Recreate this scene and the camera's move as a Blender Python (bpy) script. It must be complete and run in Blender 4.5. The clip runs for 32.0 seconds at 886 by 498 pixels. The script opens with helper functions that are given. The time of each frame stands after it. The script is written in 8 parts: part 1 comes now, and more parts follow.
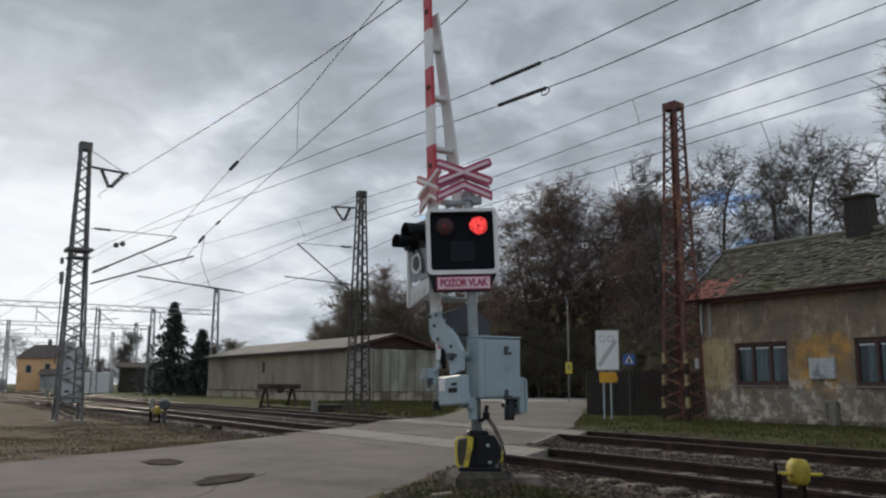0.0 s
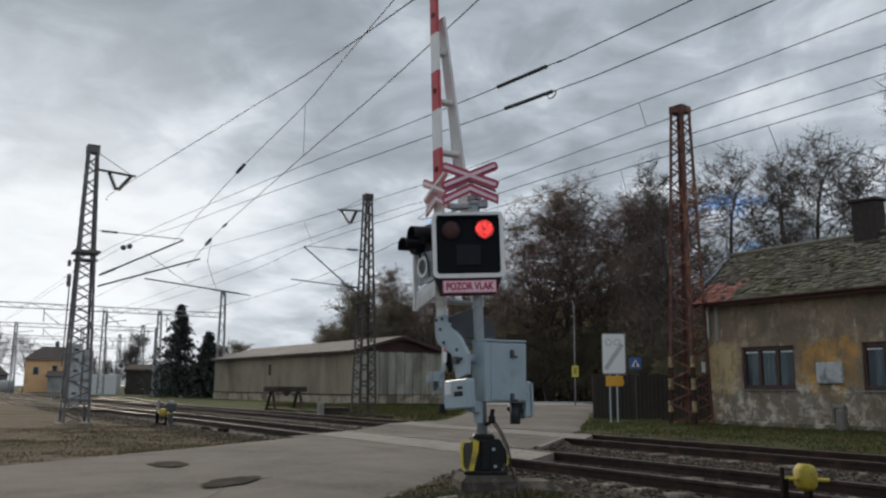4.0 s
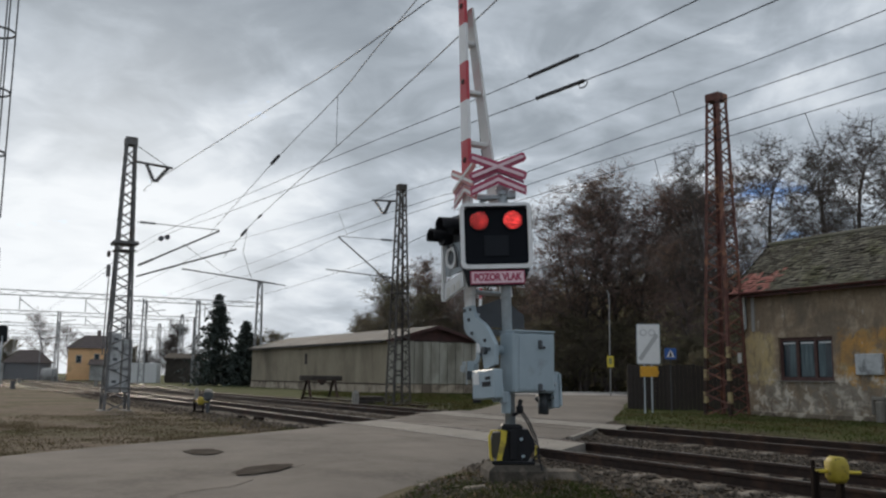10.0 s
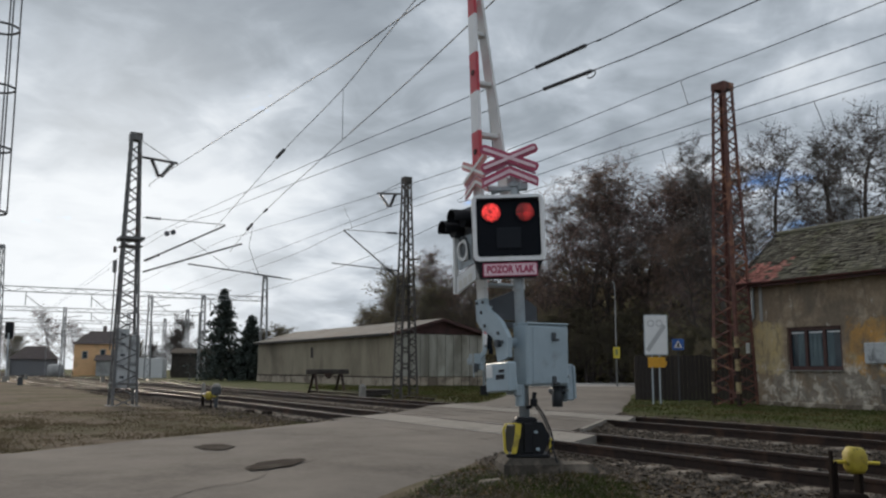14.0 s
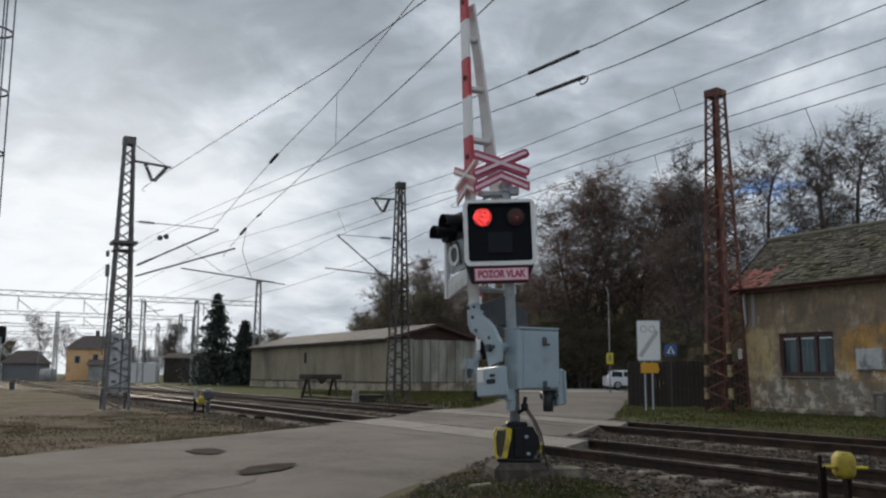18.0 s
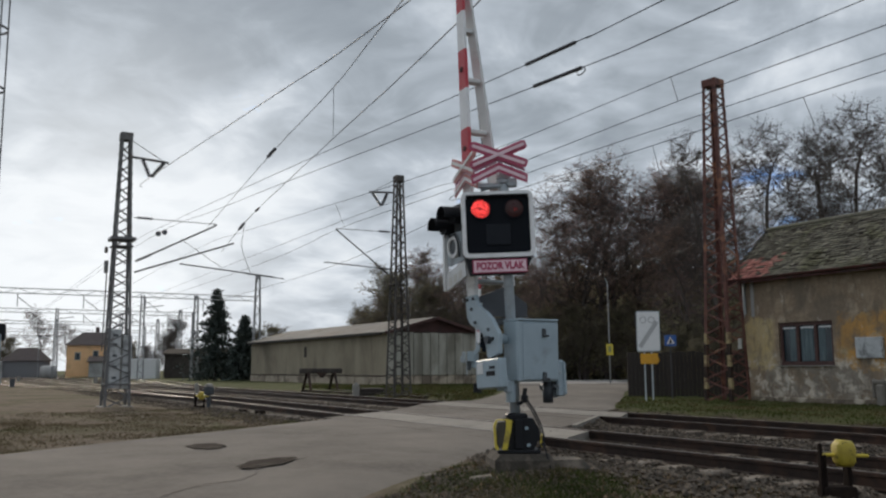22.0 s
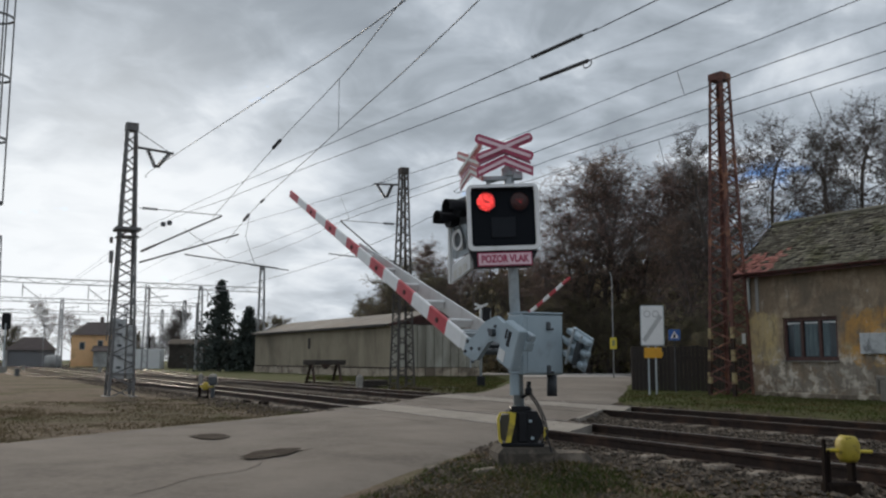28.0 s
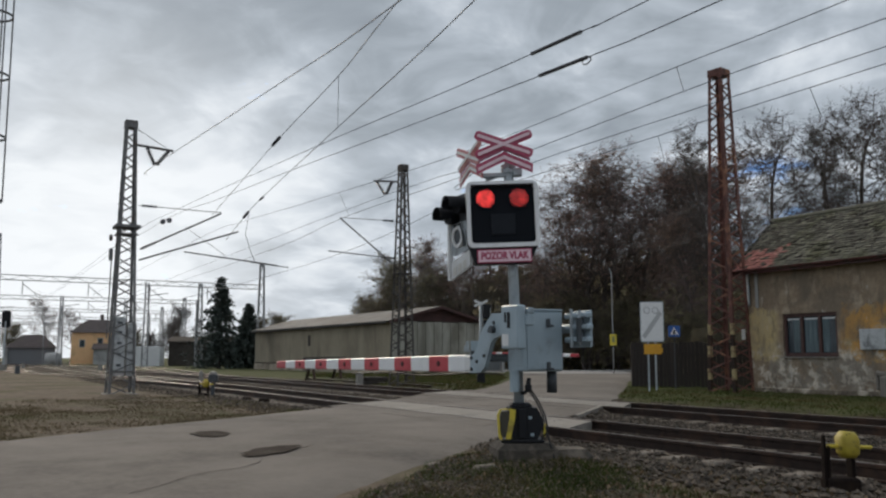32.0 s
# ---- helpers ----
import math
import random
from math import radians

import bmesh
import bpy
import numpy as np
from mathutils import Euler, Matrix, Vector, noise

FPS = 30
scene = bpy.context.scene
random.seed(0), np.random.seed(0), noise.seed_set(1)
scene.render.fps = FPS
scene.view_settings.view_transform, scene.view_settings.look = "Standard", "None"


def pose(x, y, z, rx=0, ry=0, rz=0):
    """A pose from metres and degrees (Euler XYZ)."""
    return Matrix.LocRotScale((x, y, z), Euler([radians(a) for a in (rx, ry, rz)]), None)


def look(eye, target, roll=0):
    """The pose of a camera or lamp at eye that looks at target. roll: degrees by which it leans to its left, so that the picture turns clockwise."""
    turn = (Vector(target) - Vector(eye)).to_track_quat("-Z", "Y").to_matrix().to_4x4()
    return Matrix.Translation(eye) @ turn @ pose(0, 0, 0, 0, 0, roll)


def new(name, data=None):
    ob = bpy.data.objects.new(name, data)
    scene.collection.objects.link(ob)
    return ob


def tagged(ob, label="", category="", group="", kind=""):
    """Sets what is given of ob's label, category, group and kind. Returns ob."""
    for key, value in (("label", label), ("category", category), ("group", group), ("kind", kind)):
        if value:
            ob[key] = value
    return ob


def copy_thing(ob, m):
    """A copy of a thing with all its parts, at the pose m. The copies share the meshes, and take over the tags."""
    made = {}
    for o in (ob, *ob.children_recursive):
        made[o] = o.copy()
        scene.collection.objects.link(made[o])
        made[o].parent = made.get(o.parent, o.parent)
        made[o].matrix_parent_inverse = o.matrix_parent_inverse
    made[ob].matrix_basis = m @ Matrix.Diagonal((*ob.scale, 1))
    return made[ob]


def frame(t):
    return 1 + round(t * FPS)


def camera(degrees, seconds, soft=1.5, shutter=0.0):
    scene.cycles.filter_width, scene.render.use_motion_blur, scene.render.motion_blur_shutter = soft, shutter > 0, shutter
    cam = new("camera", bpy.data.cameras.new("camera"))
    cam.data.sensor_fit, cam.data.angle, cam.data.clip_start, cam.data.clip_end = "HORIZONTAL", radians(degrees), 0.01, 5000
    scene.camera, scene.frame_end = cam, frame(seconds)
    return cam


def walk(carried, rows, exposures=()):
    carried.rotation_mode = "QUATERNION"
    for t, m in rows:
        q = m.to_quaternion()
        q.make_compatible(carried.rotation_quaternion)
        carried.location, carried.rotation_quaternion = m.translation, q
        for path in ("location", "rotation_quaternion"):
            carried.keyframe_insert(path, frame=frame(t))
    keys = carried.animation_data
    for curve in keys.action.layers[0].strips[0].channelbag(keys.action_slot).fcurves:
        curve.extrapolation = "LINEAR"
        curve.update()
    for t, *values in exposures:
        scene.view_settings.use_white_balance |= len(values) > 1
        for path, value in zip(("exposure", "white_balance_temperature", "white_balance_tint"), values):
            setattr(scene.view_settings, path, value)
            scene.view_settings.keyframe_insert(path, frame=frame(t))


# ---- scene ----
import itertools

cam = camera(53.66, 32.0, soft=2.3)
walk(cam, [
    (0.0, pose(-0.0316, -0.0166, 1.1103, 98.806, -0.190, -2.595)),
    (0.5, pose(-0.0290, -0.0336, 1.1146, 98.919, -0.171, -2.564)),
    (1.0, pose(-0.0311, -0.0590, 1.1173, 99.328, -0.388, -2.519)),
    (1.5, pose(-0.0330, -0.0507, 1.1156, 99.733, -0.348, -2.381)),
    (2.0, pose(-0.0327, -0.0451, 1.1156, 99.812, -0.371, -2.339)),
    (2.5, pose(-0.0302, -0.0320, 1.1108, 99.754, -0.361, -2.319)),
    (3.0, pose(-0.0294, -0.0251, 1.1163, 99.530, -0.303, -2.264)),
    (3.5, pose(-0.0279, -0.0220, 1.1179, 99.248, -0.331, -2.224)),
    (5.5, pose(-0.0302, -0.0075, 1.1074, 98.405, -0.376, -2.127)),
    (6.0, pose(-0.0314, -0.0086, 1.1136, 98.226, -0.361, -2.029)),
    (6.5, pose(-0.0302, -0.0219, 1.1083, 98.061, -0.361, -1.984)),
    (7.0, pose(-0.0278, -0.0127, 1.1119, 98.017, -0.372, -1.971)),
    (7.5, pose(-0.0330, -0.0252, 1.1128, 98.033, -0.447, -1.982)),
    (8.0, pose(-0.0312, -0.0199, 1.1148, 98.072, -0.499, -1.999)),
    (8.5, pose(-0.0200, -0.0436, 1.1226, 98.153, -0.578, -2.037)),
    (9.0, pose(0.0040, -0.0316, 1.1264, 98.234, -0.682, -1.905)),
    (9.5, pose(0.0328, -0.0420, 1.1291, 98.275, -0.609, -1.041)),
    (10.0, pose(0.0501, -0.0590, 1.1227, 98.309, -0.606, 0.112)),
    (10.5, pose(0.0645, -0.0295, 1.1266, 98.399, -0.529, 1.075)),
    (11.0, pose(0.0717, -0.0239, 1.1261, 98.376, -0.441, 1.438)),
    (11.5, pose(0.0724, -0.0261, 1.1233, 98.222, -0.404, 1.679)),
    (12.0, pose(0.0633, -0.0303, 1.1205, 98.161, -0.441, 1.655)),
    (12.5, pose(0.0580, -0.0316, 1.1192, 98.102, -0.373, 1.615)),
    (13.0, pose(0.0252, -0.0011, 1.1318, 97.977, -0.340, 1.406)),
    (13.5, pose(-0.0123, 0.0058, 1.1354, 97.857, -0.161, 0.938)),
    (14.0, pose(-0.0370, 0.0049, 1.1319, 97.820, -0.097, 0.431)),
    (14.5, pose(-0.0707, 0.0368, 1.1318, 97.818, 0.194, -0.268)),
    (16.5, pose(-0.0066, -0.0200, 1.1219, 98.020, 0.006, -0.607)),
    (17.0, pose(-0.0006, -0.0158, 1.1244, 98.055, -0.087, -0.417)),
    (17.5, pose(-0.0113, -0.0219, 1.1194, 98.131, -0.178, -0.239)),
    (18.0, pose(-0.0070, -0.0138, 1.1197, 98.179, -0.228, 0.033)),
    (18.5, pose(-0.0061, -0.0099, 1.1135, 98.284, -0.314, 0.130)),
    (19.0, pose(-0.0001, -0.0010, 1.1146, 98.248, -0.394, 0.134)),
    (19.5, pose(0.0054, 0.0006, 1.1146, 98.197, -0.228, 0.157)),
    (20.0, pose(0.0134, 0.0040, 1.1147, 98.098, -0.031, 0.200)),
    (20.5, pose(0.0135, -0.0048, 1.1164, 98.002, 0.135, 0.223)),
    (21.0, pose(0.0092, -0.0136, 1.1142, 97.924, 0.202, 0.130)),
    (21.5, pose(0.0011, 0.0027, 1.1138, 97.799, 0.287, 0.051)),
    (22.0, pose(0.0000, 0.0000, 1.1143, 97.725, 0.362, 0.049)),
    (22.5, pose(-0.0043, -0.0062, 1.1133, 97.689, 0.264, 0.001)),
    (23.0, pose(-0.0049, -0.0021, 1.1133, 97.667, 0.199, -0.006)),
    (23.5, pose(-0.0035, -0.0110, 1.1185, 97.655, 0.137, 0.009)),
    (24.0, pose(-0.0009, -0.0114, 1.1134, 97.686, 0.069, 0.034)),
    (24.5, pose(-0.0018, -0.0085, 1.1128, 97.680, 0.094, 0.044)),
    (25.0, pose(-0.0001, -0.0014, 1.1143, 97.638, 0.060, 0.095)),
    (25.5, pose(-0.0013, 0.0029, 1.1131, 97.589, 0.053, 0.167)),
    (27.5, pose(-0.0096, 0.0114, 1.1146, 97.245, -0.069, 0.212)),
    (28.0, pose(-0.0074, 0.0058, 1.1147, 97.239, -0.093, 0.270)),
    (28.5, pose(-0.0086, 0.0081, 1.1142, 97.240, -0.119, 0.294)),
    (29.0, pose(-0.0078, -0.0090, 1.1139, 97.243, -0.104, 0.336)),
    (29.5, pose(-0.0089, -0.0055, 1.1163, 97.244, -0.080, 0.391)),
    (30.0, pose(-0.0067, -0.0006, 1.1160, 97.238, -0.080, 0.407)),
    (30.5, pose(-0.0009, 0.0134, 1.1138, 97.216, -0.045, 0.418)),
    (31.0, pose(-0.0052, 0.0016, 1.1110, 97.160, 0.006, 0.420)),
    (31.5, pose(-0.0040, -0.0031, 1.1138, 97.096, 0.029, 0.349)),
    (32.0, pose(-0.0071, 0.0028, 1.1154, 97.032, 0.042, 0.268)),
], exposures=[(0.0, 0.0), (32.0, 0.0)])

# ---- light: a broken overcast with the sun behind the clouds, ahead and to the left ----
SUN_AZ, SUN_EL = radians(-24), radians(24)
SUN_WAY = Vector((math.sin(SUN_AZ) * math.cos(SUN_EL), math.cos(SUN_AZ) * math.cos(SUN_EL), math.sin(SUN_EL)))


class Nodes:
    """Short-hand for node trees."""

    def __init__(self, tree):
        self.t = tree

    def add(self, kind, **values):
        n = self.t.nodes.new(kind)
        for k, v in values.items():
            if k == "operation":
                n.operation = v
            elif k == "data_type":
                n.data_type = v
            elif k == "blend_type":
                n.blend_type = v
        return n

    def link(self, a, b):
        self.t.links.new(a, b)

    def put(self, socket, v):
        if isinstance(v, bpy.types.NodeSocket):
            self.link(v, socket)
        elif isinstance(v, (tuple, list)) and len(v) == 3 and socket.type == "RGBA":
            socket.default_value = (*v, 1)
        else:
            socket.default_value = v

    def math(self, op, a, b=0.0, clamp=False):
        n = self.add("ShaderNodeMath", operation=op)
        n.use_clamp = clamp
        self.put(n.inputs[0], a)
        self.put(n.inputs[1], b)
        return n.outputs[0]

    def noise(self, vec, scale, detail=4.0, rough=0.55, dist=0.0):
        n = self.add("ShaderNodeTexNoise")
        if vec is not None:
            self.link(vec, n.inputs["Vector"])
        self.put(n.inputs["Scale"], scale)
        self.put(n.inputs["Detail"], detail)
        self.put(n.inputs["Roughness"], rough)
        self.put(n.inputs["Distortion"], dist)
        return n.outputs["Fac"]

    def ramp(self, fac, stops):
        n = self.add("ShaderNodeValToRGB")
        self.link(fac, n.inputs[0])
        els = n.color_ramp.elements
        while len(els) < len(stops):
            els.new(0.5)
        for e, (p, c) in zip(els, stops):
            e.position = p
            e.color = (*c, 1) if isinstance(c, tuple) else (c, c, c, 1)
        return n.outputs[0]

    def mix(self, fac, a, b, blend="MIX"):
        n = self.add("ShaderNodeMix", data_type="RGBA", blend_type=blend)
        self.put(n.inputs[0], fac)
        self.put(n.inputs[6], a)
        self.put(n.inputs[7], b)
        return n.outputs[2]


world = bpy.data.worlds.new("sky")
scene.world = world
world.use_nodes = True
wn = Nodes(world.node_tree)
world.node_tree.nodes.clear()
sky = wn.add("ShaderNodeTexSky")
sky.sky_type = "NISHITA"
sky.sun_disc = False
sky.sun_elevation, sky.sun_rotation = SUN_EL, SUN_AZ
coord = wn.add("ShaderNodeTexCoord").outputs["Generated"]
sep = wn.add("ShaderNodeSeparateXYZ")
wn.link(coord, sep.inputs[0])
# the cloud deck lies at one height: look up the noise where the ray meets it
up = wn.math("ADD", wn.math("MAXIMUM", sep.outputs[2], 0.0), 0.27)
deck = wn.add("ShaderNodeCombineXYZ")
wn.link(wn.math("DIVIDE", sep.outputs[0], up), deck.inputs[0])
wn.link(wn.math("DIVIDE", sep.outputs[1], up), deck.inputs[1])
wn.put(deck.inputs[2], 8.3)
deck = deck.outputs[0]
big = wn.noise(deck, 1.75, 6.0, 0.52, 0.5)
fine = wn.noise(deck, 5.0, 8.0, 0.55, 0.5)
mass = wn.math("ADD", wn.math("MULTIPLY", big, 0.62), wn.math("MULTIPLY", fine, 0.38))
dot = wn.add("ShaderNodeVectorMath", operation="DOT_PRODUCT")
wn.link(coord, dot.inputs[0])
dot.inputs[1].default_value = (math.sin(radians(-22)) * math.cos(radians(6)), math.cos(radians(-22)) * math.cos(radians(6)), math.sin(radians(6)))
glow = wn.math("POWER", wn.math("MAXIMUM", dot.outputs["Value"], 0.0), 48.0)
right = wn.add("ShaderNodeVectorMath", operation="DOT_PRODUCT")
wn.link(coord, right.inputs[0])
right.inputs[1].default_value = (math.sin(radians(8)) * math.cos(radians(13)), math.cos(radians(8)) * math.cos(radians(13)), math.sin(radians(13)))
lit_bank = wn.math("POWER", wn.math("MAXIMUM", right.outputs["Value"], 0.0), 60.0)
thick = wn.math("SUBTRACT", wn.math("SUBTRACT", mass, wn.math("MULTIPLY", glow, 0.165)), wn.math("MULTIPLY", lit_bank, 0.05))
for az, el, sharp, weight in ((-26, 27, 24.0, 0.085), (27, 25, 40.0, 0.05)):
    bank = wn.add("ShaderNodeVectorMath", operation="DOT_PRODUCT")
    wn.link(coord, bank.inputs[0])
    bank.inputs[1].default_value = (math.sin(radians(az)) * math.cos(radians(el)), math.cos(radians(az)) * math.cos(radians(el)), math.sin(radians(el)))
    thick = wn.math("ADD", thick, wn.math("MULTIPLY", wn.math("POWER", wn.math("MAXIMUM", bank.outputs["Value"], 0.0), sharp), weight))
cloud = wn.ramp(thick, [(0.38, (0.90, 0.95, 1.0)), (0.455, (0.68, 0.74, 0.81)), (0.51, (0.50, 0.56, 0.63)), (0.58, (0.37, 0.42, 0.475)), (0.69, (0.27, 0.31, 0.36))])
cloud = wn.mix(wn.math("MULTIPLY", glow, 0.72), cloud, (1.12, 1.15, 1.17))
hole = wn.add("ShaderNodeVectorMath", operation="DOT_PRODUCT")
wn.link(coord, hole.inputs[0])
hole.inputs[1].default_value = (math.sin(radians(22)) * math.cos(radians(8.5)), math.cos(radians(22)) * math.cos(radians(8.5)), math.sin(radians(8.5)))
near_hole = wn.math("POWER", wn.math("MAXIMUM", hole.outputs["Value"], 0.0), 340.0)
gap = wn.ramp(wn.math("SUBTRACT", wn.noise(deck, 5.0, 5.0, 0.55), wn.math("MULTIPLY", near_hole, 0.26)), [(0.20, 1.0), (0.30, 0.0)])
clear = wn.mix(1.0, sky.outputs[0], (0.036, 0.064, 0.115), "MULTIPLY")
colour = wn.mix(gap, cloud, clear)
bg = wn.add("ShaderNodeBackground")
wn.link(colour, bg.inputs[0])
bg.inputs[1].default_value = 0.90
wn.link(bg.outputs[0], wn.add("ShaderNodeOutputWorld").inputs[0])

sun = new("sun", bpy.data.lights.new("sun", "SUN"))
sun.data.energy, sun.data.angle, sun.data.color = 1.9, radians(18), (1.0, 0.86, 0.70)
sun.matrix_world = look(SUN_WAY * 50, (0, 0, 0))


# ---- materials ----
def material(name, a, b=None, rough=0.7, metal=0.0, scale=8.0, stain=None, stain_scale=1.0, stain_at=(0.5, 0.62), bump=0.15,
             bump_scale=None, per=0.0, stretch=(1, 1, 1), grain=0.0, island=0.0, spec=0.5, thin=0.0):
    """A surface of two colours by fine grain, with larger stains, relief and a tone that varies from piece to piece."""
    m = bpy.data.materials.new(name)
    m.use_nodes = True
    n = Nodes(m.node_tree)
    shader = m.node_tree.nodes["Principled BSDF"]
    co = n.add("ShaderNodeTexCoord").outputs["Object"]
    mp = n.add("ShaderNodeMapping")
    n.link(co, mp.inputs[0])
    mp.inputs["Scale"].default_value = stretch
    co = mp.outputs[0]
    b = b or tuple(0.8 * c for c in a)
    fine = n.noise(co, scale, 6.0, 0.62)
    col = n.ramp(fine, [(0.33, a), (0.68, b)])
    if grain:
        speck = n.noise(co, scale * 9, 3.0, 0.7)
        col = n.mix(grain, col, n.ramp(speck, [(0.3, 0.25), (0.7, 1.0)]), "MULTIPLY")
    if stain:
        s = n.ramp(n.noise(co, stain_scale, 7.0, 0.62, 0.4), [(stain_at[0], 0.0), (stain_at[1], 1.0)])
        col = n.mix(s, col, stain)
    if per:
        r = n.add("ShaderNodeObjectInfo").outputs["Random"]
        v = n.math("ADD", n.math("MULTIPLY", r, 2 * per), 1 - per)
        hsv = n.add("ShaderNodeHueSaturation")
        n.link(v, hsv.inputs["Value"])
        n.link(col, hsv.inputs["Color"])
        col = hsv.outputs[0]
    if island:
        r = n.add("ShaderNodeNewGeometry").outputs["Random Per Island"]
        v = n.math("ADD", n.math("MULTIPLY", r, 2 * island), 1 - island)
        hsv = n.add("ShaderNodeHueSaturation")
        n.link(v, hsv.inputs["Value"])
        n.link(col, hsv.inputs["Color"])
        col = hsv.outputs[0]
    n.link(col, shader.inputs["Base Color"])
    shader.inputs["Metallic"].default_value = metal
    shader.inputs["Specular IOR Level"].default_value = spec
    rr = n.math("ADD", n.math("MULTIPLY", fine, 0.25), rough - 0.12, True)
    n.link(rr, shader.inputs["Roughness"])
    if bump:
        bn = n.add("ShaderNodeBump")
        bn.inputs["Strength"].default_value = bump
        bn.inputs["Distance"].default_value = 0.02
        n.link(n.noise(co, bump_scale or scale * 4, 4.0, 0.6), bn.inputs["Height"])
        n.link(bn.outputs[0], shader.inputs["Normal"])
    if thin:
        # leaves let light through
        tr = n.add("ShaderNodeBsdfTranslucent")
        n.link(col, tr.inputs[0])
        both = n.add("ShaderNodeMixShader")
        both.inputs[0].default_value = thin
        n.link(shader.outputs[0], both.inputs[1])
        n.link(tr.outputs[0], both.inputs[2])
        n.link(both.outputs[0], m.node_tree.nodes["Material Output"].inputs[0])
    return m


def glowing(name, colour, strength):
    m = bpy.data.materials.new(name)
    m.use_nodes = True
    n = Nodes(m.node_tree)
    shader = m.node_tree.nodes["Principled BSDF"]
    co = n.add("ShaderNodeTexCoord").outputs["Object"]
    v = n.add("ShaderNodeTexVoronoi")
    n.link(co, v.inputs["Vector"])
    v.inputs["Scale"].default_value = 36.0
    cell = n.ramp(v.outputs["Distance"], [(0.15, 1.0), (0.6, 0.22)])
    n.put(shader.inputs["Base Color"], (0.25, 0.01, 0.012))
    n.put(shader.inputs["Emission Color"], colour)
    n.link(n.math("MULTIPLY", cell, strength), shader.inputs["Emission Strength"])
    shader.inputs["Roughness"].default_value = 0.25
    return m


STEEL_GREY = material("painted grey steel", (0.335, 0.415, 0.465), (0.295, 0.37, 0.42), 0.45, 0.0, 5, (0.20, 0.225, 0.235), 2.5, (0.56, 0.75), 0.05)
STEEL_DARK = material("dark grey steel", (0.07, 0.08, 0.09), (0.05, 0.058, 0.066), 0.5, 0.2, 8, (0.10, 0.11, 0.11), 3, (0.55, 0.75), 0.06)
GALV = material("weathered galvanised steel", (0.42, 0.47, 0.50), (0.33, 0.37, 0.40), 0.5, 0.15, 14, (0.14, 0.13, 0.12), 3, (0.55, 0.75), 0.05)
BLACK = material("black plastic", (0.008, 0.009, 0.012), (0.012, 0.013, 0.016), 0.5, 0.0, 12, (0.022, 0.021, 0.02), 4, (0.6, 0.8), 0.05, spec=0.25)
SIGNAL_BLACK = material("matt black signal face", (0.006, 0.008, 0.012), (0.008, 0.010, 0.014), 0.7, 0.0, 10, None, 1, (0.5, 0.6), 0.03, spec=0.12)
PLATE_BLACK = material("grey-black glossy panel", (0.014, 0.017, 0.023), (0.012, 0.015, 0.02), 0.5, 0.0, 10, None, 1, (0.5, 0.6), 0.0, spec=0.15)
WHITE = material("white enamel", (0.78, 0.79, 0.80), (0.72, 0.73, 0.74), 0.35, 0.0, 6, (0.58, 0.58, 0.56), 3, (0.58, 0.78), 0.03)
WHITE_DULL = material("weathered white paint", (0.70, 0.71, 0.71), (0.60, 0.61, 0.61), 0.5, 0.0, 6, (0.42, 0.41, 0.39), 3, (0.58, 0.8), 0.04)
RED = material("red reflective foil", (0.50, 0.035, 0.055), (0.42, 0.03, 0.045), 0.4, 0.0, 6, (0.30, 0.05, 0.05), 3, (0.6, 0.8), 0.03)
CRIMSON = material("crimson sign enamel", (0.43, 0.055, 0.125), (0.37, 0.048, 0.105), 0.38, 0.0, 6, (0.26, 0.05, 0.08), 3, (0.62, 0.8), 0.02)
PINK = material("pale pink reflective foil", (0.80, 0.60, 0.665), (0.75, 0.55, 0.615), 0.4, 0.0, 8, (0.55, 0.42, 0.45), 4, (0.6, 0.8), 0.02)
YELLOW = material("yellow paint", (0.62, 0.50, 0.05), (0.54, 0.42, 0.04), 0.5, 0.0, 8, (0.22, 0.17, 0.05), 5, (0.55, 0.7), 0.08)
ORANGE_YEL = material("amber sign enamel", (0.70, 0.36, 0.02), (0.62, 0.31, 0.02), 0.42, 0.0, 8, (0.45, 0.25, 0.05), 4, (0.6, 0.8), 0.03)
BLUE = material("blue sign enamel", (0.03, 0.12, 0.42), (0.025, 0.10, 0.36), 0.4, 0.0, 8, None, 1, (0.5, 0.6), 0.02)
RUST = material("rusty steel", (0.165, 0.070, 0.055), (0.080, 0.038, 0.033), 0.8, 0.05, 4, (0.32, 0.15, 0.085), 1.1, (0.52, 0.66), 0.3)
RUST_DARK = material("dark rusted steel", (0.038, 0.022, 0.016), (0.023, 0.015, 0.012), 0.75, 0.3, 8, (0.075, 0.04, 0.026), 2, (0.5, 0.66), 0.25)
RAIL_TOP = material("worn rail head", (0.42, 0.40, 0.38), (0.26, 0.235, 0.215), 0.30, 0.9, 12, (0.08, 0.05, 0.035), 2.2, (0.5, 0.66), 0.05)
LATTICE = material("weathered dark green-grey mast steel", (0.19, 0.19, 0.192), (0.125, 0.126, 0.128), 0.7, 0.25, 7, (0.12, 0.085, 0.065), 1.5, (0.56, 0.7), 0.15)
CONCRETE = material("aged concrete", (0.33, 0.315, 0.29), (0.25, 0.24, 0.22), 0.88, 0.0, 7, (0.14, 0.135, 0.115), 1.4, (0.5, 0.68), 0.35, grain=0.3)
CONCRETE_PALE = material("pale concrete slab", (0.255, 0.235, 0.205), (0.195, 0.178, 0.155), 0.9, 0.0, 5, (0.15, 0.14, 0.125), 0.9, (0.52, 0.7), 0.3, grain=0.25, per=0.08)
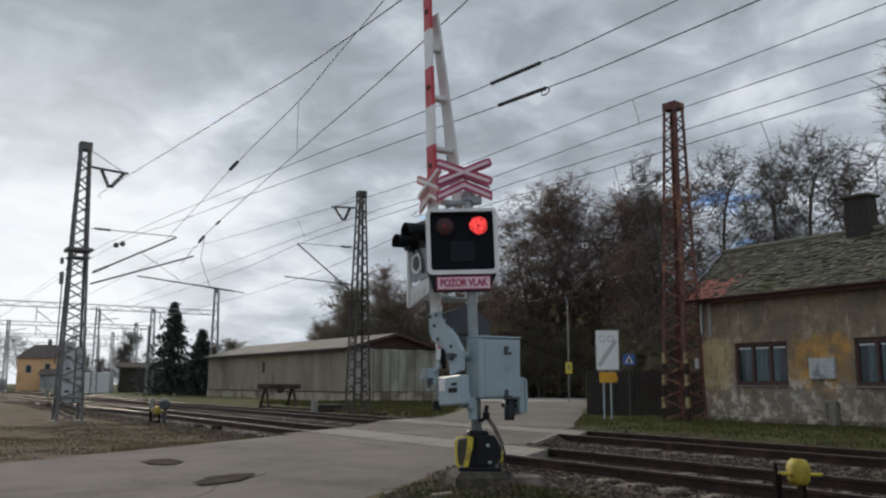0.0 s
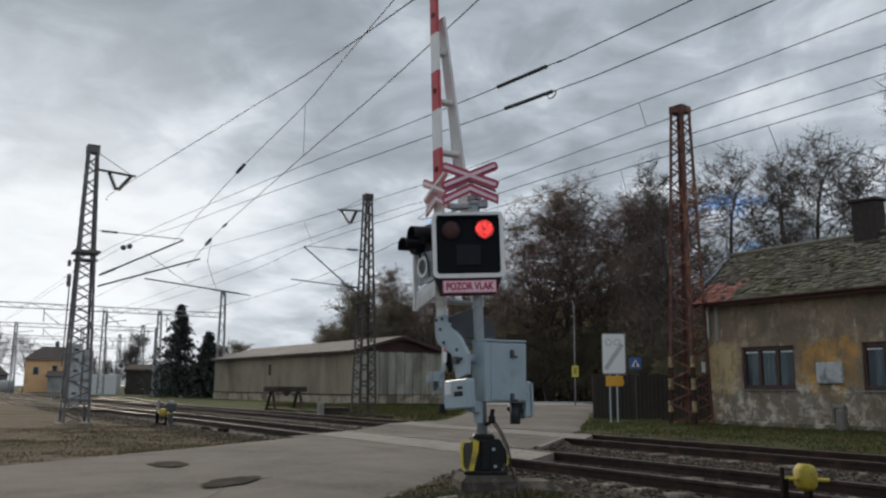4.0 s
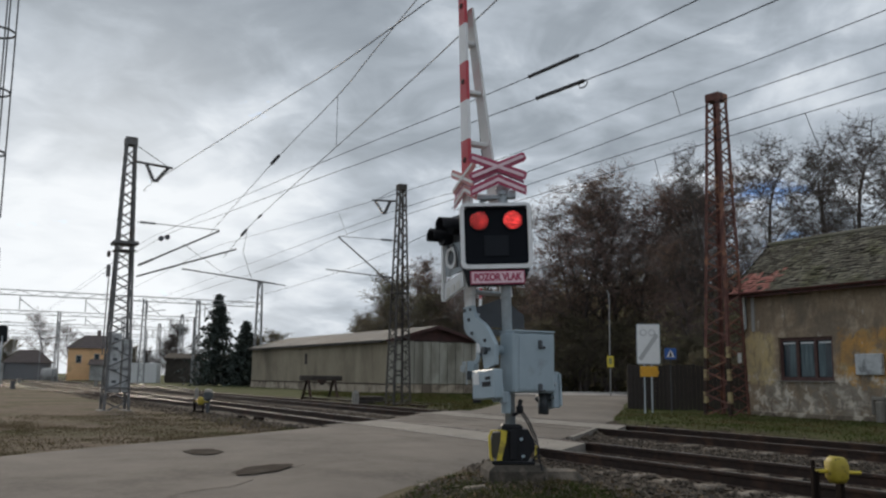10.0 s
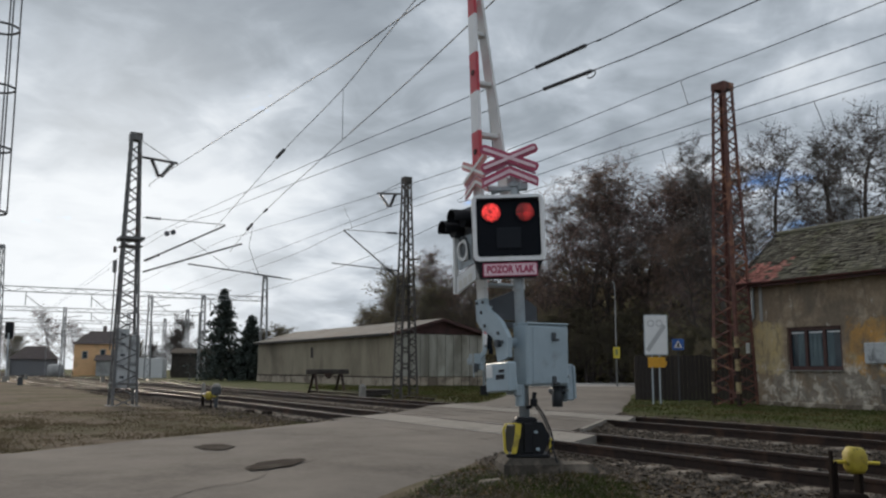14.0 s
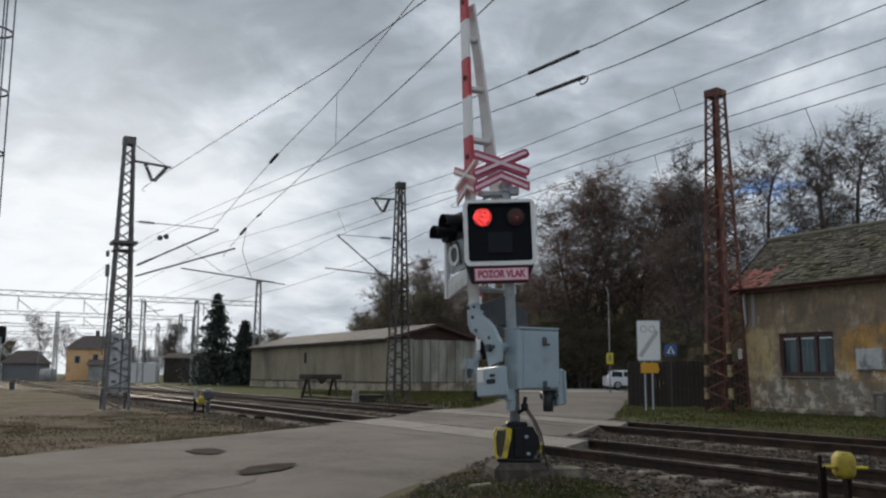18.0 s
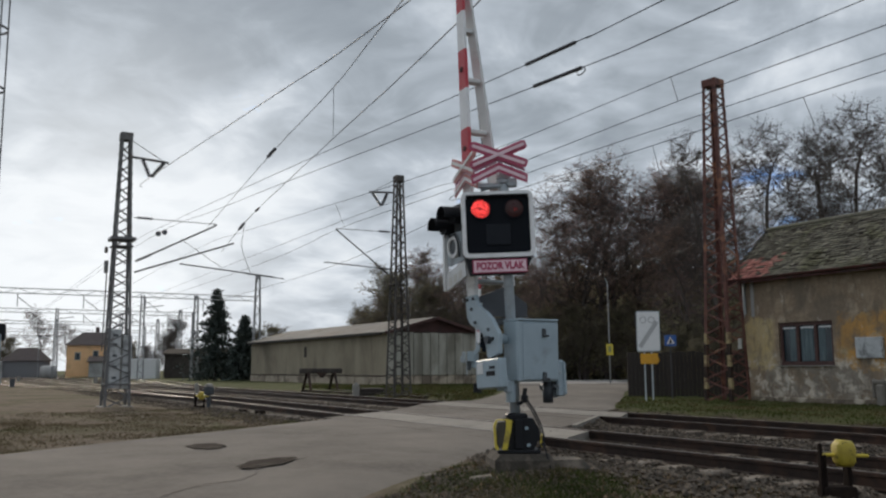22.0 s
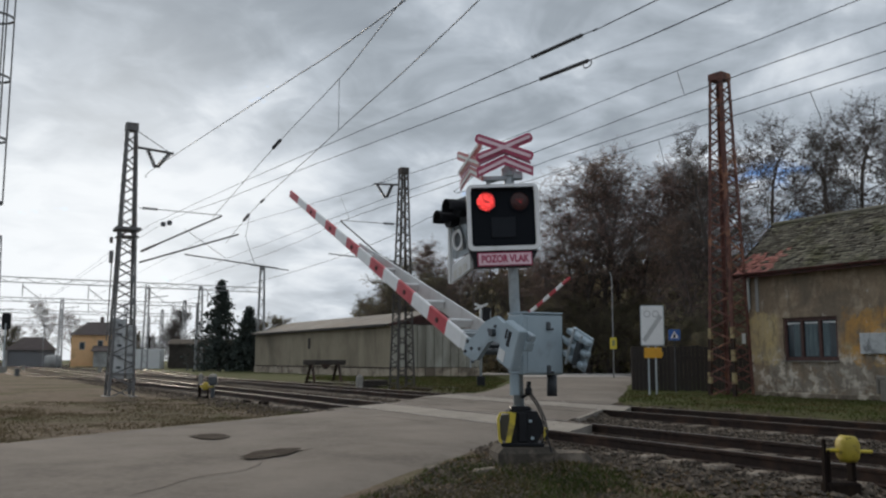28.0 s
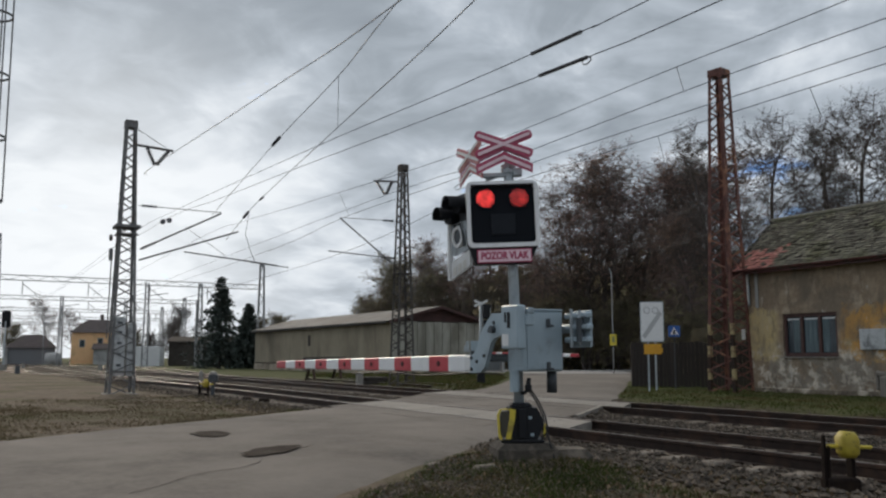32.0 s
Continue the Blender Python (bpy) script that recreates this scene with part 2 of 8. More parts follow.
SLEEPER = material("concrete sleeper", (0.245, 0.21, 0.17), (0.14, 0.116, 0.092), 0.9, 0.0, 6, (0.13, 0.10, 0.08), 2.5, (0.5, 0.68), 0.3, per=0.18, grain=0.3)
ASPHALT = material("worn pale asphalt", (0.205, 0.183, 0.16), (0.15, 0.134, 0.118), 0.95, 0.0, 1.3, (0.215, 0.192, 0.168), 0.22, (0.45, 0.66), 0.5, 90, grain=0.38, spec=0.15)
PALE_ASPHALT = material("pale dry asphalt", (0.37, 0.355, 0.335), (0.30, 0.288, 0.272), 0.9, 0.0, 1.5, (0.26, 0.25, 0.235), 0.3, (0.5, 0.66), 0.3, 60, grain=0.25)
PATCH = material("dark asphalt patch", (0.050, 0.037, 0.029), (0.03, 0.024, 0.02), 0.97, 0.0, 5, (0.075, 0.065, 0.055), 3, (0.5, 0.66), 0.6, 60, grain=0.4, spec=0.08)
STONE = material("ballast stone", (0.128, 0.10, 0.074), (0.046, 0.035, 0.026), 0.9, 0.0, 12, (0.10, 0.08, 0.06), 5, (0.5, 0.66), 0.3, island=0.72)
GRASS_BLADE = material("autumn grass", (0.056, 0.074, 0.018), (0.038, 0.048, 0.013), 0.7, 0.0, 2, (0.085, 0.067, 0.030), 0.6, (0.47, 0.60), 0.0, island=0.35, spec=0.15, thin=0.3)
LITTER = material("dry leaves and litter", (0.17, 0.115, 0.065), (0.12, 0.08, 0.046), 0.85, 0.0, 3, None, 1, (0.5, 0.6), 0.0, island=0.4)
WOOD_DARK = material("old dark timber", (0.045, 0.037, 0.032), (0.028, 0.023, 0.02), 0.85, 0.0, 3, (0.07, 0.058, 0.048), 1, (0.5, 0.7), 0.35, 20, stretch=(1, 1, 1))
FENCE = material("dark brown stained boards", (0.028, 0.022, 0.019), (0.02, 0.016, 0.014), 0.85, 0.0, 4, (0.045, 0.036, 0.03), 1, (0.5, 0.7), 0.25, 20, per=0.2)
BARK = material("grey-brown bark", (0.115, 0.095, 0.088), (0.07, 0.058, 0.055), 0.9, 0.0, 5, (0.075, 0.068, 0.052), 1.2, (0.5, 0.68), 0.5, 18)
LEAF_BROWN = material("withered brown leaves", (0.265, 0.175, 0.155), (0.19, 0.128, 0.12), 0.75, 0.0, 0.4, (0.21, 0.145, 0.10), 0.12, (0.46, 0.62), 0.0, island=0.45, thin=0.5)
LEAF_OLIVE = material("olive undergrowth leaves", (0.215, 0.19, 0.115), (0.155, 0.138, 0.086), 0.75, 0.0, 0.5, (0.125, 0.10, 0.066), 0.15, (0.48, 0.62), 0.0, island=0.45, thin=0.45)
LEAF_DARK = material("dark withered twigs and pods", (0.14, 0.11, 0.102), (0.10, 0.08, 0.074), 0.8, 0.0, 0.5, (0.09, 0.06, 0.045), 0.2, (0.5, 0.64), 0.0, island=0.35, thin=0.2)
DRY_GRASS = material("dry brown-green grass", (0.15, 0.12, 0.08), (0.118, 0.098, 0.06), 0.8, 0.0, 1.2, (0.092, 0.09, 0.045), 0.5, (0.48, 0.62), 0.0, island=0.25, spec=0.1, thin=0.3)
# paler than the near mast steel: distance haze is put into this grey
LATTICE_FAR = material("grey gantry steel paled for haze", (0.30, 0.305, 0.31), (0.24, 0.245, 0.25), 0.7, 0.1, 7, (0.15, 0.13, 0.12), 1.5, (0.56, 0.7), 0.1)
NEEDLE = material("dark spruce needles", (0.055, 0.072, 0.062), (0.036, 0.048, 0.043), 0.85, 0.0, 2, (0.030, 0.034, 0.022), 0.5, (0.5, 0.66), 0.0, island=0.35)
GLASS_DARK = material("dark window glass", (0.02, 0.035, 0.045), (0.015, 0.025, 0.032), 0.12, 0.0, 2, None, 1, (0.5, 0.6), 0.0)
CURTAIN = material("pale curtain", (0.15, 0.20, 0.215), (0.06, 0.085, 0.095), 0.9, 0.0, 3, None, 1, (0.5, 0.6), 0.2, 10, stretch=(6, 6, 0.4))
FRAME_BROWN = material("dark brown window frame", (0.085, 0.036, 0.030), (0.055, 0.025, 0.022), 0.6, 0.0, 8, (0.09, 0.055, 0.04), 3, (0.55, 0.7), 0.1)
SHED_ROOF = material("grey corrugated roofing", (0.13, 0.126, 0.115), (0.092, 0.089, 0.082), 0.85, 0.0, 0.8, (0.10, 0.085, 0.07), 0.35, (0.5, 0.66), 0.3, per=0.1)
SHED_RED = material("dark red-brown sheeting", (0.075, 0.030, 0.028), (0.05, 0.022, 0.02), 0.75, 0.0, 2, (0.035, 0.02, 0.018), 0.8, (0.5, 0.66), 0.15)
LAMP_OFF = material("unlit red lens", (0.045, 0.004, 0.004), (0.03, 0.003, 0.003), 0.3, 0.0, 30, None, 1, (0.5, 0.6), 0.2)
LAMP_ON = glowing("lit red lens", (1.0, 0.060, 0.055), 4.6)
ORANGE_WALL = material("ochre-orange plaster", (0.84, 0.53, 0.28), (0.76, 0.47, 0.25), 0.9, 0.0, 1.2, (0.55, 0.36, 0.20), 0.4, (0.55, 0.75), 0.1)
TILE_BROWN = material("old brown roof tiles", (0.11, 0.085, 0.08), (0.082, 0.066, 0.062), 0.85, 0.0, 2, (0.09, 0.075, 0.06), 0.6, (0.5, 0.7), 0.2)
GREY_WALL = material("grey-white rendered wall", (0.42, 0.42, 0.41), (0.34, 0.34, 0.33), 0.9, 0.0, 0.8, (0.22, 0.22, 0.21), 0.4, (0.5, 0.7), 0.1)
CAR_DARK = material("dark blue car paint", (0.012, 0.016, 0.032), (0.014, 0.018, 0.034), 0.25, 0.0, 2, None, 1, (0.5, 0.6), 0.0)
CAR_WHITE = material("white car paint", (0.84, 0.86, 0.88), (0.80, 0.82, 0.84), 0.25, 0.0, 2, None, 1, (0.5, 0.6), 0.0)
TYRE = material("black tyre rubber", (0.015, 0.015, 0.015), (0.022, 0.022, 0.022), 0.8, 0.0, 12, None, 1, (0.5, 0.6), 0.1)
RIM = material("silver wheel rim", (0.45, 0.46, 0.47), (0.38, 0.39, 0.40), 0.35, 0.7, 8, None, 1, (0.5, 0.6), 0.0)
WIRE = material("dark overhead wire", (0.030, 0.032, 0.034), (0.022, 0.024, 0.026), 0.6, 0.4, 8, None, 1, (0.5, 0.6), 0.0)
PORCELAIN = material("dark grey-brown glazed insulator", (0.058, 0.058, 0.062), (0.042, 0.041, 0.044), 0.25, 0.0, 8, None, 1, (0.5, 0.6), 0.0)


# ---- mesh helpers ----
class Mesh:
    """Collects corners and faces; becomes one mesh object by part()."""

    def __init__(self):
        self.v, self.f = [], []

    def add(self, verts, faces, m=None):
        k = len(self.v)
        self.v += [tuple(m @ Vector(p)) for p in verts] if m is not None else [tuple(p) for p in verts]
        self.f += [tuple(k + i for i in q) for q in faces]
        return self

    def box(self, c, s, b=0.0, m=None):
        """A box of size s round c, its edges chamfered by b."""
        x, y, z = (a / 2 for a in s)
        cx, cy, cz = c
        if b <= 0:
            vs = [(cx + i * x, cy + j * y, cz + k * z) for i in (-1, 1) for j in (-1, 1) for k in (-1, 1)]
            return self.add(vs, [(0, 1, 3, 2), (4, 6, 7, 5), (0, 4, 5, 1), (2, 3, 7, 6), (0, 2, 6, 4), (1, 5, 7, 3)], m)
        b = min(b, x * 0.9, y * 0.9, z * 0.9)
        vs, ids = [], {}
        for i in (-1, 1):
            for j in (-1, 1):
                for k in (-1, 1):
                    for a, (dx, dy, dz) in enumerate(((0, b, b), (b, 0, b), (b, b, 0))):
                        ids[i, j, k, a] = len(vs)
                        vs.append((cx + i * (x - dx), cy + j * (y - dy), cz + k * (z - dz)))
        fs = []
        for s_ in (-1, 1):
            o = 1 if s_ > 0 else -1
            fs.append([ids[s_, j, k, 0] for j, k in ((-1, -1), (1, -1), (1, 1), (-1, 1))][::o])
            fs.append([ids[i, s_, k, 1] for i, k in ((-1, -1), (-1, 1), (1, 1), (1, -1))][::o])
            fs.append([ids[i, j, s_, 2] for i, j in ((-1, -1), (1, -1), (1, 1), (-1, 1))][::o])
        for p in (-1, 1):
            for q in (-1, 1):
                w = p * q
                fs.append([ids[p, q, -1, 0], ids[p, q, 1, 0], ids[p, q, 1, 1], ids[p, q, -1, 1]][::-w])
                fs.append([ids[p, -1, q, 0], ids[p, 1, q, 0], ids[p, 1, q, 2], ids[p, -1, q, 2]][::w])
                fs.append([ids[-1, p, q, 1], ids[1, p, q, 1], ids[1, p, q, 2], ids[-1, p, q, 2]][::-w])
                for r in (-1, 1):
                    fs.append([ids[p, q, r, a] for a in range(3)][::p * q * r])
        return self.add(vs, fs, m)

    def tube(self, p, q, r, r2=None, n=8, caps=True):
        """A round bar from p to q."""
        p, q = Vector(p), Vector(q)
        r2 = r if r2 is None else r2
        w = (q - p).normalized()
        a = w.orthogonal().normalized()
        b = w.cross(a)
        k = len(self.v)
        for c, rr in ((p, r), (q, r2)):
            for i in range(n):
                t = 2 * math.pi * i / n
                self.v.append(tuple(c + a * (rr * math.cos(t)) + b * (rr * math.sin(t))))
        self.f += [(k + i, k + (i + 1) % n, k + n + (i + 1) % n, k + n + i) for i in range(n)]
        if caps:
            self.f += [tuple(k + i for i in reversed(range(n))), tuple(k + n + i for i in range(n))]
        return self

    def pipe(self, pts, r, n=6):
        """A bent round bar through the points, in one piece."""
        pts = [Vector(p) for p in pts]
        k, ref = len(self.v), None
        for i, p in enumerate(pts):
            w = (pts[min(i + 1, len(pts) - 1)] - pts[max(i - 1, 0)]).normalized()
            ref = w.orthogonal() if ref is None else ref - w * ref.dot(w)
            a = ref.normalized()
            b = w.cross(a)
            self.v += [tuple(p + a * (r * math.cos(2 * math.pi * j / n)) + b * (r * math.sin(2 * math.pi * j / n))) for j in range(n)]
        for i in range(len(pts) - 1):
            self.f += [(k + i * n + j, k + i * n + (j + 1) % n, k + (i + 1) * n + (j + 1) % n, k + (i + 1) * n + j) for j in range(n)]
        e = k + (len(pts) - 1) * n
        self.f += [tuple(k + j for j in reversed(range(n))), tuple(e + j for j in range(n))]
        return self

    def flat(self, pts, w, hs, side):
        """A rectangular bar through the points in one piece, w across side, its height given point by point."""
        pts = [Vector(p) for p in pts]
        k = len(self.v)
        for i, (p, h) in enumerate(zip(pts, hs)):
            d = (pts[min(i + 1, len(pts) - 1)] - pts[max(i - 1, 0)]).normalized()
            a = (Vector(side) - d * d.dot(Vector(side))).normalized()
            b = d.cross(a)
            self.v += [tuple(p + a * (x * w / 2) + b * (y * h / 2)) for x, y in ((-1, -1), (1, -1), (1, 1), (-1, 1))]
        for i in range(len(pts) - 1):
            self.f += [(k + 4 * i + j, k + 4 * i + (j + 1) % 4, k + 4 * i + 4 + (j + 1) % 4, k + 4 * i + 4 + j) for j in range(4)]
        e = k + 4 * (len(pts) - 1)
        self.f += [(k + 3, k + 2, k + 1, k), (e, e + 1, e + 2, e + 3)]
        return self

    def wall(self, x0, x1, ys, zs, solid):
        """A wall between x0 and x1 on a grid of ys and zs, in one piece; solid(i, j) tells which cells are filled."""
        ny, nz = len(ys), len(zs)
        k = len(self.v)
        self.v += [(x, y, z) for x in (x0, x1) for y in ys for z in zs]
        def v(s, i, j):
            return k + s * ny * nz + i * nz + j
        full = lambda i, j: 0 <= i < ny - 1 and 0 <= j < nz - 1 and solid(i, j)
        for i in range(ny - 1):
            for j in range(nz - 1):
                if not full(i, j):
                    continue
                self.f += [(v(0, i, j), v(0, i + 1, j), v(0, i + 1, j + 1), v(0, i, j + 1)), (v(1, i, j), v(1, i, j + 1), v(1, i + 1, j + 1), v(1, i + 1, j))]
                if not full(i - 1, j):
                    self.f.append((v(0, i, j), v(0, i, j + 1), v(1, i, j + 1), v(1, i, j)))
                if not full(i + 1, j):
                    self.f.append((v(0, i + 1, j), v(1, i + 1, j), v(1, i + 1, j + 1), v(0, i + 1, j + 1)))
                if not full(i, j - 1):
                    self.f.append((v(0, i, j), v(1, i, j), v(1, i + 1, j), v(0, i + 1, j)))
                if not full(i, j + 1):
                    self.f.append((v(0, i, j + 1), v(0, i + 1, j + 1), v(1, i + 1, j + 1), v(1, i, j + 1)))
        return self

    def beam(self, p, q, w, h, side=None):
        """A rectangular bar from p to q, w across the given side way, h the other way."""
        p, q = Vector(p), Vector(q)
        d = (q - p).normalized()
        a = (Vector(side) - d * d.dot(Vector(side))).normalized() if side is not None else d.orthogonal().normalized()
        b = d.cross(a)
        vs = [c + a * (i * w / 2) + b * (j * h / 2) for c in (p, q) for i, j in ((-1, -1), (1, -1), (1, 1), (-1, 1))]
        return self.add(vs, [(3, 2, 1, 0), (4, 5, 6, 7), (0, 1, 5, 4), (1, 2, 6, 5), (2, 3, 7, 6), (3, 0, 4, 7)])

    def angle(self, p, q, w, t, a, b):
        """An angle section from p to q with flanges towards a and b."""
        p, q, a, b = Vector(p), Vector(q), Vector(a), Vector(b)
        prof = [(0, 0), (w, 0), (w, t), (t, t), (t, w), (0, w)]
        vs = [c + a * i + b * j for c in (p, q) for i, j in prof]
        k = 6
        return self.add(vs, [(i, (i + 1) % k, k + (i + 1) % k, k + i) for i in range(k)] + [(3, 2, 1, 0), (5, 4, 3, 0), (6, 7, 8, 9), (6, 9, 10, 11)])

    def slab(self, pts, way):
        """A polygon pushed along way into a solid."""
        way = Vector(way)
        n = len(pts)
        vs = [Vector(p) for p in pts] + [Vector(p) + way for p in pts]
        return self.add(vs, [tuple(reversed(range(n))), tuple(range(n, 2 * n))] + [(i, (i + 1) % n, n + (i + 1) % n, n + i) for i in range(n)])

    def lathe(self, prof, c=(0, 0, 0), n=12, m=None):
        """A profile of (radius, height) turned round the z axis."""
        k = len(prof)
        vs = [(c[0] + r * math.cos(2 * math.pi * i / n), c[1] + r * math.sin(2 * math.pi * i / n), c[2] + z) for i in range(n) for r, z in prof]
        fs = [(i * k + j, ((i + 1) % n) * k + j, ((i + 1) % n) * k + j + 1, i * k + j + 1) for i in range(n) for j in range(k - 1)]
        return self.add(vs, fs, m)

    def data(self, name, mat, smooth=False):
        me = bpy.data.meshes.new(name)
        me.from_pydata(self.v, [], self.f)
        me.materials.append(mat)
        me.update()
        if smooth:
            me.polygons.foreach_set("use_smooth", [True] * len(me.polygons))
        return me


def part(name, mesh, mat, parent=None, label="", smooth=False, at=None):
    """Links a mesh as one object under a thing or a part."""
    ob = new(name, mesh.data(name, mat, smooth) if isinstance(mesh, Mesh) else mesh)
    if parent is not None:
        ob.parent = parent
    if at is not None:
        ob.matrix_basis = at
    if label:
        ob["label"] = label
    return ob


def thing(name, label, category, at=None, group="", kind=""):
    """An empty at a thing's base that carries its parts."""
    ob = new(name)
    ob.empty_display_size = 0.2
    if at is not None:
        ob.matrix_basis = at
    return tagged(ob, label, category, group, kind)


def single(name, mesh, mat, label, category, at=None, group="", kind="", smooth=False):
    ob = part(name, mesh, mat, None, "", smooth, at)
    return tagged(ob, label, category, group, kind)


# ---- the plan: the tracks run along ALONG, and ACROSS points over them away from the camera ----
TURN = 29.25
ACROSS = Vector((math.cos(radians(TURN)), math.sin(radians(TURN)), 0))
ALONG = Vector((-math.sin(radians(TURN)), math.cos(radians(TURN)), 0))
UP = Vector((0, 0, 1))
TRACKS = (9.26, 13.85)


def at(across, along, z=0.0):
    return ACROSS * across + ALONG * along + UP * z


def frame_at(across, along, z=0.0, turn=0.0):
    """A pose whose x runs over the tracks and whose y runs along them."""
    p = at(across, along, z)
    return pose(p.x, p.y, p.z, 0, 0, TURN + turn)


def smooth01(a, b, x):
    t = min(1.0, max(0.0, (x - a) / (b - a)))
    return t * t * (3 - 2 * t)


# road: two edges from near to far, widening towards the near side
EDGE_L = [(-60, -14), (-30, 2), (-14, 9.5), (-9, 11.6), (-6.3, 12.6), (-5.45, 14.7), (-4.2, 17.2), (-3.47, 19.1), (-2.5, 21.2), (-1.43, 23.6), (-0.55, 28.4), (0.5, 30.2), (1.35, 33.6), (2.2, 38.6), (3.4, 48.0), (4.6, 60.0), (5.4, 68.0)]
EDGE_R = [(-34, -30), (-14, -14), (-5.5, -4), (-2.4, 2.0), (-1.5, 5.5), (-0.72, 8.2), (-0.22, 9.75), (0.6, 12.35), (1.5, 14.9), (2.48, 17.36), (3.76, 21.47), (4.75, 24.6), (5.5, 28.2), (6.9, 34.0), (8.6, 42.0), (11.8, 54.0), (15.5, 68.0)]


def lift(x, y):
    """Height of the ground: flat by the tracks and the side road, rising gently in the wood."""
    a = x * ACROSS.x + y * ACROSS.y
    return 2.2 * smooth01(56, 110, a) * smooth01(-20, 30, x)


def inside(poly, x, y):
    hit, n = False, len(poly)
    for i in range(n):
        (x1, y1), (x2, y2) = poly[i], poly[i - 1]
        if (y1 > y) != (y2 > y) and x < (x2 - x1) * (y - y1) / (y2 - y1) + x1:
            hit = not hit
    return hit


ROAD_POLY = EDGE_L + EDGE_R[::-1]


def edge_distance(x, y):
    best = 1e9
    for edge in (EDGE_L, EDGE_R):
        for (x1, y1), (x2, y2) in zip(edge, edge[1:]):
            dx, dy = x2 - x1, y2 - y1
            t = min(1, max(0, ((x - x1) * dx + (y - y1) * dy) / (dx * dx + dy * dy)))
            best = min(best, math.hypot(x - x1 - t * dx, y - y1 - t * dy))
    return best


def ground_z(x, y):
    a = x * ACROSS.x + y * ACROSS.y
    z = lift(x, y) - 0.05
    bed = smooth01(6.6, 7.6, a) * (1 - smooth01(15.9, 16.8, a))
    if y < 260:
        on = inside(ROAD_POLY, x, y)
        near = edge_distance(x, y)
        bed *= 0.0 if on else smooth01(0.0, 0.5, near)
        hump = 0.05 * noise.noise((x * 0.5, y * 0.5, 0)) + 0.025 * noise.noise((x * 1.9, y * 1.9, 4))
        if on:
            z -= 0.10 * smooth01(0.0, 0.4, near)
        else:
            z += hump * smooth01(0.0, 1.2, near) * (1 - bed)
            z += 0.15 * math.exp(-((x - 0.72) ** 2 + (y - 9.2) ** 2) / 0.9)
    return z - 0.14 * bed


# ---- ground: one sheet to the horizon, finer near the camera ----
def ground_sheet():
    def steps(lo, hi):
        s, x, out = 0.3, 0.0, [0.0]
        while x < hi:
            x += s
            s = 0.3 if x < 16 else s * 1.09
            out.append(min(x, hi))
        s, x, low = 0.3, 0.0, []
        while x > lo:
            x -= s
            s = 0.3 if x > -14 else s * 1.12
            low.append(max(x, lo))
        return low[::-1] + out
    xs, ys = steps(-900, 900), steps(-400, 1500)
    m = Mesh()
    nx, ny = len(xs), len(ys)
    m.v = [(x, y, ground_z(x, y)) for y in ys for x in xs]
    m.f = [(j * nx + i, j * nx + i + 1, (j + 1) * nx + i + 1, (j + 1) * nx + i) for j in range(ny - 1) for i in range(nx - 1)]
    mat = bpy.data.materials.new("verge soil and grass")
    mat.use_nodes = True
    n = Nodes(mat.node_tree)
    sh = mat.node_tree.nodes["Principled BSDF"]
    co = n.add("ShaderNodeTexCoord").outputs["Object"]
    dirt = n.ramp(n.noise(co, 2.2, 8.0, 0.65), [(0.35, (0.195, 0.155, 0.115)), (0.6, (0.135, 0.105, 0.078)), (0.75, (0.235, 0.19, 0.145))])
    dirt = n.mix(0.45, dirt, n.ramp(n.noise(co, 26.0, 4.0, 0.7), [(0.3, 0.3), (0.7, 1.0)]), "MULTIPLY")
    green = n.ramp(n.noise(co, 4.0, 6.0, 0.65), [(0.3, (0.052, 0.072, 0.020)), (0.55, (0.072, 0.082, 0.028)), (0.72, (0.115, 0.098, 0.05))])
    green = n.mix(0.5, green, n.ramp(n.noise(co, 40.0, 3.0, 0.7), [(0.3, 0.25), (0.7, 1.0)]), "MULTIPLY")
    stones = n.ramp(n.noise(co, 14.0, 5.0, 0.7), [(0.3, (0.020, 0.015, 0.011)), (0.55, (0.040, 0.031, 0.023)), (0.75, (0.075, 0.060, 0.046))])
    sep = n.add("ShaderNodeSeparateXYZ")
    n.link(co, sep.inputs[0])
    acr = n.math("ADD", n.math("MULTIPLY", sep.outputs[0], ACROSS.x), n.math("MULTIPLY", sep.outputs[1], ACROSS.y))
    wob = n.math("MULTIPLY", n.math("SUBTRACT", n.noise(co, 0.9, 5.0, 0.6), 0.5), 3.2)
    acr = n.math("ADD", acr, wob)
    # dirt on the near side, ballast in the bed, grass behind
    far = n.ramp(n.math("MULTIPLY", acr, 0.02), [(0.31, 0.0), (0.35, 1.0)])
    grass = n.ramp(n.math("MULTIPLY", acr, 0.02), [(0.30, 0.0), (0.345, 1.0)])
    patch = n.ramp(n.noise(co, 0.35, 6.0, 0.6, 0.5), [(0.47, 0.0), (0.62, 0.6)])
    near_col = n.mix(patch, dirt, green)
    bed = n.math("MULTIPLY", n.ramp(n.math("MULTIPLY", acr, 0.02), [(0.112, 0.0), (0.13, 1.0)]), n.ramp(n.math("MULTIPLY", acr, 0.02), [(0.315, 1.0), (0.335, 0.0)]))
    col = n.mix(grass, near_col, n.mix(n.ramp(n.noise(co, 0.22, 5.0, 0.6), [(0.55, 0.0), (0.70, 0.5)]), green, dirt))
    col = n.mix(bed, col, stones)
    n.link(col, sh.inputs["Base Color"])
    sh.inputs["Roughness"].default_value = 0.97
    sh.inputs["Specular IOR Level"].default_value = 0.08
    bn = n.add("ShaderNodeBump")
    bn.inputs["Strength"].default_value = 0.7
    bn.inputs["Distance"].default_value = 0.04
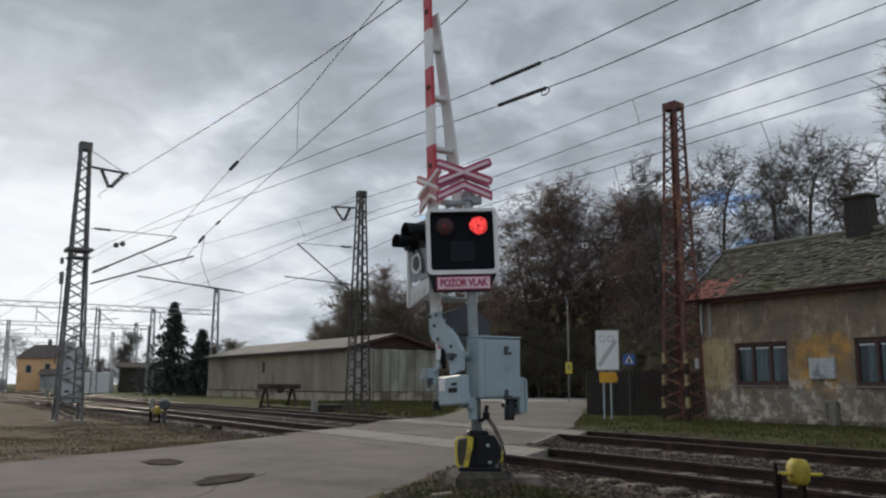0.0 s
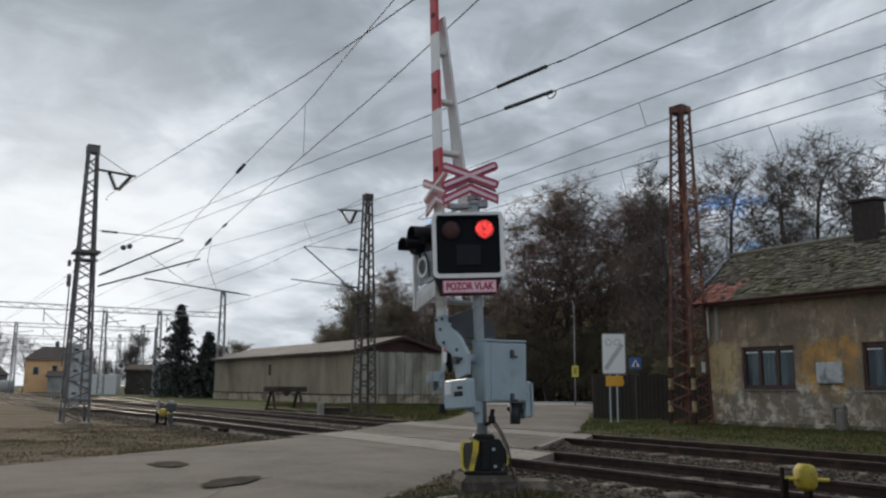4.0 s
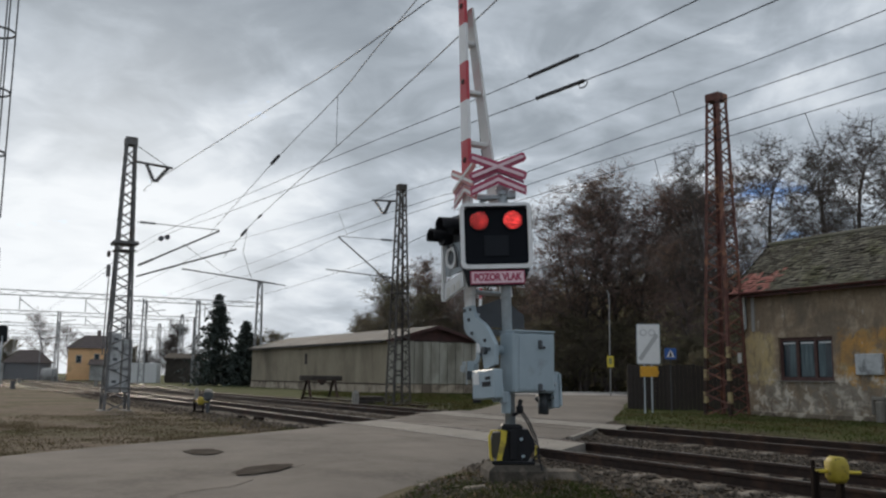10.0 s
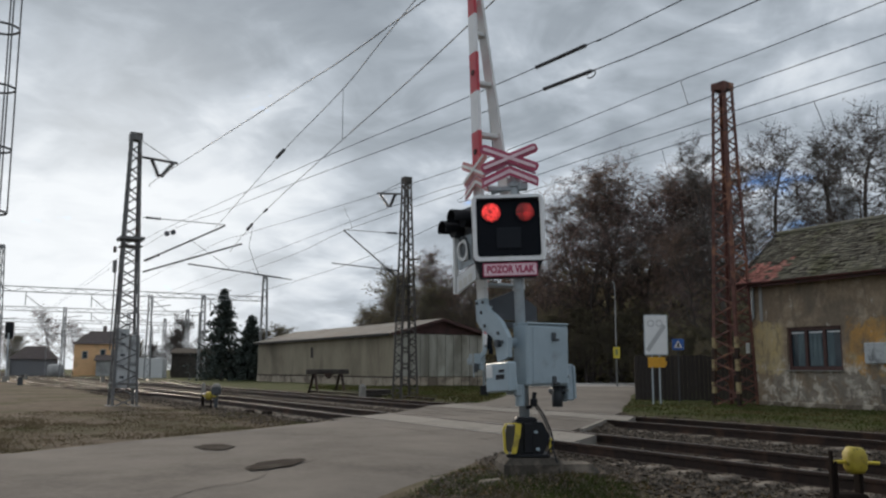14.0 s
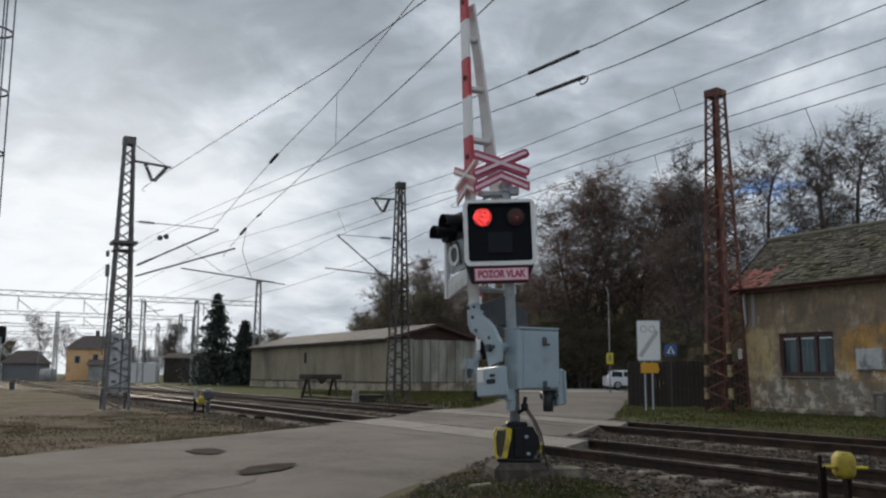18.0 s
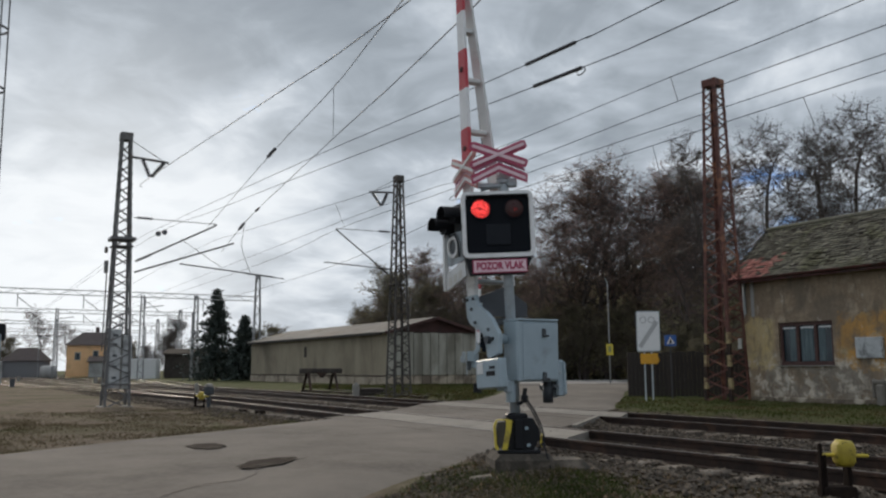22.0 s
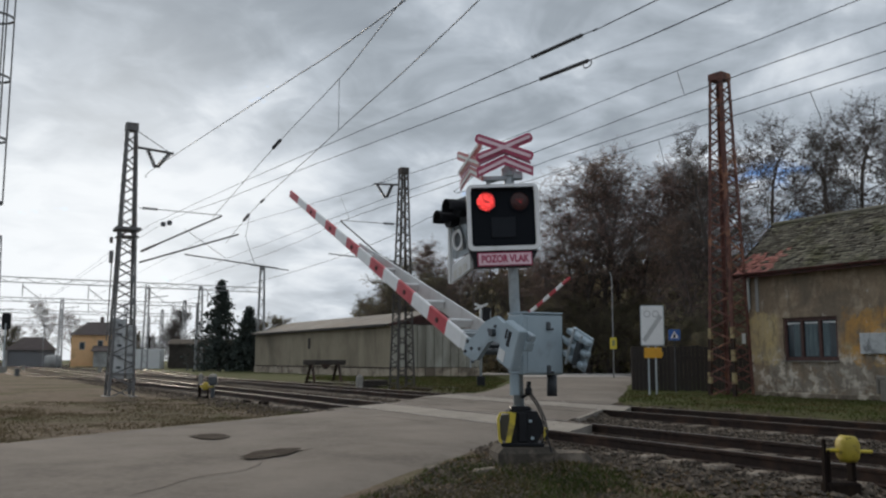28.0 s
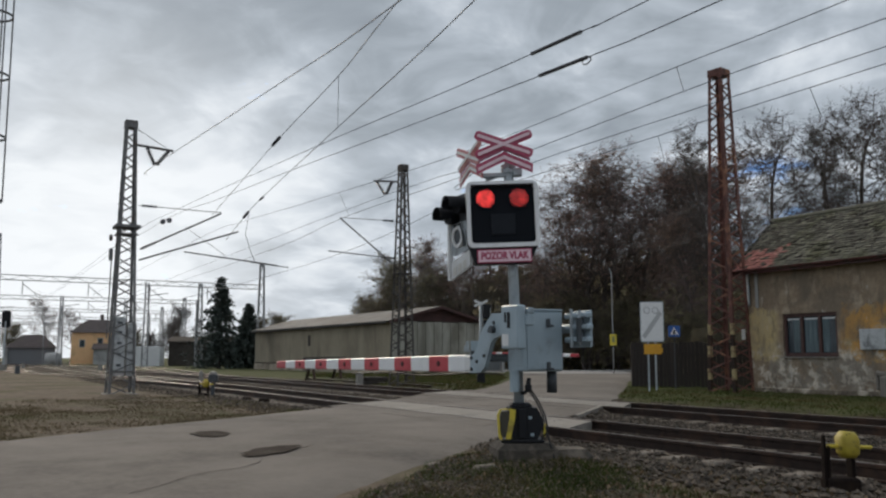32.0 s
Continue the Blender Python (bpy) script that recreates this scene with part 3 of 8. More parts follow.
    n.link(n.noise(co, 18.0, 6.0, 0.7), bn.inputs["Height"])
    n.link(bn.outputs[0], sh.inputs["Normal"])
    single("ground", m, mat, "trodden soil, ballast and autumn grass beside railway tracks", "ground", kind="structure", smooth=True)


def road_sheet():
    m = Mesh()
    def fill(pts, per):
        out = []
        for (x1, y1), (x2, y2) in zip(pts, pts[1:]):
            for i in range(per):
                t = i / per
                out.append((x1 + (x2 - x1) * t, y1 + (y2 - y1) * t))
        return out + [pts[-1]]
    left, right = fill(EDGE_L, 8), fill(EDGE_R, 8)
    cols = 14
    for r, (a, b) in enumerate(zip(left, right)):
        for c in range(cols + 1):
            t = c / cols
            x, y = a[0] + (b[0] - a[0]) * t, a[1] + (b[1] - a[1]) * t
            if c in (0, cols):
                x += 0.10 * noise.noise((x * 1.7, y * 1.7, 2))
                y += 0.10 * noise.noise((x * 1.7, y * 1.7, 7))
            acr = x * ACROSS.x + y * ACROSS.y
            z = lift(x, y) - 0.006 + 0.012 * noise.noise((x * 0.4, y * 0.4, 3)) - (0.075 if c in (0, cols) else 0)
            z -= 0.03 * smooth01(7.9, 8.2, acr) * (1 - smooth01(15.0, 15.3, acr))
            m.v.append((x, y, z))
    w = cols + 1
    for r in range(len(left) - 1):
        for c in range(cols):
            i = r * w + c
            m.f.append((i, i + 1, i + w + 1, i + w))
    return single("road", m, ASPHALT, "worn pale grey asphalt road leading over a level crossing", "road", kind="structure", smooth=True)


ground_sheet()
road = road_sheet()

# the road behind the crossing: straight past the wood, then bending back behind the shed
BEND_AT, BEND_LENGTH, BEND_TURN = 8.0, 7.0, radians(-58.4)


def side_road(x):
    """Place and heading on the side road's middle line, x metres along it; below BEND_AT it bends."""
    p, a = Vector((max(x, BEND_AT), 71.0 - 0.02 * (max(x, BEND_AT) - 11.0), 0)), math.pi
    left, step = max(0.0, BEND_AT - x), 0.25
    gone = 0.0
    while gone < left:
        d = min(step, left - gone)
        a = math.pi + BEND_TURN * min(1.0, (gone + d / 2) / BEND_LENGTH)
        p += Vector((math.cos(a), math.sin(a), 0)) * d
        gone += d
    return p, a


def beside(x, off):
    """A point off metres to the far side of the middle line, and the heading there."""
    p, a = side_road(x)
    return p + Vector((math.sin(a), -math.cos(a), 0)) * off, a


stations = [71.0 - 2.0 * i for i in range(46)]
m = Mesh()
for x in stations:
    for j in range(5):
        p, _ = beside(x, -3.2 + j * 1.6)
        m.v.append((p.x, p.y, lift(p.x, p.y) + 0.012 + 0.02 * (1 - abs(j - 2) / 2)))
m.f = [(i * 5 + j, i * 5 + 1 + j, i * 5 + 6 + j, i * 5 + 5 + j) for i in range(len(stations) - 1) for j in range(4)]
single("road", m, PALE_ASPHALT, "pale grey asphalt side road running past the wood", "road", kind="structure", smooth=True)
for side in (-2.95, 2.95):
    runs = [[beside(x, side)[0] for x in stations]] if side > 0 else [[beside(x, side)[0] for x in stations if x >= 16], [beside(x, side)[0] for x in stations if x <= 3]]
    for pts in runs:
        single("road_marking", Mesh().flat([(p.x, p.y, lift(p.x, p.y) + 0.03) for p in pts], 0.14, [0.012] * len(pts), (0.3, 1, 0)), WHITE_DULL, "white edge line painted on the side road", "road marking", kind="structure")
m = Mesh()
for i in range(13):
    y = 58.6 + i * 0.775
    for j in range(9):
        t = j / 8
        x = (4.62 + 0.06 * (y - 58.6)) * (1 - t) + (12.6 + 0.05 * (y - 58.6)) * t
        m.v.append((x, y, lift(x, y) + 0.020 + 0.006 * noise.noise((x, y, 5))))
m.f = [(i * 9 + j, i * 9 + j + 1, i * 9 + j + 10, i * 9 + j + 9) for i in range(12) for j in range(8)]
single("pavement", m, PALE_ASPHALT, "pale dry apron where the crossing road meets the side road", "pavement", kind="structure", smooth=True)


# ---- the near warning signal with its barrier ----
def wording(text, height, mat, parent, m, depth=0.002, width=None):
    cu = bpy.data.curves.new("wording", "FONT")
    cu.body, cu.size, cu.align_x, cu.align_y, cu.extrude = text, height, "CENTER", "CENTER", depth
    cu.offset = 0.005
    tmp = bpy.data.objects.new("wording", cu)
    me = bpy.data.meshes.new_from_object(tmp)
    bpy.data.objects.remove(tmp)
    me.materials.append(mat)
    if width:
        xs = [v.co.x for v in me.vertices]
        k = width / (max(xs) - min(xs))
        for v in me.vertices:
            v.co.x *= k
    return part("lettering", me, mat, parent, at=m)


def rounded(w, h, r, n=5):
    """Outline of a rounded rectangle in the x-z plane."""
    pts = []
    for cx, cz, a0 in ((w / 2 - r, h / 2 - r, 0), (-w / 2 + r, h / 2 - r, 90), (-w / 2 + r, -h / 2 + r, 180), (w / 2 - r, -h / 2 + r, 270)):
        for i in range(n + 1):
            a = radians(a0 + 90 * i / n)
            pts.append((cx + r * math.cos(a), 0, cz + r * math.sin(a)))
    return pts


def ring_plate(w, h, r, border, depth):
    """A rounded frame with an opening."""
    m = Mesh()
    out, inn = rounded(w, h, r), rounded(w - 2 * border, h - 2 * border, max(0.01, r - border * 0.6))
    n = len(out)
    for y in (0, -depth):
        m.v += [(p[0], y, p[2]) for p in out] + [(p[0], y, p[2]) for p in inn]
    for i in range(n):
        j = (i + 1) % n
        m.f += [(i, j, n + j, n + i), (2 * n + i, 3 * n + i, 3 * n + j, 2 * n + j), (i, 2 * n + i, 2 * n + j, j), (n + i, n + j, 3 * n + j, 3 * n + i)]
    return m


def cross_arm_points(half_w, rise, w):
    """One board of a cross from lower left to upper right, w wide, with clipped ends."""
    a = math.atan2(rise, 2 * half_w)
    L = math.hypot(half_w, rise / 2)
    c, s = math.cos(a), math.sin(a)
    pts = [(-L, -w * 0.3), (-L + w * 0.3, -w / 2), (L - w * 0.3, -w / 2), (L, -w * 0.3), (L, w * 0.3), (L - w * 0.3, w / 2), (-L + w * 0.3, w / 2), (-L, w * 0.3)]
    return [(x * c - y * s, 0, x * s + y * c) for x, y in pts]


def warning_cross(parent, m, pale):
    """A double-track cross: two crossed boards and half a cross below, red-edged, with a pale stripe."""
    tone = (material("sun-bleached red enamel", (0.48, 0.16, 0.17), (0.44, 0.14, 0.15), 0.5, 0, 6, (0.5, 0.32, 0.3), 3, (0.5, 0.7), 0.02) if pale else CRIMSON)
    fill = WHITE_DULL if pale else PINK
    base = part("cross_board", Mesh().slab(cross_arm_points(0.285, 0.22, 0.095), (0, -0.012, 0)), tone, parent, "red-edged board of a warning cross", at=m)
    part("stripe", Mesh().slab(cross_arm_points(0.262, 0.205, 0.032), (0, -0.004, 0)), fill, base, at=pose(0, -0.0325, 0))
    two = part("cross_board", Mesh().slab([(-x, y, z) for x, y, z in cross_arm_points(0.285, 0.22, 0.095)][::-1], (0, -0.012, 0)), tone, parent, "red-edged board of a warning cross", at=m @ pose(0, -0.017, 0))
    part("stripe", Mesh().slab([(-x, y, z) for x, y, z in cross_arm_points(0.262, 0.205, 0.032)][::-1], (0, -0.004, 0)), fill, two, at=pose(0, -0.0125, 0))
    half = Mesh()
    half.slab([(-0.28, 0, -0.30), (0, 0, -0.175), (0.28, 0, -0.30), (0.285, 0, -0.23), (0.285, 0, -0.205), (0, 0, -0.075), (-0.285, 0, -0.205), (-0.285, 0, -0.23)], (0, -0.012, 0))
    three = part("half_cross", half, tone, parent, "red-edged half cross for more than one track", at=m @ pose(0, 0.005, 0))
    part("stripe", Mesh().slab([(-0.265, 0, -0.268), (0, 0, -0.147), (0.265, 0, -0.268), (0.265, 0, -0.234), (0, 0, -0.112), (-0.265, 0, -0.234)], (0, -0.004, 0)), fill, three, at=pose(0, -0.0125, 0))
    part("stripe", Mesh().slab([(-0.20, 0, -0.155), (0, 0, -0.066), (0.20, 0, -0.155), (0.26, 0, -0.18), (0.26, 0, -0.15), (0.1, 0, -0.08), (0, 0, -0.04), (-0.1, 0, -0.08), (-0.26, 0, -0.15), (-0.26, 0, -0.18)], (0, -0.004, 0)),
         material("faded crimson foil", (0.40, 0.16, 0.24), (0.36, 0.14, 0.21), 0.45, 0, 6, None, 1, (0.5, 0.6), 0.02), three, at=pose(0, -0.008, 0))


MAST = Vector((0.71, 9.27, 0.0))
crossing = thing("crossing_signal", "grey level crossing signal with red lamps and a barrier boom", "crossing signal", pose(*MAST))
LEAN = pose(0.055, 0, 0.0, 0, -2.0, 0)

part("pole", Mesh().lathe([(0.0, 0.55), (0.054, 0.55), (0.054, 3.16), (0.044, 3.18), (0.0, 3.18)], n=20), GALV, crossing, "round galvanised steel pole", True, LEAN)
m = Mesh()
for z in (3.10, 3.15):
    m.lathe([(0.064, z - 0.02), (0.082, z - 0.02), (0.082, z + 0.02), (0.064, z + 0.02)], n=16)
m.box((-0.12, -0.02, 3.06), (0.34, 0.05, 0.05), 0.008).box((0.09, -0.03, 3.08), (0.10, 0.1, 0.09), 0.012).tube((-0.25, 0.0, 3.02), (0.05, 0.0, 3.1), 0.022)
m.tube((-0.02, -0.02, 3.1), (-0.03, -0.02, 3.45), 0.024)
part("bracket", m, GALV, crossing, "galvanised clamps and bracket arms at the top of the pole", at=LEAN)

# foot: black cover with a yellow-edged flap
m = Mesh().slab([(-0.10, -0.18, 0.28), (0.20, -0.18, 0.28), (0.27, -0.18, 0.42), (0.255, -0.18, 0.50), (0.20, -0.18, 0.60), (-0.09, -0.18, 0.60)], (0, 0.34, 0)).box((0.05, -0.19, 0.44), (0.09, 0.03, 0.30), 0.01).box((0.04, -0.02, 0.615), (0.22, 0.24, 0.06), 0.02).box((0.05, -0.02, 0.265), (0.44, 0.40, 0.03), 0.008)
foot = part("foot_cover", m, BLACK, crossing, "black foot cover of the signal pole")
part("edge_strip", Mesh().slab([(-0.195, -0.2, 0.31), (-0.175, -0.21, 0.28), (-0.15, -0.21, 0.29), (-0.172, -0.2, 0.33), (-0.187, -0.2, 0.52), (-0.165, -0.2, 0.575), (-0.178, -0.2, 0.59), (-0.21, -0.2, 0.53)], (0, 0.05, 0)), YELLOW, foot, "yellow edge strip")
part("edge_strip", Mesh().slab([(-0.125, -0.235, 0.29), (-0.075, -0.235, 0.29), (-0.03, -0.235, 0.48), (-0.02, -0.235, 0.58), (-0.08, -0.235, 0.595), (-0.085, -0.235, 0.49)], (0, 0.05, 0)), YELLOW, foot, "yellow edge strip")
part("edge_strip", Mesh().slab([(0.262, -0.2, 0.31), (0.278, -0.2, 0.31), (0.292, -0.2, 0.43), (0.275, -0.2, 0.45)], (0, 0.03, 0)), YELLOW, foot, "yellow edge strip")
part("edge_strip", Mesh().slab([(-0.17, -0.21, 0.582), (-0.06, -0.23, 0.582), (-0.06, -0.23, 0.592), (-0.165, -0.21, 0.590)], (0, 0.05, 0)), YELLOW, foot, "yellow edge strip")
part("side_flap", Mesh().slab([(-0.182, -0.185, 0.31), (-0.09, -0.22, 0.30), (-0.08, -0.22, 0.57), (-0.165, -0.19, 0.56), (-0.178, -0.19, 0.5)], (0, 0.12, 0)), material("dark olive plastic", (0.05, 0.045, 0.03), (0.04, 0.035, 0.024), 0.5), foot)
for q in ((0.13, -0.186, 0.50), (0.15, -0.186, 0.33)):
    part("latch", Mesh().box(q, (0.035, 0.012, 0.03), 0.004), STEEL_GREY, foot)
m = Mesh()
pts = [Vector((0.12, -0.1, 0.78)), Vector((0.20, -0.14, 0.66)), Vector((0.26, -0.18, 0.52)), Vector((0.29, -0.2, 0.38)), Vector((0.33, -0.24, 0.22)), Vector((0.37, -0.27, 0.06))]
m.pipe(pts, 0.008)
m.pipe([p + Vector((0.02, 0.01, 0.01)) for p in pts[:4]] + [Vector((0.24, -0.2, 0.28))], 0.009)
part("cable", m, BLACK, crossing, "black cable loop")
m = Mesh().box((0.12, -0.12, 0.80), (0.07, 0.07, 0.09), 0.02).tube((0.12, -0.12, 0.84), (0.13, -0.12, 0.90), 0.022).tube((0.10, -0.12, 0.76), (0.05, -0.1, 0.74), 0.018)
part("cable_plug", m, BLACK, crossing, "black cable plug hanging on the pole")

# head
HEAD = LEAN @ pose(-0.092, -0.13, 2.618, 0, 0, 1.5)
m = Mesh()
m.slab(rounded(0.76, 0.70, 0.06), (0, 0.14, 0))
m.slab([(-0.37, 0, -0.33), (-0.31, 0, -0.53), (0.27, 0, -0.53), (0.36, 0, -0.33)], (0, 0.12, 0))
head = part("signal_head", m, BLACK, crossing, "black signal head with two red lamps", at=HEAD)
part("head_border", ring_plate(0.765, 0.705, 0.065, 0.045, 0.028), WHITE, head, "white rounded border", at=pose(0, -0.002, 0))
part("face_plate", Mesh().box((0, -0.006, 0), (0.69, 0.012, 0.63), 0.004), SIGNAL_BLACK, head)
part("centre_panel", Mesh().box((0, -0.018, -0.11), (0.26, 0.014, 0.22), 0.005), PLATE_BLACK, head, "unlit dark grey centre panel")
part("hood", Mesh().slab([(-0.33, -0.012, 0.30), (0.33, -0.012, 0.30), (0.33, -0.012, 0.312), (-0.33, -0.012, 0.312)], (0, -0.05, 0)), BLACK, head)
sign = part("lettered_plate", Mesh().box((0.0, -0.012, -0.445), (0.575, 0.012, 0.145), 0.004), CRIMSON, head, "white plate with a crimson border that reads POZOR VLAK")
part("plate_field", Mesh().box((0.0, -0.019, -0.445), (0.55, 0.006, 0.12), 0.002), PINK, sign)
wording("POZOR VLAK", 0.105, CRIMSON, sign, pose(0.0, -0.0235, -0.445, 90), width=0.505)


def sectors(r, y, count, first, width):
    """A ring of flat wedges in a shallow dome, every other one left open."""
    m = Mesh()
    for i in range(count):
        a0 = radians(first + 360 / count * i)
        k = len(m.v)
        m.v.append((0.004 * math.cos(a0 + radians(width) / 2), y - 0.012, 0.004 * math.sin(a0 + radians(width) / 2)))
        for j in range(3):
            a = a0 + radians(width) * j / 2
            for rr, dy in ((0.55 * r, -0.009), (r, 0.0)):
                m.v.append((rr * math.cos(a), y + dy, rr * math.sin(a)))
        m.f += [(k, k + 1, k + 3), (k, k + 3, k + 5), (k + 1, k + 2, k + 4, k + 3), (k + 3, k + 4, k + 6, k + 5)]
    return m


# each lamp is a louvred lens: lit wedges turn from behind dark ones into its openings
WEDGES = 36
BLADE = 180.0 / WEDGES
LAMP_SPOTS = {"left": (-0.178, -0.016, 0.165), "right": (0.178, -0.016, 0.165)}
lamps = {}
for side, spot in LAMP_SPOTS.items():
    lamp = part("lamp", sectors(0.100, 0.0, WEDGES, BLADE, BLADE), LAMP_OFF, head, "red flashing lamp", at=pose(*spot))
    part("lens", sectors(0.100, 0.0, WEDGES, 0, BLADE), LAMP_ON, lamp, "lit red lens wedges")
    lamps[side] = lamp
    part("louvre", sectors(0.101, -0.0012, WEDGES, BLADE - 0.3, BLADE + 0.6), LAMP_OFF, head, at=pose(*spot))
    part("lamp_ring", Mesh().lathe([(0.098, 0), (0.112, 0), (0.112, 0.022), (0.098, 0.022)], n=24, m=pose(spot[0], -0.012, spot[2], 90)), SIGNAL_BLACK, head)

# second head turned to the side road, seen from its edge
SIDE = LEAN @ pose(-0.52, 0.24, 2.60, 0, 0, -62)
m = Mesh()
m.slab(rounded(0.42, 0.62, 0.05), (0, 0.10, 0))
head2 = part("side_signal_head", m, STEEL_DARK, crossing, "second signal head turned towards the side road", at=SIDE)
part("backing_plate", Mesh().slab([(-0.22, -0.02, -0.34), (-0.10, -0.02, -0.36), (0.27, -0.02, -0.30), (0.27, -0.02, 0.0), (-0.2, -0.02, 0.0)], (0, -0.012, 0)), GALV, head2, "dull metal back plate")
part("plate_edge", Mesh().slab([(-0.235, -0.02, -0.62), (-0.195, -0.02, -0.625), (-0.165, -0.02, 0.02), (-0.205, -0.02, 0.02)], (0, -0.05, 0)), WHITE_DULL, head2, "white edge of the side signal")
faded_white = material("faded off-white print", (0.60, 0.59, 0.55), (0.54, 0.53, 0.49), 0.6)
hung = part("hanging_plate", Mesh().slab([(-0.20, -0.02, -0.62), (0.24, -0.02, -0.50), (0.24, -0.02, -0.33), (-0.18, -0.02, -0.43)], (0, -0.03, 0)), WHITE_DULL, head2, "dented white plate hanging askew")
for i in range(3):
    part("faded_bar", Mesh().slab([(-0.13 + i * 0.11, -0.052, -0.585 + i * 0.03), (-0.06 + i * 0.11, -0.052, -0.565 + i * 0.03), (-0.06 + i * 0.11, -0.052, -0.475 + i * 0.025), (-0.13 + i * 0.11, -0.052, -0.49 + i * 0.025)], (0, -0.004, 0)), faded_white, hung)
ring = part("round_cover", Mesh().lathe([(0.085, 0.0), (0.085, 0.03), (0.12, 0.03), (0.12, -0.02)], n=24, m=pose(0.0, -0.04, -0.16, 90)), WHITE_DULL, head2, "pale ring round a dark lens")
part("dark_lens", Mesh().lathe([(0.0, 0.012), (0.088, 0.010)], n=24, m=pose(0.0, -0.04, -0.16, 90)), STEEL_DARK, ring)
part("wiring", Mesh().pipe([(-0.1, -0.05, 0.0), (-0.04, -0.07, -0.05), (0.06, -0.06, -0.02), (0.13, -0.07, -0.12), (0.12, -0.05, -0.28)], 0.012), STEEL_DARK, head2)
for dx, dz in ((-0.12, 0.08), (0.10, 0.17)):
    m = Mesh()
    for i in range(13):
        a = radians(-20 + 220 * i / 12)
        for y, r in ((-0.02, 0.10), (-0.24, 0.098), (-0.24, 0.092), (-0.02, 0.092)):
            m.v.append((r * math.cos(a), y, r * math.sin(a)))
    m.f = [(i * 4 + j, i * 4 + (j + 1) % 4, i * 4 + 4 + (j + 1) % 4, i * 4 + 4 + j) for i in range(12) for j in range(4)]
    m.tube((0, 0.0, 0), (0, -0.10, 0), 0.09, n=16)
    part("lamp_hood", m, BLACK, head2, "long black lamp hood", at=pose(dx, -0.01, dz))

warning_cross(crossing, LEAN @ pose(-0.05, -0.12, 3.37, 0, 0, 0) @ Matrix.Diagonal((1.06, 1, 1.05, 1)), False)
warning_cross(crossing, LEAN @ pose(-0.40, 0.20, 3.33, 0, 0, -66), True)

# barrier machine on the pole
MACHINE = pose(*(at(5.355, 7.67, 1.28) - MAST), 0, 0, TURN)
machine = part("barrier_machine", Mesh().box((0, 0, 0), (0.53, 0.27, 0.63), 0.018), STEEL_GREY, crossing, "grey sheet steel barrier drive box", at=MACHINE)
part("machine_door", Mesh().box((0.02, -0.139, 0.0), (0.44, 0.010, 0.58), 0.004), STEEL_GREY, machine)
part("lid", Mesh().box((0, 0.0, 0.325), (0.52, 0.29, 0.02), 0.006), STEEL_GREY, machine)
for z in (0.19, -0.26):
    m = Mesh().box((0.06, -0.155, z), (0.05, 0.03, 0.09), 0.01).tube((0.06, -0.165, z - 0.03), (0.10, -0.19, z - 0.03), 0.012)
    part("latch", m, STEEL_DARK, machine)
part("motor_pot", Mesh().lathe([(0, -0.21), (0.055, -0.21), (0.055, 0.04), (0, 0.04)], (0.22, 0.02, -0.33), 16), STEEL_DARK, machine, "dark cylindrical pot under the drive box", True)
part("drain_pipe", Mesh().tube((-0.28, -0.02, -0.3), (-0.28, -0.02, -0.52), 0.05, n=14), STEEL_GREY, machine)
m = Mesh().tube((-0.50, 0.1, 0.12), (0.40, 0.1, 0.12), 0.04, n=14)
part("axle", m, STEEL_DARK, machine, "steel axle of the boom")

# boom: hinged at the axle; x over the tracks, y towards the tip, z up when it is closed
PIVOT = Vector((0.51, 9.18, 1.41)) - MAST
DROP = -0.36
arm = Mesh()
gooseneck = [(0.12, 0.10), (0.04, 0.16), (-0.16, 0.15), (-0.2, -0.06), (0.0, -0.10), (0.07, -0.15), (0.15, -0.30), (0.20, -0.40), (0.28, -0.455), (0.50, -0.462), (0.50, -0.272), (0.43, -0.26), (0.36, -0.20), (0.29, -0.07), (0.22, 0.02)]
arm.slab([(-0.03, y, z) for y, z in gooseneck], (0.05, 0, 0))
boom = part("boom_arm", arm, STEEL_GREY, crossing, "grey curved arm of the barrier boom", at=pose(*PIVOT, 86.6, 0, TURN))
part("hub", Mesh().tube((-0.02, 0, 0), (0.40, 0, 0), 0.05, n=14), STEEL_GREY, boom)
part("rear_plate", Mesh().box((0.615, 0.33, -0.36), (0.02, 0.16, 0.10), 0.006), STEEL_GREY, boom)
for y, z in ((0.0, 0.06), (0.10, -0.02), (0.35, -0.34), (0.46, -0.30), (0.46, -0.42), (0.2, -0.28)):
    part("bolt", Mesh().tube((-0.03, y, z), (-0.045, y, z), 0.02, n=6), STEEL_DARK, boom)
FIRST, STRIPE, COUNT, PHASE = 0.62, 0.47, 14, 0.10
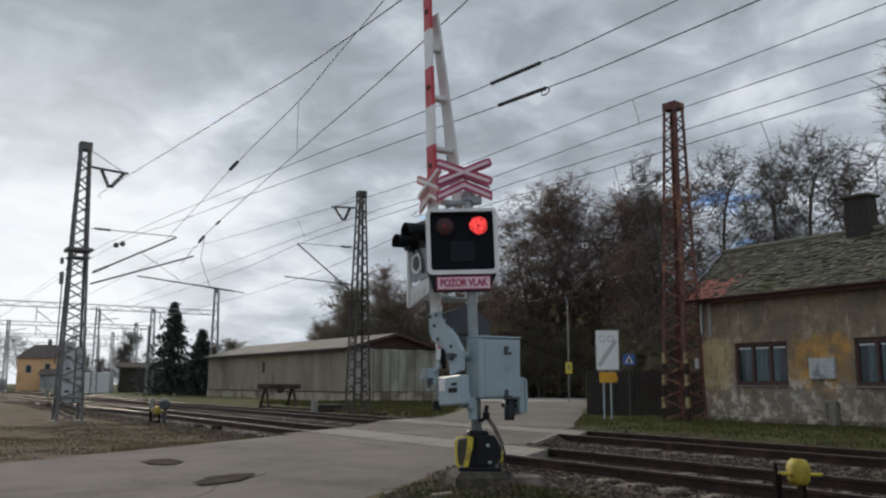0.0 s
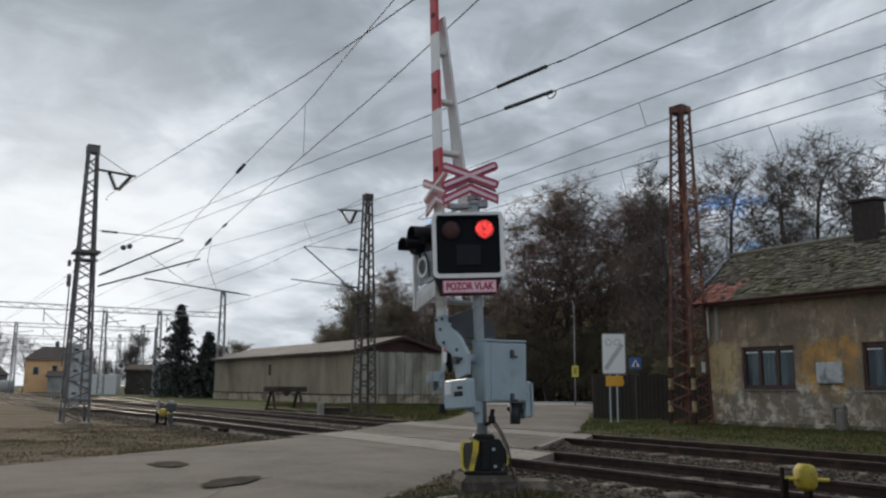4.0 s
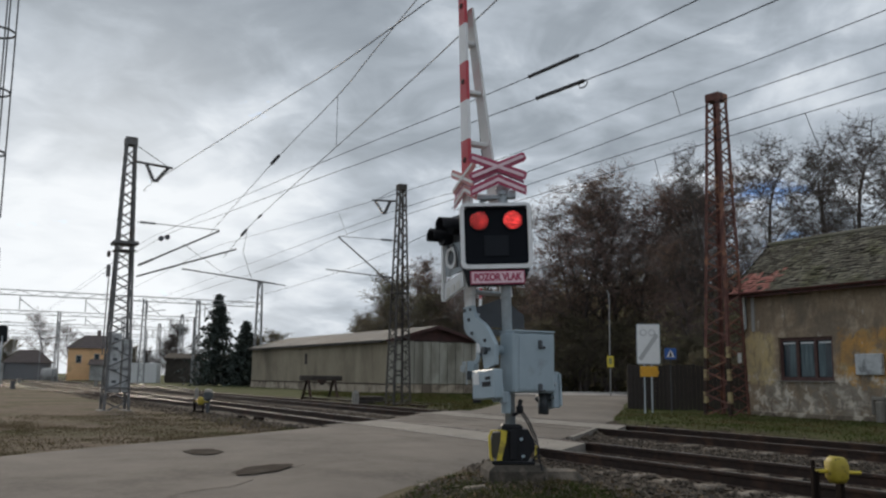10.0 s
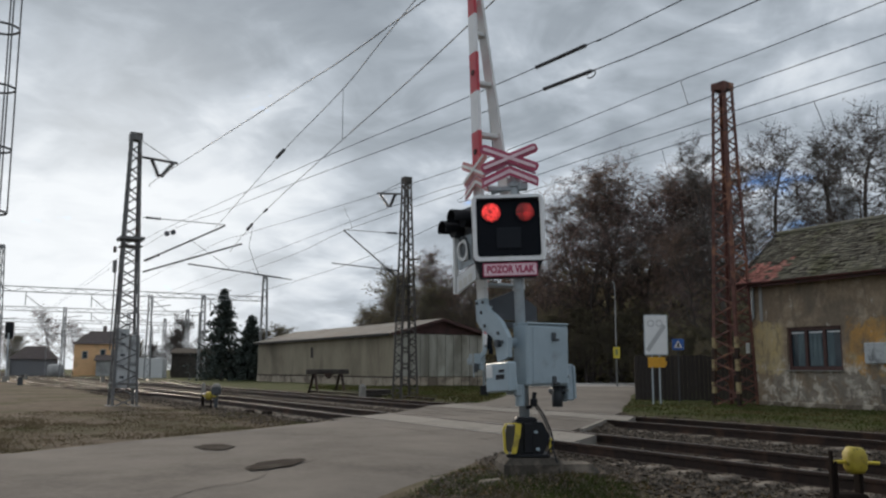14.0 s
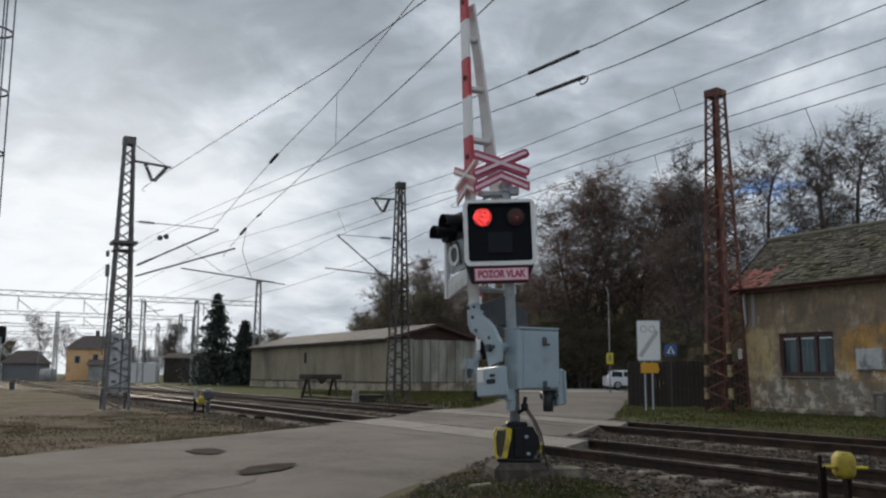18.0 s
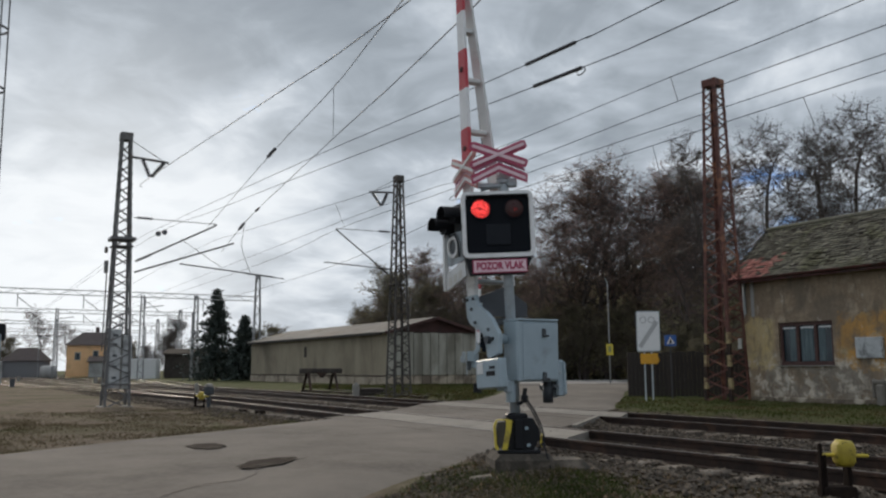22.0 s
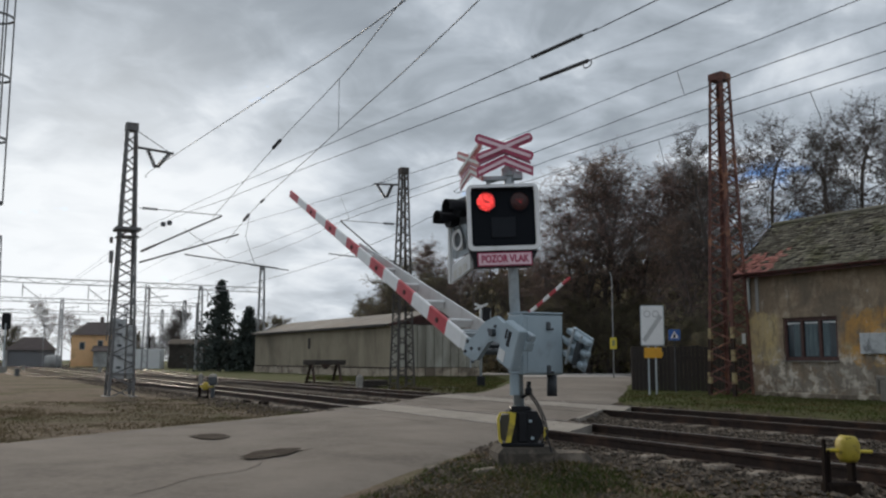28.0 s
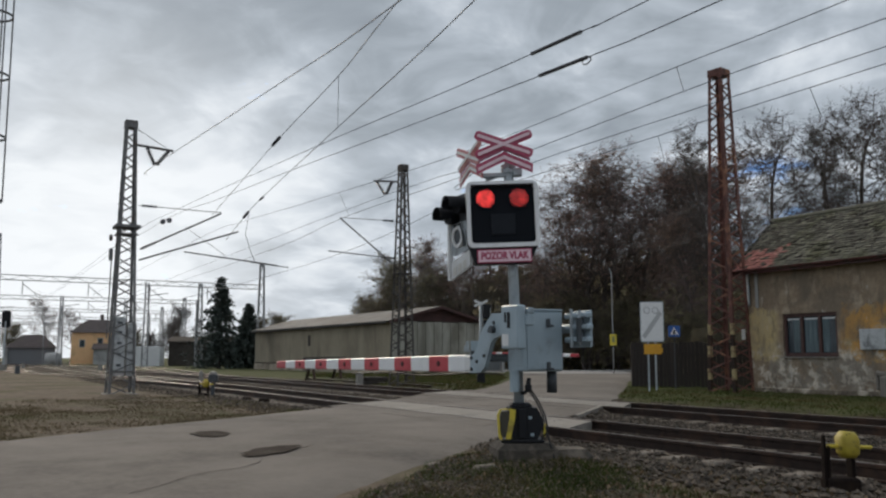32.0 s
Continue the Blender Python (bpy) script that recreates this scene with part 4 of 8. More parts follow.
for i in range(COUNT):
    y0, y1 = FIRST + i * STRIPE - (PHASE if i else 0.0), FIRST + (i + 1) * STRIPE - PHASE
    h0, h1 = 0.19 - 0.07 * i / COUNT, 0.19 - 0.07 * (i + 1) / COUNT
    m = Mesh()
    t = 0.024 - 0.008 * i / COUNT
    vs = [(x, y, DROP + z) for y, h in ((y0, h0), (y1, h1)) for x, z in ((-t, -h / 2 + 0.01), (-t + 0.008, -h / 2), (t - 0.008, -h / 2), (t, -h / 2 + 0.01), (t, h / 2 - 0.01), (t - 0.008, h / 2), (-t + 0.008, h / 2), (-t, h / 2 - 0.01))]
    m.add(vs, [(k, (k + 1) % 8, 8 + (k + 1) % 8, 8 + k) for k in range(8)] + [tuple(reversed(range(8))), tuple(range(8, 16))])
    seg = part("boom_stripe", m, RED if i % 2 else WHITE, boom, "red boom stripe" if i % 2 else "white boom stripe")
    if i % 2 and i < 12:
        part("reflector", Mesh().lathe([(0, -0.012), (0.028, -0.012), (0.034, 0.0)], n=14, m=pose(-t, (y0 + y1) / 2, DROP, 0, 90)), SHED_RED, boom, "dark red reflector")
LINK_GREY = material("dark blue-grey steel", (0.045, 0.052, 0.064), (0.036, 0.042, 0.052), 0.5, 0.0, 6, (0.10, 0.11, 0.12), 3, (0.55, 0.7), 0.05)
part("boom_socket", Mesh().box((0.0, 0.56, DROP), (0.05, 0.14, 0.165), 0.008), WHITE_DULL, boom, "pale socket of the boom")
part("link_plate", Mesh().slab([(0.02, 0.27, -0.30), (0.64, 0.27, -0.30), (0.64, 0.42, -0.30), (0.36, 0.60, -0.30), (0.02, 0.48, -0.30)], (0, 0, 0.04)), LINK_GREY, boom, "dark steel plate that links the two arms")
part("link_plate", Mesh().box((0.32, 0.22, -0.32), (0.56, 0.07, 0.05), 0.006), STEEL_DARK, boom)
for y in (0.32, 0.40):
    part("bolt", Mesh().tube((0.04, y, -0.26), (0.04, y, -0.245), 0.014, n=6), GALV, boom)
part("link_end", Mesh().box((0.65, 0.345, -0.31), (0.02, 0.16, 0.05), 0.004), GALV, boom, "pale flange at the end of the link plate")
m = Mesh().flat([(0.48 - 0.39 * i / 8, 0.62 + 3.4 * i / 8, DROP) for i in range(9)], 0.03, [0.21 - 0.06 * i / 8 for i in range(9)], (1, 0, 0))
part("rear_beam", m, WHITE_DULL, boom, "white rear beam that runs into the boom")
m = Mesh().pipe([(0.495 - 0.39 * i / 6, 0.62 + 3.4 * i / 6, DROP - 0.125 + 0.02 * math.sin(i * 1.7)) for i in range(7)], 0.007)
part("boom_cable", m, BLACK, boom, "black cable along the boom")
part("stirrup", Mesh().box((0.22, 0.80, DROP + 0.03), (0.42, 0.035, 0.05), 0.006).box((0.22, 0.66, DROP), (0.46, 0.03, 0.16), 0.006), GALV, boom, "galvanised stirrup between the two beams")
for y in (1.15, 1.76, 2.37, 2.98, 3.58):
    x = 0.48 - 0.39 * (y - 0.62) / 3.4
    part("spreader", Mesh().box((x / 2, y, DROP), (x - 0.03, 0.05, 0.10), 0.008), WHITE_DULL, boom)
weight = part("counterweight_box", Mesh().box((-0.03, -0.36, 0.0), (0.11, 0.30, 0.44), 0.014), STEEL_GREY, boom, "grey counterweight box")
part("label_plate", Mesh().box((-0.089, -0.30, -0.13), (0.006, 0.12, 0.12), 0.002), WHITE_DULL, weight)
part("slot", Mesh().box((-0.088, -0.36, 0.07), (0.008, 0.05, 0.16), 0.002), BLACK, weight)
part("slot", Mesh().box((-0.088, -0.30, 0.10), (0.008, 0.03, 0.10), 0.002), BLACK, weight)
part("counterweight_block", Mesh().box((0.06, -0.46, 0.06), (0.10, 0.16, 0.10), 0.012).box((0.06, -0.50, 0.16), (0.07, 0.12, 0.06), 0.01), STEEL_GREY, boom)
rear = part("rear_counterweight", Mesh().box((0.78, -0.42, -0.01), (0.03, 0.34, 0.38), 0.008).box((0.74, -0.42, 0.13), (0.09, 0.38, 0.055), 0.012).box((0.74, -0.42, 0.01), (0.09, 0.40, 0.055), 0.012).box((0.74, -0.42, -0.12), (0.09, 0.38, 0.055), 0.012), STEEL_GREY, boom, "grey rear counterweight rack")
part("weight_bar", Mesh().tube((0.70, -0.36, -0.20), (0.70, -0.36, 0.20), 0.018).tube((0.70, -0.50, -0.18), (0.70, -0.50, 0.18), 0.015), GALV, rear)
part("weight_arm", Mesh().beam((0.74, -0.3, 0), (0.74, 0.0, 0), 0.04, 0.09).tube((0.60, 0, 0), (0.76, 0, 0), 0.035, n=12), STEEL_GREY, boom)
part("shock_pot", Mesh().tube((0.70, -0.5, 0.1), (0.70, -0.5, -0.14), 0.04, n=14), STEEL_DARK, boom)

m = Mesh()
m.box((0.02, 0.0, 0.12), (0.62, 0.60, 0.25), 0.06)
m.box((0.46, 0.14, 0.06), (0.62, 0.5, 0.20), 0.08)
m.box((-0.02, -0.42, 0.02), (0.34, 0.22, 0.12), 0.03, pose(0, 0, 0, 4, 3, 12))
part("footing", m, material("mossy dark concrete", (0.085, 0.072, 0.058), (0.05, 0.044, 0.035), 0.95, 0, 5, (0.15, 0.125, 0.10), 2.6, (0.52, 0.66), 0.8, grain=0.5), crossing, "dark mossy concrete footing sunk in the grass", at=pose(0.05, 0, 0.0, 0, 0, 8))


# ---- the far signal with its barrier, seen from behind ----
FAR = Vector((1.48, 39.0, 0.0))
FAR.z = lift(FAR.x, FAR.y) + 0.18
far = thing("crossing_signal", "far level crossing signal with a second barrier boom beyond the tracks", "crossing signal", pose(*FAR))
part("pole", Mesh().lathe([(0, -0.4), (0.06, -0.4), (0.06, 3.25), (0, 3.25)], n=12), GALV, far, smooth=True)
part("foot_cover", Mesh().box((0, 0, 0.0), (0.36, 0.36, 0.50), 0.04), BLACK, far, "black foot cover")
part("signal_head", Mesh().box((0.26, 0.1, 2.95), (0.38, 0.5, 0.66), 0.05), BLACK, far, "dark back of the signal head")
part("side_signal_head", Mesh().box((0.24, 0.05, 2.2), (0.26, 0.3, 0.74), 0.04).box((0.30, 0.0, 1.75), (0.2, 0.2, 0.3), 0.02), SIGNAL_BLACK, far, "dark lower signal casing")
part("head_edge", Mesh().box((0.10, -0.10, 2.4), (0.03, 0.05, 1.5), 0.006).box((0.43, -0.16, 2.9), (0.03, 0.03, 0.4), 0.005), GALV, far, "pale edge bracket of the casing")
m = Mesh()
for k in (1, -1):
    m.slab([(x * k, y, z) for x, y, z in cross_arm_points(0.30, 0.24, 0.10)], (0, -0.012 * k, 0))
part("cross_board", m, WHITE_DULL, far, "pale back of the warning cross", at=pose(0.02, -0.1, 3.3))
FAR_HINGE = Vector((-0.15, -0.16, 1.42))
part("barrier_machine", Mesh().box((-0.20, -0.05, 1.42), (0.50, 0.3, 0.44), 0.02), STEEL_GREY, far, "grey barrier drive box")
part("machine_side", Mesh().box((-0.58, -0.05, 1.38), (0.16, 0.24, 0.48), 0.02).box((-0.70, -0.05, 1.3), (0.08, 0.2, 0.26), 0.01).tube((-0.46, -0.1, 0.6), (-0.46, -0.1, 1.2), 0.03), GALV, far, "pale counterweight plates of the far barrier")
part("drive_pot", Mesh().tube((-0.36, -0.1, 1.22), (-0.36, -0.1, 0.82), 0.09, n=12), STEEL_DARK, far)
m = Mesh().slab([(-0.03, y, z) for y, z in gooseneck], (0.05, 0, 0)).box((0, -0.35, 0), (0.1, 0.3, 0.4), 0.02)
far_boom = part("boom_arm", m, STEEL_GREY, far, "grey arm of the far barrier boom", at=pose(*FAR_HINGE, 86.6, 0, TURN + 180))
for i in range(14):
    y0 = FIRST + i * STRIPE
    part("boom_stripe", Mesh().box((0, y0 + STRIPE / 2, DROP), (0.06, STRIPE, 0.19 - 0.07 * i / COUNT), 0.006), RED if i % 2 else WHITE, far_boom, "red boom stripe" if i % 2 else "white boom stripe")


# ---- railway tracks ----
def rail_mesh(a0, a1, across, curve=None):
    prof = [(-0.07, -0.172), (0.07, -0.172), (0.07, -0.158), (0.012, -0.145), (0.011, -0.05), (0.036, -0.04), (0.036, -0.006), (0.03, 0.0), (-0.03, 0.0), (-0.036, -0.006), (-0.036, -0.04), (-0.011, -0.05), (-0.012, -0.145), (-0.07, -0.158)]
    m = Mesh()
    n, k = 40, len(prof)
    for i in range(n + 1):
        al = a0 + (a1 - a0) * i / n
        s = across + (curve(al) if curve else 0.0)
        m.v += [tuple(at(s + x, al, z)) for x, z in prof]
    m.f = [(i * k + j, i * k + (j + 1) % k, (i + 1) * k + (j + 1) % k, (i + 1) * k + j) for i in range(n) for j in range(k)]
    m.f += [tuple(range(k)), tuple(n * k + j for j in reversed(range(k)))]
    return m


def sleeper_mesh():
    m = Mesh()
    for s in (-1, 1):
        m.box((s * 0.83, 0, -0.265), (0.84, 0.26, 0.17), 0.025)
    m.box((0, 0, -0.285), (0.9, 0.22, 0.14), 0.02)
    return m


SLEEPER_DATA = sleeper_mesh().data("sleeper", SLEEPER)


def track(name_label, across, a0, a1, curve=None, sleepers=(), far_sleepers=()):
    t = thing("railway_track", name_label, "railway track", kind="structure")
    for g in (-0.7525, 0.7525):
        part("rail", rail_mesh(a0, a1, across + g, curve), RUST_DARK, t, "rusted steel rail")
        m = Mesh()
        n = 60
        for i in range(n):
            p, q = a0 + (a1 - a0) * i / n, a0 + (a1 - a0) * (i + 1) / n
            s, e = across + g + (curve(p) if curve else 0), across + g + (curve(q) if curve else 0)
            k = len(m.v)
            m.v += [tuple(at(s - 0.026, p, 0.0035)), tuple(at(s + 0.026, p, 0.0035)), tuple(at(e + 0.026, q, 0.0035)), tuple(at(e - 0.026, q, 0.0035))]
            m.f.append((k, k + 1, k + 2, k + 3))
        part("running_band", m, RAIL_TOP, t, "worn running band on the rail head")
    for al in sleepers:
        s = across + (curve(al) if curve else 0)
        p = at(s, al + 0.02 * random.uniform(-1, 1))
        part("sleeper", SLEEPER_DATA, SLEEPER, t, at=pose(p.x, p.y, 0.022 + 0.012 * random.uniform(-1, 1), 0, 0, TURN + random.uniform(-0.8, 0.8)))
    if far_sleepers:
        m = Mesh()
        for al in far_sleepers:
            p = at(across + (curve(al) if curve else 0), al)
            m.box((0, 0, -0.265), (2.5, 0.26, 0.17), 0, pose(p.x, p.y, 0, 0, 0, TURN))
        tagged(part("far_sleepers", m, SLEEPER, t), kind="stuff")
    return t


def run(lo, hi, step=0.62):
    return [lo + i * step for i in range(int((hi - lo) / step))]


# where the road covers each track
track("main railway track with rusty rails on concrete sleepers", TRACKS[0], -22, 330, None, run(-10, 10.6) + run(19.5, 45), run(45, 110))
track("second railway track with rusty rails on concrete sleepers", TRACKS[1], -22, 330, None, run(-10, 15.6) + run(25.5, 45), run(45, 110))


def siding(offset, start, length):
    return lambda al: offset * smooth01(start, start + length, al)


track("siding that branches off towards the station yard", TRACKS[0], 36, 330, siding(-4.6, 36, 45), (), run(62, 110))
track("siding that ends at a buffer stop", 17.4, 31.0, 45.5, None, (), run(31.5, 45))
track("yard track beyond the second track", TRACKS[1], 50, 330, siding(4.7, 50, 50), (), run(80, 120))
track("yard track far across the station", TRACKS[1], 70, 330, siding(9.4, 70, 70), (), ())

# crossing slabs: concrete panels beside and between the rails, laid along the track
def road_limits(across):
    """Where the road's two edges meet a line along the tracks."""
    out = []
    for edge in (EDGE_L, EDGE_R):
        best = None
        for (x1, y1), (x2, y2) in zip(edge, edge[1:]):
            a1, a2 = x1 * ACROSS.x + y1 * ACROSS.y, x2 * ACROSS.x + y2 * ACROSS.y
            if (a1 - across) * (a2 - across) <= 0 and y1 > 5:
                t = (across - a1) / (a2 - a1) if a2 != a1 else 0
                x, y = x1 + (x2 - x1) * t, y1 + (y2 - y1) * t
                best = x * ALONG.x + y * ALONG.y
        out.append(best)
    return sorted(out)


paving = thing("crossing_paving", "pale concrete panels paving the level crossing", "crossing paving", kind="structure")
strips = []
for c in TRACKS:
    strips += [(c - 1.62, c - 0.80), (c - 0.665, c + 0.665), (c + 0.80, c + 1.62)]
strips.append((TRACKS[0] + 1.66, TRACKS[1] - 1.66))
for k, (a0, a1) in enumerate(strips):
    lo0, hi0 = road_limits(a0)
    lo1, hi1 = road_limits(a1)
    if k in (1, 4):
        lo0, lo1 = lo0 - 0.85, lo1 - 0.85
    n = 8
    for i in range(n):
        g = 0.003
        q = [at(a0, lo0 + (hi0 - lo0) * i / n + g), at(a1, lo1 + (hi1 - lo1) * i / n + g), at(a1, lo1 + (hi1 - lo1) * (i + 1) / n - g), at(a0, lo0 + (hi0 - lo0) * (i + 1) / n - g)]
        dz = random.uniform(-0.003, 0.003)
        pale = k in (1, 4)
        part("paving_panel", Mesh().slab([p + UP * (dz - 0.16) for p in q], (0, 0, 0.155)), CONCRETE_PALE if pale else ASPHALT, paving)


lo, hi = road_limits(TRACKS[0] + 1.3)[0], road_limits(TRACKS[1] - 0.8)[0]
p, q = at(TRACKS[0] + 1.3, lo - 0.12, -0.05), at(TRACKS[1] - 0.8, hi - 0.12, -0.05)
single("kerb", Mesh().beam(p, q, 0.09, 0.12, side=ALONG), CONCRETE_PALE, "pale concrete edging at the end of the crossing paving", "kerb", kind="structure")


# ---- lattice masts ----
def lattice(parent, h, w0, w1, bays, mat, leg=0.09, cap=True, rails=True, thin=0.045, solid=None):
    """Four angle legs tapering from w0 to w1 with zigzag bracing, one part a leg and a part for each face's bracing."""
    def corner(i, t):
        w = (w0 + (w1 - w0) * t) / 2
        return Vector(((-w, w, w, -w)[i], (-w, -w, w, w)[i], h * t))
    for i in range(4):
        m = Mesh()
        a = Vector(((1, -1, -1, 1)[i], 0, 0))
        b = Vector((0, (1, 1, -1, -1)[i], 0))
        m.angle(corner(i, 0), corner(i, 1), leg, 0.014, a, b)
        part("leg", m, mat, parent)
        j = (i + 1) % 4
        for k in range(bays):
            t0, t1 = k / bays, (k + 1) / bays
            tm = (t0 + t1) / 2
            part("brace", Mesh().beam(corner(i, t0), corner(j, tm), thin, 0.012, side=UP), mat, parent)
            part("brace", Mesh().beam(corner(j, tm), corner(i, t1), thin, 0.012, side=UP), mat, parent)
    if cap:
        part("mast_cap", Mesh().box((0, 0, h - 0.12), (w1 + 0.05, w1 + 0.05, 0.26), 0.01), mat, parent)


def insulator(p, q, n=7, r=0.06):
    """A string of sheds between two points."""
    p, q = Vector(p), Vector(q)
    m = Mesh().tube(p, q, r * 0.35, n=6)
    for i in range(n):
        c = p.lerp(q, (i + 0.5) / n)
        d = (q - p) / n * 0.3
        m.tube(c - d, c + d, r, r * 0.6, n=8)
    return m


def bracket(parent, side, z, reach=1.1):
    """Top bracket of the feeder: a strut with two insulators in a V."""
    part("bracket_arm", Mesh().beam((side * 0.2, 0, z), (side * (0.3 + reach), 0, z - 0.08), 0.05, 0.07).tube((side * 0.2, 0, z + 0.55), (side * (0.2 + reach * 0.9), 0, z - 0.02), 0.012, n=5), LATTICE, parent)
    part("insulator", insulator((side * 0.55, 0, z - 0.06), (side * 0.80, 0, z - 0.62), 6, 0.085), PORCELAIN, parent, "brown insulator string")
    part("insulator", insulator((side * 1.25, 0, z - 0.1), (side * 0.86, 0, z - 0.62), 6, 0.085), PORCELAIN, parent, "brown insulator string")


p = at(4.71, 30.0)
mast_a = thing("catenary_mast", "tall grey steel lattice mast with a switch cabinet and brackets", "catenary mast", frame_at(4.71, 30.0, ground_z(p.x, p.y) - 0.03))
CABINET = material("dull grey cabinet paint", (0.52, 0.54, 0.55), (0.42, 0.44, 0.45), 0.6, 0, 4, (0.10, 0.10, 0.10), 2.5, (0.5, 0.66), 0.1)
lattice(mast_a, 9.02, 0.82, 0.34, 13, LATTICE, 0.08)
part("platform", Mesh().box((0, 0, 5.45), (0.78, 0.78, 0.10), 0.01).box((0, 0, 5.2), (0.66, 0.66, 0.05), 0.01), LATTICE, mast_a, "dark steel collar halfway up")
cab = part("cabinet", Mesh().box((-0.12, -0.1, 1.55), (0.36, 0.46, 1.9), 0.02), CABINET, mast_a, "narrow grey steel cabinet between the legs")
part("cabinet_door", Mesh().box((-0.12, -0.336, 1.55), (0.30, 0.012, 1.8), 0.004), CABINET, cab)
for z in (0.95, 1.3, 1.65, 2.0, 2.3):
    part("vent", Mesh().box((-0.12, -0.345, z), (0.14, 0.006, 0.08), 0.001), STEEL_DARK, cab)
part("side_cabinet", Mesh().box((0.26, -0.12, 1.45), (0.28, 0.40, 1.7), 0.02), CABINET, mast_a, "second narrow cabinet beside it")
for s in (-1, 1):
    part("foot_block", Mesh().box((s * 0.36, 0, 0.0), (0.28, 1.0, 0.12), 0.03), CONCRETE, mast_a)
part("foot_plate", Mesh().box((0, 0, 0.75), (0.80, 0.80, 0.06), 0.01), LATTICE, mast_a)
bracket(mast_a, 1, 8.25)

p = at(16.60, 33.56)
mast_b = thing("catenary_mast", "slim dark steel lattice mast beside the second track", "catenary mast", frame_at(16.60, 33.56, ground_z(p.x, p.y) - 0.03))
MAST_DARK = material("dark brown-black mast steel", (0.075, 0.068, 0.062), (0.048, 0.044, 0.04), 0.75, 0.1, 7, (0.10, 0.07, 0.052), 1.5, (0.54, 0.68), 0.15)
lattice(mast_b, 9.5, 0.84, 0.32, 14, MAST_DARK, 0.08)
bracket(mast_b, -1, 8.75)

p = at(22.62, 21.14)
mast_c = thing("catenary_mast", "tall rust-red steel lattice mast with striped feet", "catenary mast", frame_at(22.66, 21.14, ground_z(p.x, p.y) - 0.03, 8))
lattice(mast_c, 11.05, 1.06, 0.5, 15, RUST, 0.11, thin=0.055)
STRIPE_PALE = material("worn yellow-white warning paint", (0.42, 0.34, 0.17), (0.30, 0.23, 0.12), 0.7, 0, 6, (0.14, 0.08, 0.05), 4, (0.48, 0.62), 0.1)
for i, (sx, sy) in enumerate(((-1, -1), (-1, 1))):
    for k in range(6):
        z0, z1 = 0.05 + k * 0.37, 0.05 + (k + 1) * 0.37
        w = 0.53 - 0.28 * (z0 + z1) / 2 / 11.05
        part("foot_stripe", Mesh().box((sx * (w - 0.045), sy * (w - 0.045), (z0 + z1) / 2), (0.122, 0.122, 0.37), 0.006),
             STRIPE_PALE if k % 2 else RUST_DARK, mast_c, "black and yellow warning stripes")
part("number_plate_bar", Mesh().box((-0.1, -0.62, 1.9), (0.2, 0.012, 0.34), 0.003), WHITE_DULL, mast_c, "small white plate")

# lattice mast with a caged ladder, at the edge of the dirt yard
p = Vector((-10.55, 17.7, 0))
mast_d = thing("ladder_mast", "steel lattice mast with a caged ladder", "ladder mast", pose(p.x, p.y, ground_z(p.x, p.y) - 0.03, 0, 0, TURN + 4))
lattice(mast_d, 12.0, 0.62, 0.5, 18, LATTICE)
for s in (-0.2, 0.2):
    part("ladder_rail", Mesh().beam((0.52, s, 0.3), (0.52, s, 12), 0.05, 0.03), LATTICE, mast_d)
rung = Mesh().tube((0.52, -0.2, 0), (0.52, 0.2, 0), 0.013, n=5).data("ladder_rung", LATTICE)
for i in range(38):
    part("ladder_rung", rung, LATTICE, mast_d, at=pose(0, 0, 0.5 + i * 0.3))
for z in (4.48, 5.85, 7.2, 8.55, 9.9):
    m = Mesh()
    pts = [Vector((0.52 + 0.36 + 0.37 * math.cos(radians(a)), 0.37 * math.sin(radians(a)), z)) for a in range(-150, 151, 20)]
    m.flat(pts, 0.05, [0.012] * len(pts), UP)
    part("cage_ring", m, LATTICE, mast_d)
for a in (-120, -60, 0, 60, 120):
    q = Vector((0.88 + 0.37 * math.cos(radians(a)), 0.37 * math.sin(radians(a)), 0))
    part("cage_bar", Mesh().beam(q + UP * 4.48, q + UP * 10.6, 0.04, 0.01), LATTICE, mast_d)


